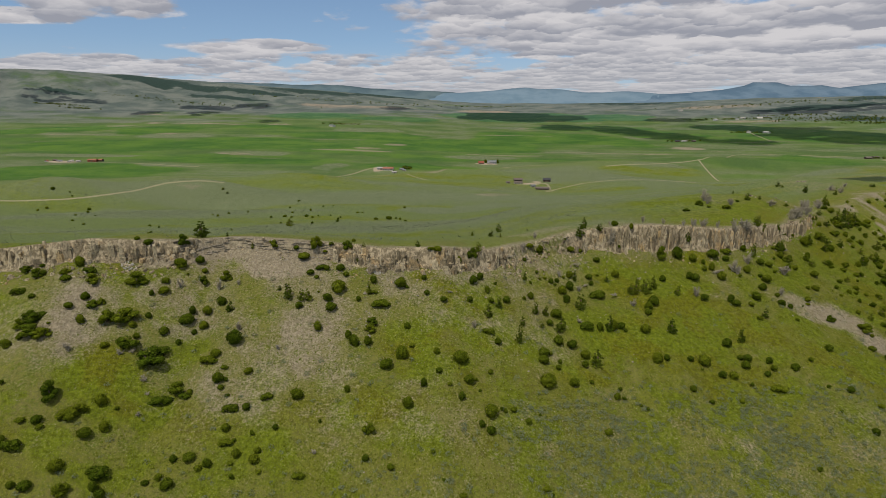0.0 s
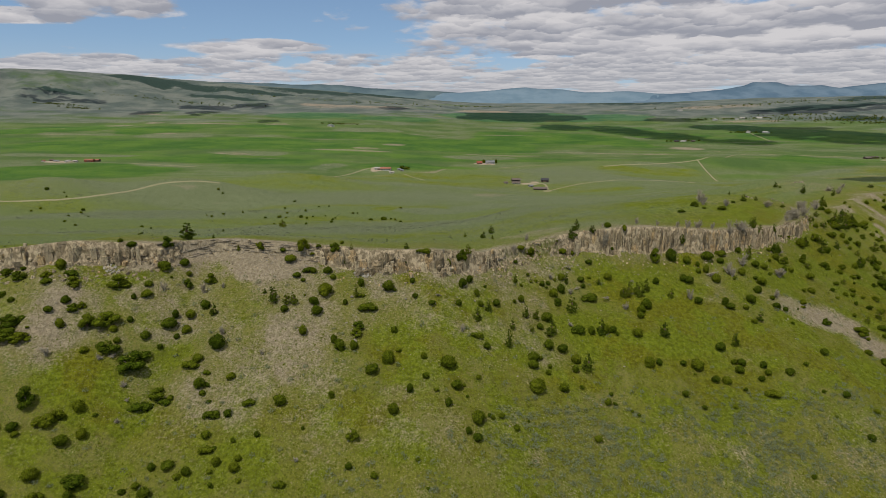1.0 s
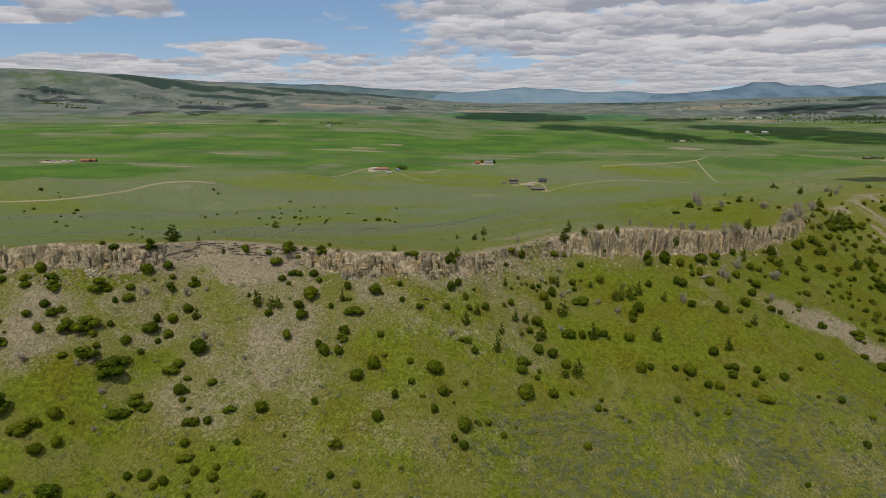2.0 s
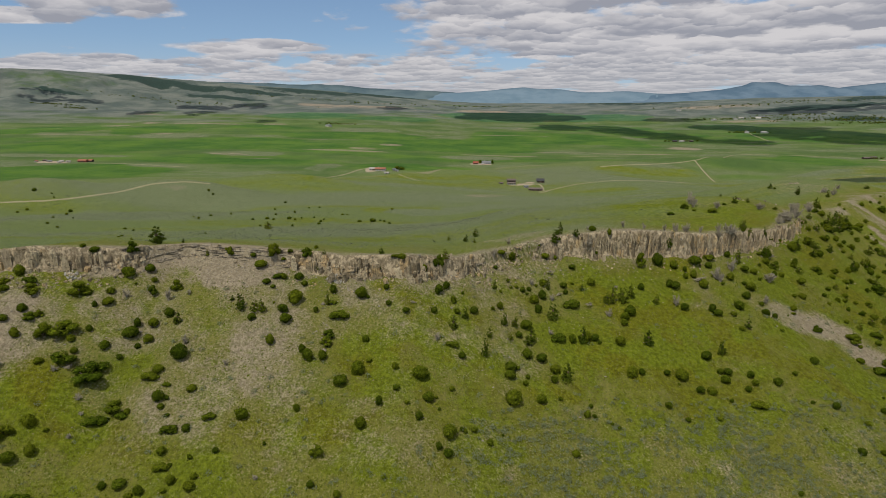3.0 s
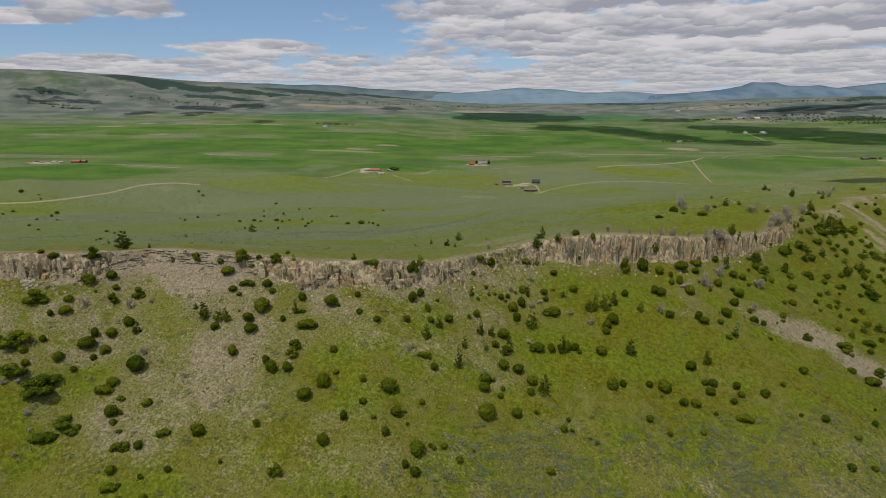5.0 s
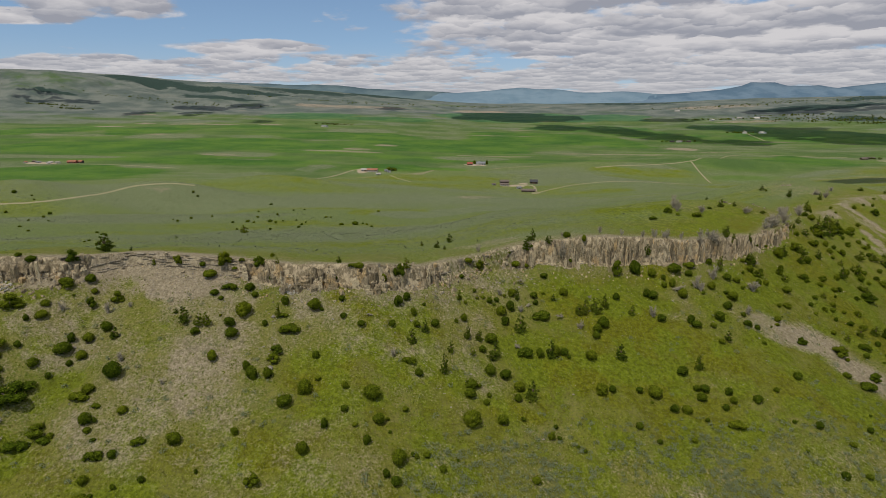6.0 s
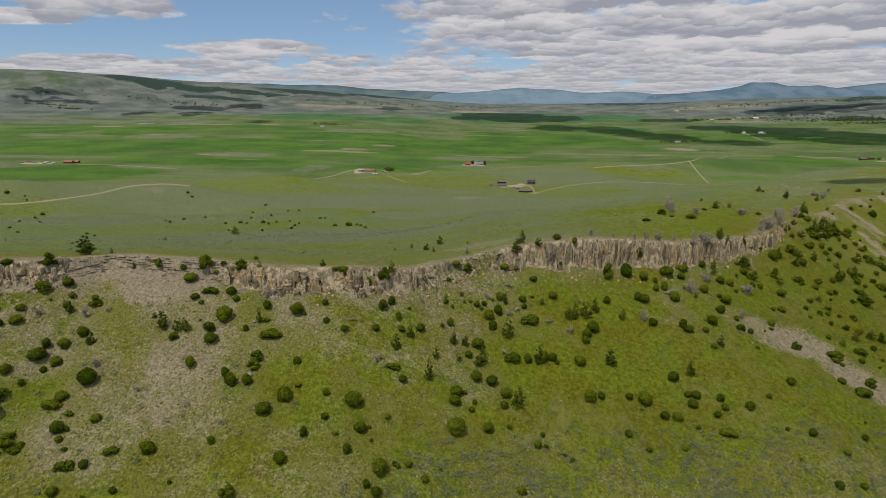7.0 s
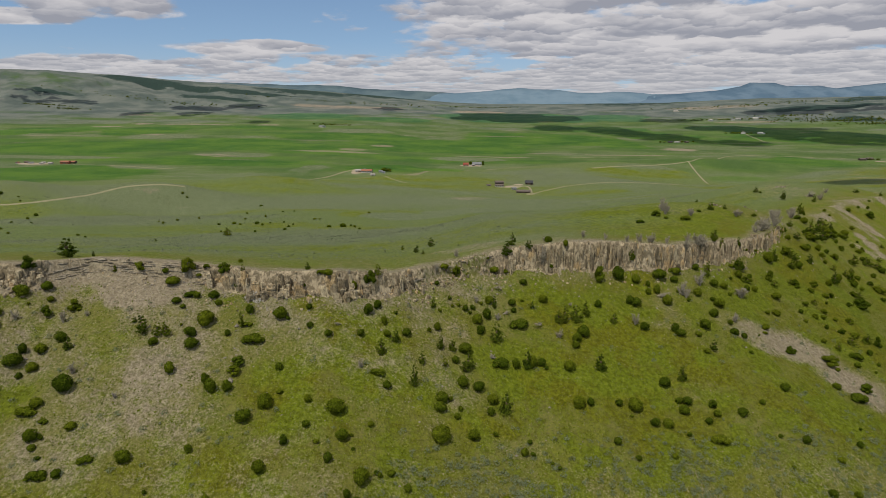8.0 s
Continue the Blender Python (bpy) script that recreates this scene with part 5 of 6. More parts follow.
def plant(masters, rows, label, group, seed, category):
    """Set copies of the masters on the ground, each turned and sized for its place."""
    rng = random.Random(seed)
    used = set()
    for x, y, w, h in rows:
        back = y - float(rim_y(x))
        where = ("on the grassy slope" if back < -9 else "below the rock face" if back < -2
                 else "on the rocky rim" if back < 14 else "behind the rim")
        size = "small" if w < 1.6 else "large" if w > 3.6 else ""
        k = rng.randrange(len(masters))
        turn = rng.uniform(-25, 25) if masters[0].name.startswith("juniper_mat") else rng.uniform(0, 360)
        m = pose(x, y, float(ground(x, y)) - 0.04 * h, rng.uniform(-4, 4), rng.uniform(-4, 4), turn) @ Matrix.Diagonal((w, w * rng.uniform(0.85, 1.1), h, 1))
        if k in used:
            ob = copy_thing(masters[k], m)
        else:
            used.add(k)
            ob = masters[k]
        ob.matrix_basis = m
        tagged(ob, f"{size} {label} {where}".strip(), category, group)
    for k, master in enumerate(masters):
        if k not in used:
            for o in (*master.children_recursive, master):
                bpy.data.objects.remove(o)


# past the end of the rock face the bushes grow taller and more ragged
RAGGED = [r for r in JUNIPERS if r[0] > 145 and r[2] >= 2.2 and r[1] < 450]
SPREADING, TALL = RAGGED[0::3], [(x, y, w, 1.35 * h) for x, y, w, h in RAGGED[1::3]]
ROUNDED = [r for r in JUNIPERS if r[2] >= 1.7 and r not in RAGGED] + RAGGED[2::3]
plant([juniper_master(10 + i) for i in range(9)], ROUNDED, "dense rounded dark green juniper bush", "junipers", 1, "juniper bush")
plant([shrub_master(30 + i) for i in range(6)], [r for r in JUNIPERS if r[2] < 1.7], "rounded dark green shrub", "shrubs", 6, "shrub")
plant([clump_master(40 + i) for i in range(6)], CLUMPS + SPREADING, "spreading many-stemmed olive green juniper", "spreading junipers", 2, "juniper")
plant([mat_master(60 + i) for i in range(4)], MATS, "low wind-flattened green juniper mat", "juniper mats", 3, "juniper bush")
plant([pine_master(80 + i) for i in range(7)], PINES + TALL, "upright ragged dark green pine tree", "pines", 4, "pine tree")
plant([snag_master(100 + i) for i in range(7)], [(x, y, max(w, 0.85 * h), h) for x, y, w, h in SNAGS], "bare grey dead juniper with forked twigs", "dead junipers", 5, "dead tree")


def fallen_tree(x, y, long, turn, seed):
    """A dead juniper lying on the slope, its boughs spread over the grass."""
    ob = snag_master(seed)
    ob.name = "fallen_juniper"
    ob.matrix_basis = pose(x, y, float(ground(x, y)) + 0.12 * long, 0, 0, turn) @ pose(0, 0, 0, 76, 0, 0) @ Matrix.Diagonal((0.7 * long, 0.45 * long, long, 1))
    tagged(ob, "fallen grey dead juniper lying in the grass", "dead tree", "fallen junipers")


for i, row in enumerate(FALLEN):
    fallen_tree(*row, 120 + i)


# ---- the rimrock: columns, ledges, talus ----
def column_mesh(seed):
    """An upright rock column, broken across into offset blocks, with a ragged top; one wide, one high."""
    rng = np.random.default_rng(seed)
    sides = int(rng.integers(4, 7))
    turn = rng.uniform(0, 6.28)
    radii = rng.uniform(0.42, 0.66, sides)
    tilt = rng.normal(size=2) * 0.22
    breaks = np.sort(rng.uniform(0.25, 0.9, 2 if sides > 5 else 3))
    rings = [(0.0, 1.06, 0.0)]
    k, shift = 1.04, np.zeros(2)
    for b in breaks:
        rings.append((b - 0.012, k, shift))
        k, shift = k * rng.uniform(0.80, 1.0), shift + rng.normal(size=2) * 0.07
        rings.append((b + 0.012, k, shift))
    rings.append((1.0, k * rng.uniform(0.6, 0.9), shift))
    verts, faces = [], []
    for level, k, shift in rings:
        for i in range(sides):
            t = turn + 2 * math.pi * i / sides
            r = radii[i] * k * rng.uniform(0.93, 1.07)
            x, y = r * math.cos(t), r * math.sin(t)
            lean = 0.0 if level == 0 else (x * tilt[0] + y * tilt[1]) * (1.0 if level == 1 else 0.35)
            verts.append((x + (shift[0] if level else 0), y + (shift[1] if level else 0), level + lean * 0.5))
    for j in range(len(rings) - 1):
        for i in range(sides):
            k = (i + 1) % sides
            faces.append((j * sides + i, j * sides + k, (j + 1) * sides + k, (j + 1) * sides + i))
    faces.append(tuple(range((len(rings) - 1) * sides, len(rings) * sides)))
    return mesh_of("rock_column", verts, faces, BASALT)


def block_mesh(seed, mat, name="rock_block"):
    """An angular block with chipped edges; one wide, one deep, one high."""
    rng = np.random.default_rng(seed)
    sides = int(rng.integers(5, 8))
    turn = rng.uniform(0, 6.28)
    radii = rng.uniform(0.4, 0.6, sides)
    verts, faces = [], []
    for level, k in ((0.0, 0.9), (0.22, 1.05), (0.8, 1.0), (1.0, 0.78)):
        for i in range(sides):
            t = turn + 2 * math.pi * i / sides
            r = radii[i] * k * rng.uniform(0.9, 1.1)
            verts.append((r * math.cos(t), r * math.sin(t), level + rng.uniform(-.06, .06)))
    for j in range(3):
        for i in range(sides):
            k = (i + 1) % sides
            faces.append((j * sides + i, j * sides + k, (j + 1) * sides + k, (j + 1) * sides + i))
    faces.append(tuple(range(3 * sides, 4 * sides)))
    faces.append(tuple(range(sides - 1, -1, -1)))
    return mesh_of(name, verts, faces, mat)


COLUMNS = [column_mesh(200 + i) for i in range(16)]
BLOCKS = [block_mesh(240 + i, LEDGE) for i in range(12)]
TAN_BLOCKS = [block_mesh(260 + i, BASALT) for i in range(10)]


def along_rim(x0, x1, step):
    """Places along the rim from x0 to x1, evenly spaced on the ground, with the rim's heading."""
    xs = np.linspace(x0, x1, 400)
    ys = rim_y(xs)
    run = np.concatenate([[0], np.cumsum(np.hypot(np.diff(xs), np.diff(ys)))])
    at = np.arange(0, run[-1], step)
    px = np.interp(at, run, xs)
    head = np.degrees(np.arctan2(rim_y(px + 1) - rim_y(px - 1), 2.0))
    return list(zip(px, rim_y(px), head))


def outcrop(label, x0, x1, width, seed, columns=1.0, broken=1.0, least=0.75, ledges=0, tumble=0, small=(0.4, 1.3), chunks=0):
    """A stretch of the rock face: upright columns along its edge, broken ones before them, ledges and loose blocks."""
    rng = random.Random(seed)
    xm = (x0 + x1) / 2
    root = new("rock_outcrop")
    root.matrix_basis = pose(xm, float(rim_y(xm)), float(rim_top(xm)) - float(face_height(xm)))
    tagged(root, label, "rock outcrop", "rimrock")
    back = root.matrix_basis.inverted()

    def put(name, me, m):
        ob = new(name, me)
        ob.parent = root
        ob.matrix_basis = back @ m

    def before(x, y, head, out):
        out = out - 1.8 * float(rough(x, y, 7, 7)) * float(ease(face_height(x), 0.5, 3))
        return x + out * math.sin(radians(head)), y - out * math.cos(radians(head))

    for row, share in ((0, columns), (1, columns * 0.8), (2, broken)):
        for x, y, head in along_rim(x0, x1, width * 0.92):
            if rng.random() > share * 0.92:
                continue
            face, top = float(face_height(x)), float(rim_top(x))
            w = width * rng.choice((0.45, 0.6, 0.75, 0.9, 1.0, 1.15, 1.5))
            out = (1.25 + rng.uniform(-.6, .6), 2.05 + rng.uniform(-.6, .7), 2.9 + rng.uniform(-.6, .9))[row]
            px, py = before(x + rng.uniform(-.35, .35) * width, y, head, out)
            foot = float(ground(px, py - 1.2)) - 0.5
            # the crest is notched in places, and the front rows stand as broken stumps
            notch = 0.5 + 0.5 * float(rough(x, y, 5.5, seed + 90))
            if row == 0:
                crown = min(top, float(ground(px, py + 1.6))) + rng.uniform(-0.5, 0.25) - face * 0.45 * max(notch - 0.55, 0)
            else:
                low, tall = ((least - 0.3, 0.97), (0.08, 0.55))[row - 1]
                crown = foot + 0.5 + (top - foot - 0.5) * rng.uniform(low, tall) * (1.15 - 0.5 * notch)
            high = max(crown - foot, 0.8)
            m = pose(px, py, crown - high, rng.uniform(-4, 4), rng.uniform(-4, 4), rng.choice((0, 180)) + head + rng.uniform(-30, 30)) @ Matrix.Diagonal((w, min(w, 1.5) * rng.uniform(0.75, 1.1), high, 1))
            put("rock_column", rng.choice(COLUMNS), m)
    for i in range(chunks):
        x = rng.uniform(x0, x1)
        y = float(rim_y(x))
        head = math.degrees(math.atan2(float(rim_y(x + 1) - rim_y(x - 1)), 2.0))
        px, py = before(x, y, head, rng.uniform(-0.4, 3.4))
        w = rng.uniform(*small) * rng.choice((0.6, 0.8, 1.0, 1.3))
        m = pose(px, py, float(ground(px, py)) - 0.35 * w, rng.uniform(-18, 18), rng.uniform(-18, 18), rng.uniform(0, 360)) @ Matrix.Diagonal((w, w * rng.uniform(.6, 1), w * rng.uniform(.6, 1.4), 1))
        put("rock_block", rng.choice(TAN_BLOCKS), m)
    for layer in range(ledges):
        for x, y, head in along_rim(x0, x1, 1.9):
            if rng.random() < 0.45:
                continue
            top = float(rim_top(x))
            long, thick = rng.uniform(1.2, 4.2), rng.uniform(0.08, 0.2)
            px, py = before(x + rng.uniform(-.8, .8), y, head, 0.2 + 2.6 * (layer + 0.25 * rng.random()) / ledges)
            z = min(float(ground(px, py)) + 0.12, top) - thick
            m = pose(px, py, z, rng.uniform(-3, 3), rng.uniform(-3, 3), head + rng.uniform(-6, 6)) @ Matrix.Diagonal((long, rng.uniform(0.5, 0.9), thick, 1))
            put("ledge", rng.choice(BLOCKS), m)
    for i in range(tumble):
        x = rng.uniform(x0, x1)
        d = 1.5 + rng.uniform(0.0, 1.0) ** 1.6 * 8.0
        y, w = float(rim_y(x)) - 0.3 - d, rng.uniform(*small) * (1.6 if rng.random() < 0.1 else 1)
        m = pose(x, y, float(ground(x, y)) - 0.3 * w, rng.uniform(-25, 25), rng.uniform(-25, 25), rng.uniform(0, 360)) @ Matrix.Diagonal((w, w * rng.uniform(.6, 1), w * rng.uniform(.5, 1.0), 1))
        put("rock_block", rng.choice(TAN_BLOCKS), m)


outcrop("pale tan rock face of broad upright columns", -150, -93, 2.3, 1, 1.0, 0.45, 0.9, 0, 90, (0.4, 1.3), 20)
outcrop("tilted grey slabs and rubble breaking out of the rim", -93, -78, 1.3, 7, 0.25, 0.4, 0.5, 4, 50, (0.4, 1.5), 50)
outcrop("thin grey layered ledges in the bare tan rim", -78, -34, 1.1, 2, 0.0, 0.0, 0.5, 7, 60, (0.2, 0.7), 40)
outcrop("tan blocky rock face with orange stains", -34, 20, 2.2, 3, 1.05, 0.45, 0.85, 0, 60, (0.25, 0.9), 140)
outcrop("broken grey and tan rubble ledges on the rim", 18, 49, 1.0, 4, 0.06, 0.15, 0.4, 2, 90, (0.25, 1.0), 190)
outcrop("tan cliff of narrow upright basalt columns", 48, 122, 0.95, 5, 0.92, 0.7, 0.85, 0, 60, (0.25, 0.8), 130)
outcrop("brown columned rock face among dead junipers", 121, 172, 1.0, 6, 0.85, 0.6, 0.7, 0, 50, (0.25, 0.9), 100)


def boulder_pile(x, y, count, reach, label, seed, stones=BLOCKS, small=(0.3, 1.0)):
    rng = random.Random(seed)
    root = new("boulder_pile")
    root.matrix_basis = pose(x, y, float(ground(x, y)))
    tagged(root, label, "boulders", "boulder piles")
    for i in range(count):
        a, d, w = rng.uniform(0, 6.28), reach * math.sqrt(rng.random()), rng.uniform(*small)
        px, py = x + d * math.cos(a), y + 0.6 * d * math.sin(a)
        ob = new("boulder", rng.choice(stones))
        ob.parent = root
        z = float(ground(px, py)) - 0.2 * w
        ob.matrix_basis = root.matrix_basis.inverted() @ (pose(px, py, z, rng.uniform(-20, 20), rng.uniform(-20, 20), rng.uniform(0, 360)) @ Matrix.Diagonal((w, w, w * rng.uniform(0.5, 1.1), 1)))


boulder_pile(260, 440, 18, 4, "pile of pale grey boulders on the crest", 1)
boulder_pile(257, 403, 16, 4, "scattered grey boulders in the crest grass", 2)
boulder_pile(152, 299, 14, 4, "grey boulders under dead junipers", 3)
boulder_pile(176, 316, 10, 4, "low grey boulders in short grass", 4)
WHITE_BLOCKS = [block_mesh(280 + i, PALE_STONE, "boulder") for i in range(6)]
boulder_pile(-20.8, 185.8, 90, 3.2, "fan of shattered whitish rock below the face", 5, WHITE_BLOCKS, (0.3, 0.9))
boulder_pile(-94, 175.5, 44, 2.4, "whitish rubble fan below the broad columns", 6, WHITE_BLOCKS, (0.2, 0.7))


def scatter_stones():
    """Loose pale stones over the slope and talus under the face, too many to count."""
    rng = np.random.default_rng(9)
    x = rng.uniform(-145, 190, 8000)
    back = -np.abs(rng.normal(size=8000)) * 26
    back[:3200] = -1.5 - np.abs(rng.normal(size=3200)) * 5
    y = rim_y(x) + back
    dense = blots(x, y, BARE) + 0.25
    dense[:3200] = 0.3 + 0.7 * ease(face_height(x[:3200]), 1, 5)
    keep = rng.random(8000) < dense
    x, y = x[keep], y[keep]
    size = rng.uniform(0.08, 0.24, len(x)) * np.where(rng.random(len(x)) < 0.06, 2.2, 1)
    white = np.exp(-((x + 21) / 3.5) ** 2)
    size *= 1 + 0.8 * white
    shape = np.array([(1, 0, 0), (0.3, 0.9, 0.1), (-0.8, 0.5, 0), (-0.7, -0.6, 0.1), (0.4, -0.9, 0), (0.1, 0.1, 0.8), (-0.2, 0, -0.6)])
    tri = np.array([(0, 1, 5), (1, 2, 5), (2, 3, 5), (3, 4, 5), (4, 0, 5), (1, 0, 6), (2, 1, 6), (3, 2, 6), (4, 3, 6), (0, 4, 6)])
    a = rng.uniform(0, 6.28, len(x))
    pts = shape[None] * rng.uniform(0.7, 1.3, (len(x), 7, 3)) * size[:, None, None]
    rx = pts[..., 0] * np.cos(a)[:, None] - pts[..., 1] * np.sin(a)[:, None]
    ry = pts[..., 0] * np.sin(a)[:, None] + pts[..., 1] * np.cos(a)[:, None]
    verts = np.stack([rx + x[:, None], ry + y[:, None], pts[..., 2] + ground(x, y)[:, None]], -1).reshape(-1, 3)
    faces = (tri[None] + 7 * np.arange(len(x))[:, None, None]).reshape(-1, 3)
    tagged(new("loose_stones", mesh_of("loose_stones", verts, faces, TALUS)), "pale loose stones and talus strewn over the slope", "stones", kind="stuff")


scatter_stones()


# ---- the valley: tracks, farmsteads, far woods, mountains ----
def track(rows, width, label):
    """A dirt track laid over the ground."""
    pts = []
    for (ax, ay), (bx, by) in zip(rows, rows[1:]):
        steps = max(int(math.hypot(bx - ax, by - ay) / 3), 2)
        pts += [(ax + (bx - ax) * i / steps, ay + (by - ay) * i / steps) for i in range(steps)]
    pts = np.array(pts + [rows[-1]], float)
    for i in range(14):
        pts[1:-1] = 0.25 * pts[:-2] + 0.5 * pts[1:-1] + 0.25 * pts[2:]
    head = np.gradient(pts, axis=0)
    head /= np.linalg.norm(head, axis=1)[:, None]
    side = np.stack([head[:, 1], -head[:, 0]], 1)
    wide = width * (1 + 0.22 * rough(pts[:, 0], pts[:, 1], 9, 61))
    verts, faces = [], []
    for k, drop in ((-0.5, -0.7), (-0.36, 0.32), (0.0, 0.40), (0.36, 0.32), (0.5, -0.7)):
        p = pts + side * (wide * k)[:, None]
        z = ground(p[:, 0], p[:, 1]) + drop
        verts.append(np.column_stack([p, z]))
    count = len(pts)
    for j in range(4):
        for i in range(count - 1):
            faces.append((j * count + i, j * count + i + 1, (j + 1) * count + i + 1, (j + 1) * count + i))
    tagged(new("road", mesh_of("road", np.concatenate(verts), faces, ROAD, True)), label, "dirt track", kind="structure")


track([(-520, 560), (-440, 556), (-395, 558), (-361, 568), (-338, 581), (-319, 605), (-298, 631), (-273, 643), (-235, 652)], 2.8, "pale winding dirt track over the sagebrush knoll")
track([(-165, 905), (-145, 937), (-127, 977), (-106, 1003)], 3.8, "pale gravel drive to the white farmhouse")
track([(300, 1135), (337, 1150), (396, 1171), (456, 1190), (515, 1216), (600, 1330), (684, 1450), (751, 1478), (830, 1470), (960, 1440)], 4.2, "pale dirt track along the green pasture")
track([(506, 1216), (494, 1152), (489, 1111), (481, 1059)], 3.6, "straight dirt spur track through green pasture")
track([(108, 893), (131, 898), (151, 916), (156, 900), (153, 866)], 4, "gravel yard track between the brown farm buildings")
track([(153, 860), (178, 881), (203, 907), (241, 927), (304, 937), (400, 960)], 2.4, "faint farm track leading across the grass")
track([(146, 862), (157, 868), (160, 856), (150, 850), (145, 856)], 3.4, "pale turning loop by the long shed")
track([(-57, 957), (-23, 912)], 2, "faint grassy track below the white farmhouse")
track([(-598, 1071), (-486, 1050), (-411, 1029)], 2.2, "faint farm track through the green field")
track([(1190, 2420), (1143, 2317), (1066, 2059), (1040, 1955)], 6, "distant gravel road across dark fields")
track([(800, 1870), (900, 1880), (1010, 1900)], 6, "pale distant road beside a field")

WHITE_WALL = plain_material("white_siding", (0.50, 0.48, 0.44), 0.7, 0.08, 0.8)
BROWN_WALL = plain_material("brown_log_wall", (0.085, 0.062, 0.048), 0.85, 0.25, 1.2)
GREY_WALL = plain_material("grey_board_wall", (0.34, 0.34, 0.34), 0.85, 0.2, 1.0)
RED_WALL = plain_material("barn_red_boards", (0.27, 0.075, 0.05), 0.85, 0.25, 1.0)
RUST_ROOF = plain_material("rust_red_metal_roof", (0.28, 0.12, 0.075), 0.85, 0.25, 0.6)
BROWN_ROOF = plain_material("brown_shingle_roof", (0.135, 0.11, 0.095), 0.9, 0.25, 0.8)
GREY_ROOF = plain_material("grey_metal_roof", (0.18, 0.19, 0.195), 0.85, 0.15, 0.6)
DARK_ROOF = plain_material("dark_metal_roof", (0.045, 0.045, 0.05), 0.55, 0.3, 0.8)
PALE_ROOF = plain_material("pale_metal_roof", (0.34, 0.32, 0.29), 0.8, 0.12, 0.6)
GLASS = plain_material("dark_window_glass", (0.03, 0.035, 0.04), 0.1, 0.1, 1.0, 0.5)
DOOR = plain_material("door_wood", (0.12, 0.085, 0.06), 0.7, 0.2, 2.0)
GRAVEL = plain_material("gravel_yard", (0.33, 0.275, 0.20), 0.95, 0.2, 0.3, 0.1)


def box_mesh(name, x0, y0, z0, x1, y1, z1, mat):
    verts = [(x, y, z) for z in (z0, z1) for y in (y0, y1) for x in (x0, x1)]
    faces = [(0, 2, 3, 1), (4, 5, 7, 6), (0, 1, 5, 4), (2, 6, 7, 3), (0, 4, 6, 2), (1, 3, 7, 5)]
    return mesh_of(name, verts, faces, mat)


def roof_mesh(name, long, deep, eave, rise, over, thick, mat):
    """A gable roof with overhanging eaves and real thickness; the ridge runs along x."""
    a, b = long / 2 + over, deep / 2 + over
    low = eave - rise * over / (deep / 2)
    verts, faces = [], []
    for x in (-a, a):
        verts += [(x, -b, low), (x, 0, eave + rise), (x, b, low), (x, b, low - thick), (x, 0, eave + rise - thick), (x, -b, low - thick)]
    for i in range(6):
        k = (i + 1) % 6
        faces.append((i, i + 6, k + 6, k))
    faces += [(0, 1, 4, 5), (1, 2, 3, 4), (11, 10, 7, 6), (10, 9, 8, 7)]
    return mesh_of(name, verts, faces, mat)


def house(kind, x, y, turn, long, deep, eave, rise, wall_mat, roof_mat, label, windows=3, storeys=1, chimney=False, wide_door=False):
    """A gabled building standing on a levelled base; its long front faces -y before turning."""
    corners = [float(ground(x + i * long * .4, y + j * deep * .4)) for i in (-1, 1) for j in (-1, 1)]
    root = new(kind)
    root.matrix_basis = pose(x, y, min(corners), 0, 0, turn)
    tagged(root, label, kind.replace("_", " "), "valley buildings")
    a, b = long / 2, deep / 2
    verts = [(-a, -b, -1), (a, -b, -1), (a, b, -1), (-a, b, -1), (-a, -b, eave), (a, -b, eave), (a, b, eave), (-a, b, eave), (-a, 0, eave + rise - .05), (a, 0, eave + rise - .05)]
    faces = [(0, 1, 5, 4), (2, 3, 7, 6), (1, 2, 6, 9, 5), (3, 0, 4, 8, 7), (3, 2, 1, 0), (4, 5, 9, 8), (6, 7, 8, 9)]
    part("wall", mesh_of("wall", verts, faces, wall_mat), root)
    roof = part("roof", roof_mesh("roof", long, deep, eave, rise, 0.6, 0.25, roof_mat), root)
    if chimney:
        part("chimney", box_mesh("chimney", -a * .4 - .5, -.5, eave + rise - 1, -a * .4 + .5, .5, eave + rise + 1.2, GREY_WALL), roof)
    for s in range(storeys):
        z = 1.0 + s * eave / max(storeys, 1)
        for i in range(windows):
            cx = -a + (i + 0.5) * long / windows
            if s == 0 and i == windows // 2:
                w = 2.0 if wide_door else 0.55
                part("door", box_mesh("door", cx - w, -b - .06, 0.05, cx + w, -b + .05, 3.2 if wide_door else 2.1, DOOR), root)
                continue
            window = part("window", box_mesh("window", cx - .75, -b - .05, z, cx + .75, -b + .05, z + 1.3, GLASS), root)
            part("sill", box_mesh("sill", cx - .9, -b - .14, z - .12, cx + .9, -b + .02, z - .005, wall_mat), window)
    return root


def yard(x, y, rx, ry, label):
    """A worn gravel yard, laid a little above the grass."""
    rng = np.random.default_rng(int(abs(x) * 7 + y))
    verts, faces = [(x, y, float(ground(x, y)) + 0.35)], []
    count = 28
    for ring, lift in ((0.6, 0.32), (1.0, -0.4)):
        for i in range(count):
            t = 2 * math.pi * i / count
            k = ring * (1 if ring < 1 else rng.uniform(0.85, 1.15))
            px, py = x + rx * k * math.cos(t), y + ry * k * math.sin(t)
            verts.append((px, py, float(ground(px, py)) + lift))
    for i in range(count):
        k = (i + 1) % count
        faces += [(0, 1 + i, 1 + k), (1 + i, 1 + count + i, 1 + count + k, 1 + k)]
    tagged(new("yard", mesh_of("yard", verts, faces, GRAVEL, True)), label, "gravel yard", kind="structure")


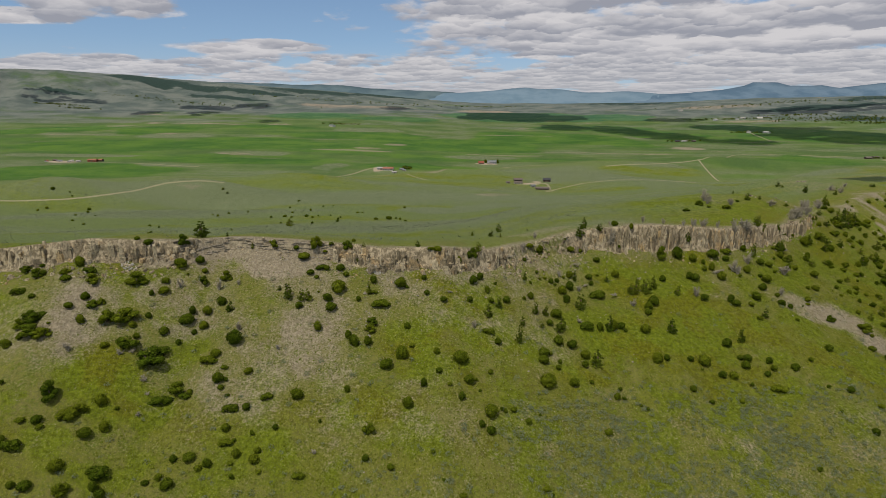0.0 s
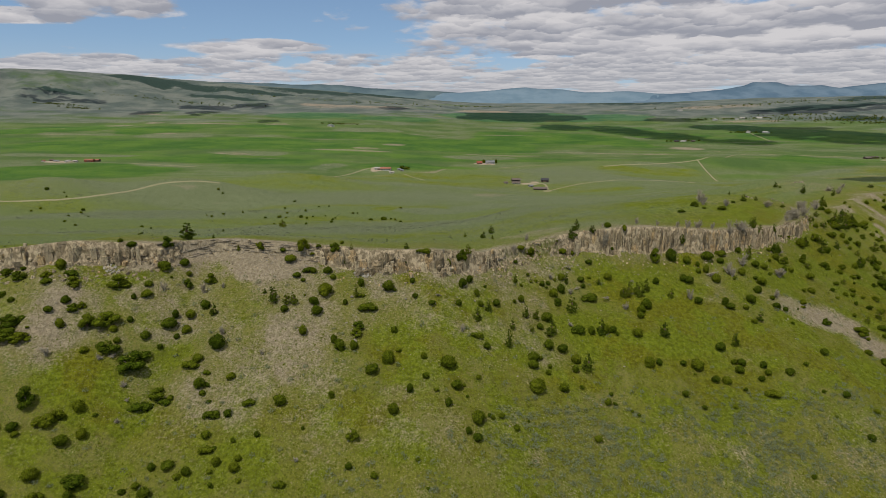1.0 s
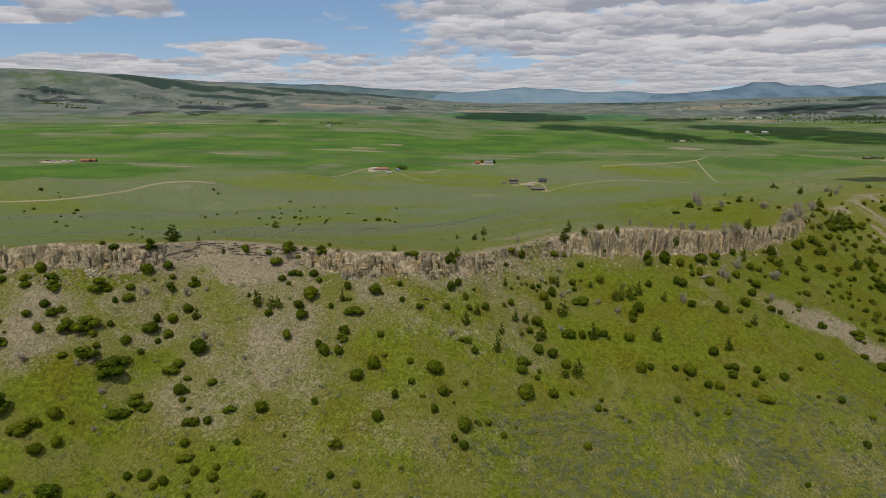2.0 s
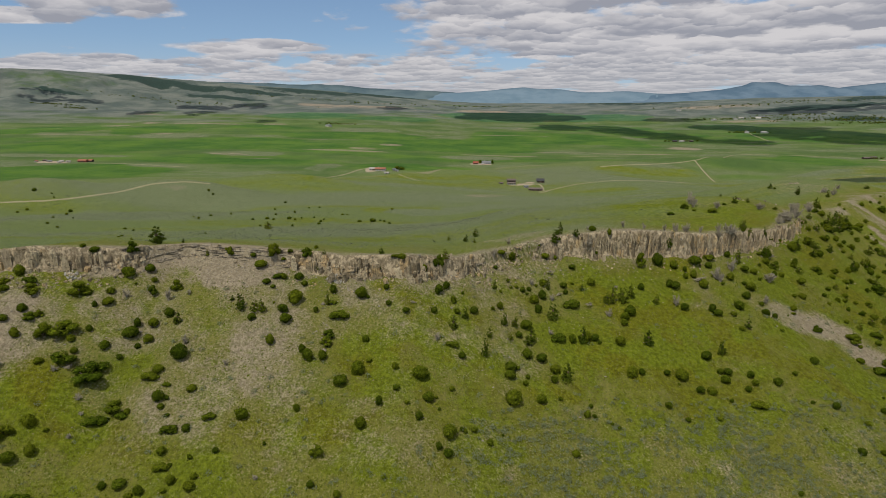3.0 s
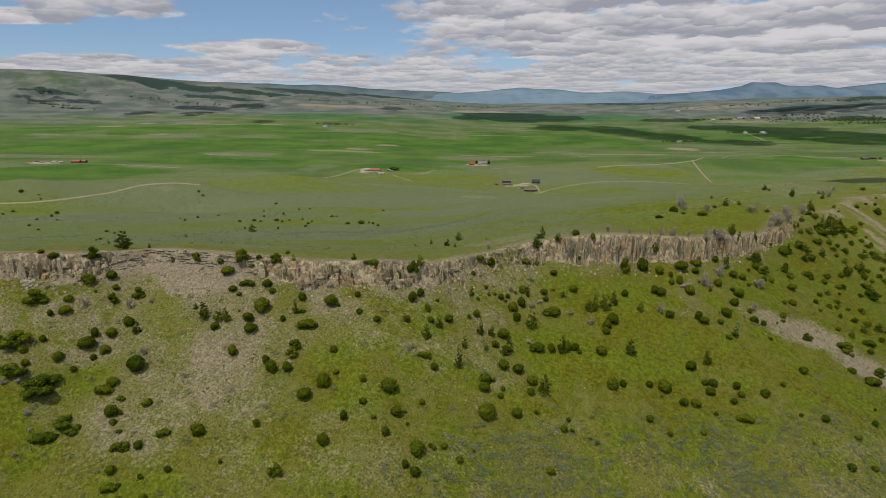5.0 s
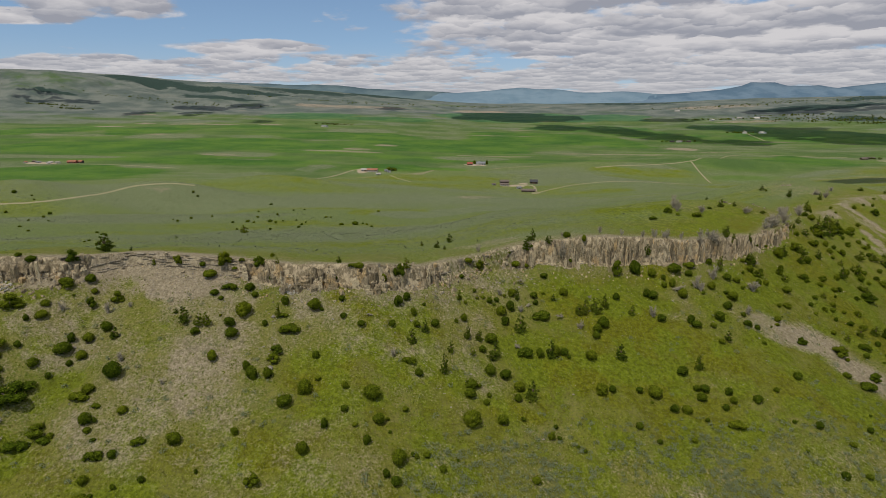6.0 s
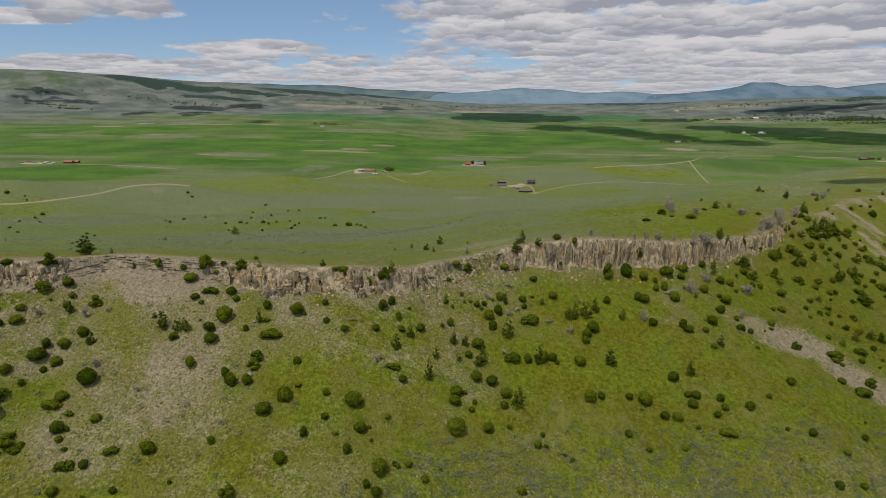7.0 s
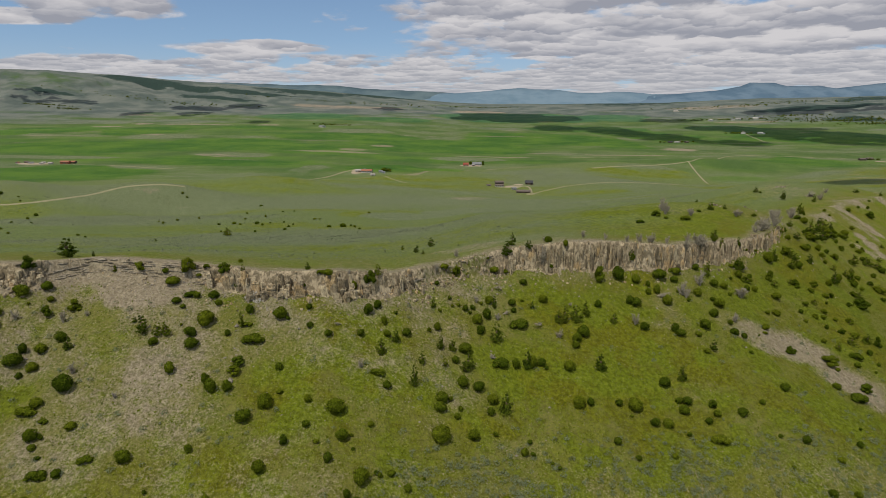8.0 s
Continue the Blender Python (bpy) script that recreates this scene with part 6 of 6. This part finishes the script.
yard(-104, 990, 12, 26, "pale gravel yard beside the white farmhouse")
house("farmhouse", -88, 982, -6, 16, 9, 3.4, 2.0, WHITE_WALL, RUST_ROOF, "long white farmhouse with a rust red metal roof", 6, 1, True)
house("garage", -101, 984, -6, 9, 8, 3.2, 1.6, WHITE_WALL, PALE_ROOF, "white garage with a pale metal roof", 2, 1, False, True)
house("shed", -77, 962, 10, 7, 4, 2.4, 1.0, WHITE_WALL, PALE_ROOF, "small white shed with a pale roof", 1)
house("shed", -67, 985, 25, 5, 4, 2.2, 0.9, GREY_WALL, GREY_ROOF, "small grey shed beside the farmhouse", 1)
house("shed", -62, 978, -10, 5, 3, 2.2, 0.8, WHITE_WALL, GREY_ROOF, "small pale outbuilding beside the farmhouse", 1)
yard(84, 1205, 26, 26, "bare earth yard between red barn and grey house")
house("barn", 75, 1202, 0, 10, 8, 3.6, 2.8, RED_WALL, RED_WALL, "small red barn with white door trim", 3, 1, False, True)
house("farmhouse", 97, 1218, 0, 17, 10, 3.6, 2.8, GREY_WALL, GREY_ROOF, "grey farmhouse with a blue-grey metal roof", 5, 1, True)
house("shed", 89, 1200, 0, 5, 4, 2.2, 1.0, BROWN_WALL, PALE_ROOF, "small brown shed with a pale roof", 1)
yard(132, 906, 16, 10, "pale gravel yard between brown farm buildings")
house("farmhouse", 113, 916, 3, 12, 8, 5.2, 1.8, BROWN_WALL, BROWN_ROOF, "two-storey brown log farmhouse with white trim", 4, 2)
house("farm_shed", 112, 905, 3, 12, 6, 2.7, 1.2, WHITE_WALL, BROWN_ROOF, "low pale wing with a brown shingle roof", 4)
house("farm_shed", 142, 868, -4, 19, 7, 2.6, 1.6, BROWN_WALL, BROWN_ROOF, "long low brown shed with a shingle roof", 5)
house("barn", 158, 926, -8, 11, 8, 3.4, 2.6, BROWN_WALL, DARK_ROOF, "dark barn with a black metal roof", 3, 1, False, True)
house("shed", 131, 884, 30, 6, 4, 2.4, 1.0, GREY_WALL, GREY_ROOF, "small grey shed in the farm yard", 1)
house("shed", 97, 905, 8, 5, 4, 2.2, 1.0, GREY_WALL, BROWN_ROOF, "small grey outbuilding in the grass", 1)
yard(142, 921, 9, 8, "pale oval corral of trampled earth")
yard(-672, 1080, 34, 22, "bare trampled yard strewn with machinery")
house("barn", -624, 1092, -3, 15, 8, 3.4, 2.0, RED_WALL, RUST_ROOF, "long barn with a bright rust red roof", 5, 1, False, True)
house("barn", -612, 1096, -3, 7, 7, 3.2, 1.8, BROWN_WALL, RUST_ROOF, "small barn with a red-brown roof", 3)
for i, (sx, sy, sl, wall, roof) in enumerate([(-645, 1084, 7, WHITE_WALL, PALE_ROOF), (-662, 1092, 6, GREY_WALL, PALE_ROOF), (-676, 1080, 8, WHITE_WALL, GREY_ROOF),
                                              (-690, 1090, 6, BROWN_WALL, BROWN_ROOF), (-655, 1074, 5, WHITE_WALL, PALE_ROOF), (-697, 1078, 5, GREY_WALL, RUST_ROOF)]):
    house("shed", sx, sy, 17 * i, sl, 4, 2.3, 0.9, wall, roof, "small weathered shed in a cluttered farm yard", 1)
yard(978, 1350, 16, 14, "pale bare yard round dark farm buildings")
house("barn", 962, 1388, 5, 14, 8, 3.4, 2.2, BROWN_WALL, BROWN_ROOF, "large dark brown barn in a bare yard", 5, 1, False, True)
house("farmhouse", 988, 1402, -8, 13, 8, 3.4, 2.2, BROWN_WALL, BROWN_ROOF, "brown farmhouse with a dark shingle roof", 4)
for i, (sx, sy) in enumerate([(738, 1945), (756, 1938), (772, 1950), (786, 1936)]):
    house("farm_shed", sx, sy, 11 * i, 13, 8, 3.4, 2.0, (BROWN_WALL, WHITE_WALL, GREY_WALL, BROWN_WALL)[i], (DARK_ROOF, PALE_ROOF, BROWN_ROOF, BROWN_ROOF)[i], "distant farm building in a row", 3)
for i, (sx, sy) in enumerate([(1335, 3515), (1290, 2950), (1405, 2976), (1450, 3010), (1520, 2990), (1570, 3040), (1132, 2294), (1180, 2260), (-428, 2400)]):
    house("farm_shed", sx, sy, 40 * i, 24, 14, 5, 3, (WHITE_WALL, GREY_WALL)[i % 2], (PALE_ROOF, WHITE_WALL, GREY_ROOF)[i % 3], "pale distant farm building in the valley", 3)


def far_woods():
    """Far trees and hedgerows, too small to count."""
    rng = np.random.default_rng(12)
    spots = []
    for cx, cy, rx, ry, count in [(1864, 2855, 260, 120, 240), (1850, 2613, 160, 40, 90), (-1928, 3126, 110, 18, 60), (-1790, 3070, 90, 16, 40), (-428, 2537, 60, 16, 26),
                                  (1405, 2990, 200, 30, 70), (1727, 3100, 160, 30, 60), (1132, 2294, 50, 14, 24), (762, 1950, 40, 10, 16), (256, 4005, 200, 30, 50),
                                  (-1490, 3475, 500, 40, 90), (-600, 3900, 500, 60, 90), (1900, 3700, 500, 80, 150), (980, 1400, 30, 14, 9), (98, 1226, 14, 4, 5), (-60, 992, 10, 3, 4)]:
        spots.append(np.column_stack([cx + rx * rng.normal(size=count) * 0.6, cy + ry * rng.normal(size=count) * 0.6]))
    at = np.concatenate(spots)
    far = np.hypot(at[:, 0], at[:, 1])
    keep = far < 4700
    at, far = at[keep], far[keep]
    size = rng.uniform(2.2, 4.6, len(at)) * np.where(far > 2000, 1.15, 1)
    pts, way = [], []
    for i in range(18):
        w = rng.normal(size=(len(at), 3))
        w /= np.linalg.norm(w, axis=1)[:, None]
        z = ground(at[:, 0], at[:, 1]) + size * 0.55
        pts.append(np.column_stack([at, z]) + w * size[:, None] * np.array((0.75, 0.75, 0.55)))
        way.append(w)
    verts, faces = sprays(np.concatenate(pts), np.concatenate(way), np.tile(size, 18)[:, None] * 0.55, rng)
    tagged(new("far_woods", mesh_of("far_woods", verts, faces, PINE)), "dark distant trees and hedgerows across the valley", "trees", kind="stuff")


far_woods()


# low and high are base colours that already hold the blue of the haze
def hazed_mountain_material(name, low, high):
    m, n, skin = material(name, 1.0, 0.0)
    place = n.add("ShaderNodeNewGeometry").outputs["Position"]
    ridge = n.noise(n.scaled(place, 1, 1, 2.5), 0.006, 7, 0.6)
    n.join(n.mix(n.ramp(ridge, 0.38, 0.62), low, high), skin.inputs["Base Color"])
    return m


def mountains(label, side, height, distance, low, high, seed):
    """A far range with gullied flanks: the height of its crest above the eye's level, by the tangent of the bearing."""
    s = np.linspace(side[0], side[-1], 260)
    crest = 120 + np.interp(s, side, height) + 9 * rough(s * 1000, 0, 60, seed, 4)
    verts, faces = [], []
    levels = [(-0.16, 0.0), (-0.12, 0.28), (-0.08, 0.58), (-0.04, 0.84), (0.0, 1.0), (0.02, 0.5), (0.03, 0.0)]
    for back, k in levels:
        d = distance * (1 + back * 0.5)
        gully = 1 - (0.30 if 0 < k < 1 else 0) * np.abs(rough(s * 1400, back * 400, 50, seed + 1, 4))
        verts.append(np.column_stack([s * d, np.full_like(s, d), (crest - 40) * k * gully + 40 - (60 if k == 0 else 0)]))
    count = len(s)
    for j in range(len(levels) - 1):
        for i in range(count - 1):
            faces.append((j * count + i, j * count + i + 1, (j + 1) * count + i + 1, (j + 1) * count + i))
    tagged(new("backdrop", mesh_of("backdrop", np.concatenate(verts), faces, hazed_mountain_material(label, low, high), True)), label, "mountain range", kind="structure")


# the blues of these ranges are distance haze, painted as surface colour
mountains("wooded hills in painted blue-green haze at the valley's end", [-0.48, -0.35, -0.28, -0.24, -0.20, -0.15, -0.08, 0.0, 0.08, 0.16], [95, 98, 84, 66, 72, 62, 34, 16, 4, -50], 4720,
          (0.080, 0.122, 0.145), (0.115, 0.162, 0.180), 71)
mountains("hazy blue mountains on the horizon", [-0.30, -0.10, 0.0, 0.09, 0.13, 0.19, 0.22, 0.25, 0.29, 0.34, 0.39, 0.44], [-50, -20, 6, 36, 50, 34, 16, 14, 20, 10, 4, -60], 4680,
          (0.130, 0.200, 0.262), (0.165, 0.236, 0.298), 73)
mountains("flat-topped mountain and long ridge in painted blue haze", [0.20, 0.30, 0.38, 0.44, 0.475, 0.49, 0.53, 0.55, 0.60, 0.63, 0.68, 0.72, 0.78, 0.95], [-60, -10, 14, 36, 60, 86, 86, 64, 68, 50, 74, 96, 108, 114], 4640,
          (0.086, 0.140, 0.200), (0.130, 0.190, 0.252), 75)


# the cumulus overhead, whose shadows lie on the valley
def cloud(x, y, rx, ry, height, label, seed):
    rng = np.random.default_rng(seed)
    k = (height - float(ground(x, y))) / math.tan(radians(SUN_ELEVATION))
    cx, cy = x + k * math.sin(radians(SUN_AZIMUTH)), y + k * math.cos(radians(SUN_AZIMUTH))
    ry = 1.3 * ry
    lobes = []
    for i in range(48):
        t, d = rng.uniform(0, 6.28), 0.86 * math.sqrt(rng.random())
        lobes.append(((rx * d * math.cos(t), ry * d * math.sin(t), 0), rng.uniform(0.28, 0.46) * min(rx, ry) * (1.2 - 0.5 * d)))
    verts, faces = lumpy_core(lobes, rng, 7, 5)
    ob = new("cloud", mesh_of("cloud", verts, faces, CLOUD, True))
    ob.matrix_basis = pose(cx, cy, height)
    tagged(ob, label, "cloud", "clouds", "structure")


CLOUD = plain_material("cloud_white", (0.85, 0.85, 0.87), 1.0, 0.04, 0.005, 0.0)


def thin(m, share):
    """Let that share of the light pass straight through."""
    n = m.node_tree
    out = next(k for k in n.nodes if k.type == "OUTPUT_MATERIAL")
    mixer, clear = n.nodes.new("ShaderNodeMixShader"), n.nodes.new("ShaderNodeBsdfTransparent")
    mixer.inputs[0].default_value = share
    n.links.new(out.inputs[0].links[0].from_socket, mixer.inputs[1])
    n.links.new(clear.outputs[0], mixer.inputs[2])
    n.links.new(mixer.outputs[0], out.inputs[0])


thin(CLOUD, 0.16)
# the place of each shadow on the ground and its reach
SHADED = [(-1951, 3255, 246, 61), (-1427, 2999, 73, 110), (-1263, 3328, 165, 94), (-1160, 3040, 83, 127), (-726, 2595, 54, 78),
          (-1052, 3482, 100, 121), (-2115, 3354, 146, 30), (385, 3250, 360, 253),
          (511, 2598, 123, 162), (-279, 3595, 94, 109), (706, 2454, 129, 233), (792, 2162, 125, 177), (1175, 2532, 149, 147),
          (913, 1916, 117, 129), (1344, 2167, 252, 323), (1112, 2991, 162, 93), (1959, 3290, 453, 125),
          (656, 932, 62, 43)]
for i, (x, y, rx, ry) in enumerate(SHADED):
    cloud(x, y, rx, ry, 900, "white flat-bottomed cumulus cloud over the valley", 80 + i)


# ---- sagebrush and grass, too many to count ----
def tufts(name, x, y, size, per, leaf, mat, label, category, rng, flat=0.6, spread=0.6):
    """Low clumps of sprays standing on the ground."""
    count = len(x)
    way = rng.normal(size=(count, per, 3))
    way[..., 2] = np.abs(way[..., 2])
    way /= np.linalg.norm(way, axis=2)[..., None]
    base = np.stack([x, y, ground(x, y)], -1)[:, None]
    pts = base + way * size[:, None, None] * np.array((0.5, 0.5, flat)) * rng.uniform(0.5, 1.0, (count, per, 1))
    verts, faces = flames(pts.reshape(-1, 3), (way + np.array((0, 0, 1.0))).reshape(-1, 3), np.repeat(size, per)[:, None] * leaf, rng, spread)
    tagged(new(name, mesh_of(name, verts, faces, mat)), label, category, kind="stuff")


def sage_line(x):
    """The upper edge of the sagebrush on the lower slope."""
    return np.interp(x, [-60, -32, 4, 24, 40, 62, 75, 86, 97, 113, 141, 190], [112, 124, 137, 150, 158, 159, 163, 164, 163, 168, 171, 178])


def grow():
    rng = np.random.default_rng(21)
    # sagebrush on the lower slope
    x, y = rng.uniform(-90, 190, 60000), rng.uniform(95, 215, 60000)
    back = y - rim_y(x)
    lower = ease(sage_line(x) + 5 * rough(x, y, 16, 84) - y, -4, 7) * (0.35 + 0.65 * ease(x, 0, 50))
    lower = np.maximum(lower * 0.8, 0.05 * ease(-back, 5, 15))
    want = lower * ease(rough(x, y, 9, 81), -0.75, 0.35) * (0.6 + 0.4 * ease(rough(x, y, 30, 82), -0.4, 0.3)) * (1 - 0.6 * blots(x, y, LUSH))
    keep = (rng.random(60000) < want * 0.44) & (back < -4)
    tufts("sagebrush", x[keep], y[keep], rng.uniform(0.9, 2.1, keep.sum()), 44, 0.105, SAGE, "grey-green sagebrush clumps over the lower slope", "sagebrush", rng, 0.5)
    # sagebrush on the land behind the rim
    x, y = rng.uniform(-330, 330, 90000), rng.uniform(185, 560, 90000)
    back = y - rim_y(x)
    want = ease(back, 14, 40) * (0.12 + 0.88 * ease(rough(x * 0.5, y * 1.6, 110, 36) + 0.5 * rough(x, y, 16, 83), -0.15, 0.5)) * (np.abs(x) < 0.78 * y) * np.maximum(ease(x, 80, 30), ease(back, 110, 190))
    keep = rng.random(90000) < want * 0.55
    tufts("sagebrush", x[keep], y[keep], rng.uniform(0.45, 1.0, keep.sum()), 5, 0.42, SILVER_SAGE, "silvery sagebrush thickly covering the land behind the rim", "sagebrush", rng, 0.16, 0.2)
    # grass over the slope
    x, y = rng.uniform(-130, 200, 210000), rng.uniform(95, 260, 210000)
    back = y - rim_y(x)
    keep = (back < -3) & (np.abs(x - 15) < 0.85 * (y - 8)) & (rng.random(210000) < (0.85 - 0.8 * cover_at(x, y)[:, 0] - 0.5 * blots(x, y, LUSH)))
    tufts("grass", x[keep], y[keep], rng.uniform(0.20, 0.55, keep.sum()), 1, 0.7, GRASS, "short yellow-green bunch grass over the slope", "grass", rng, 0.12, 0.15)


SILVER_SAGE = leaf_material("silver_sage_foliage", (0.15, 0.172, 0.105), (0.245, 0.265, 0.18))
GRASS = leaf_material("grass_blades", (0.090, 0.110, 0.006), (0.160, 0.172, 0.022), (0.22, 0.205, 0.09))
grow()
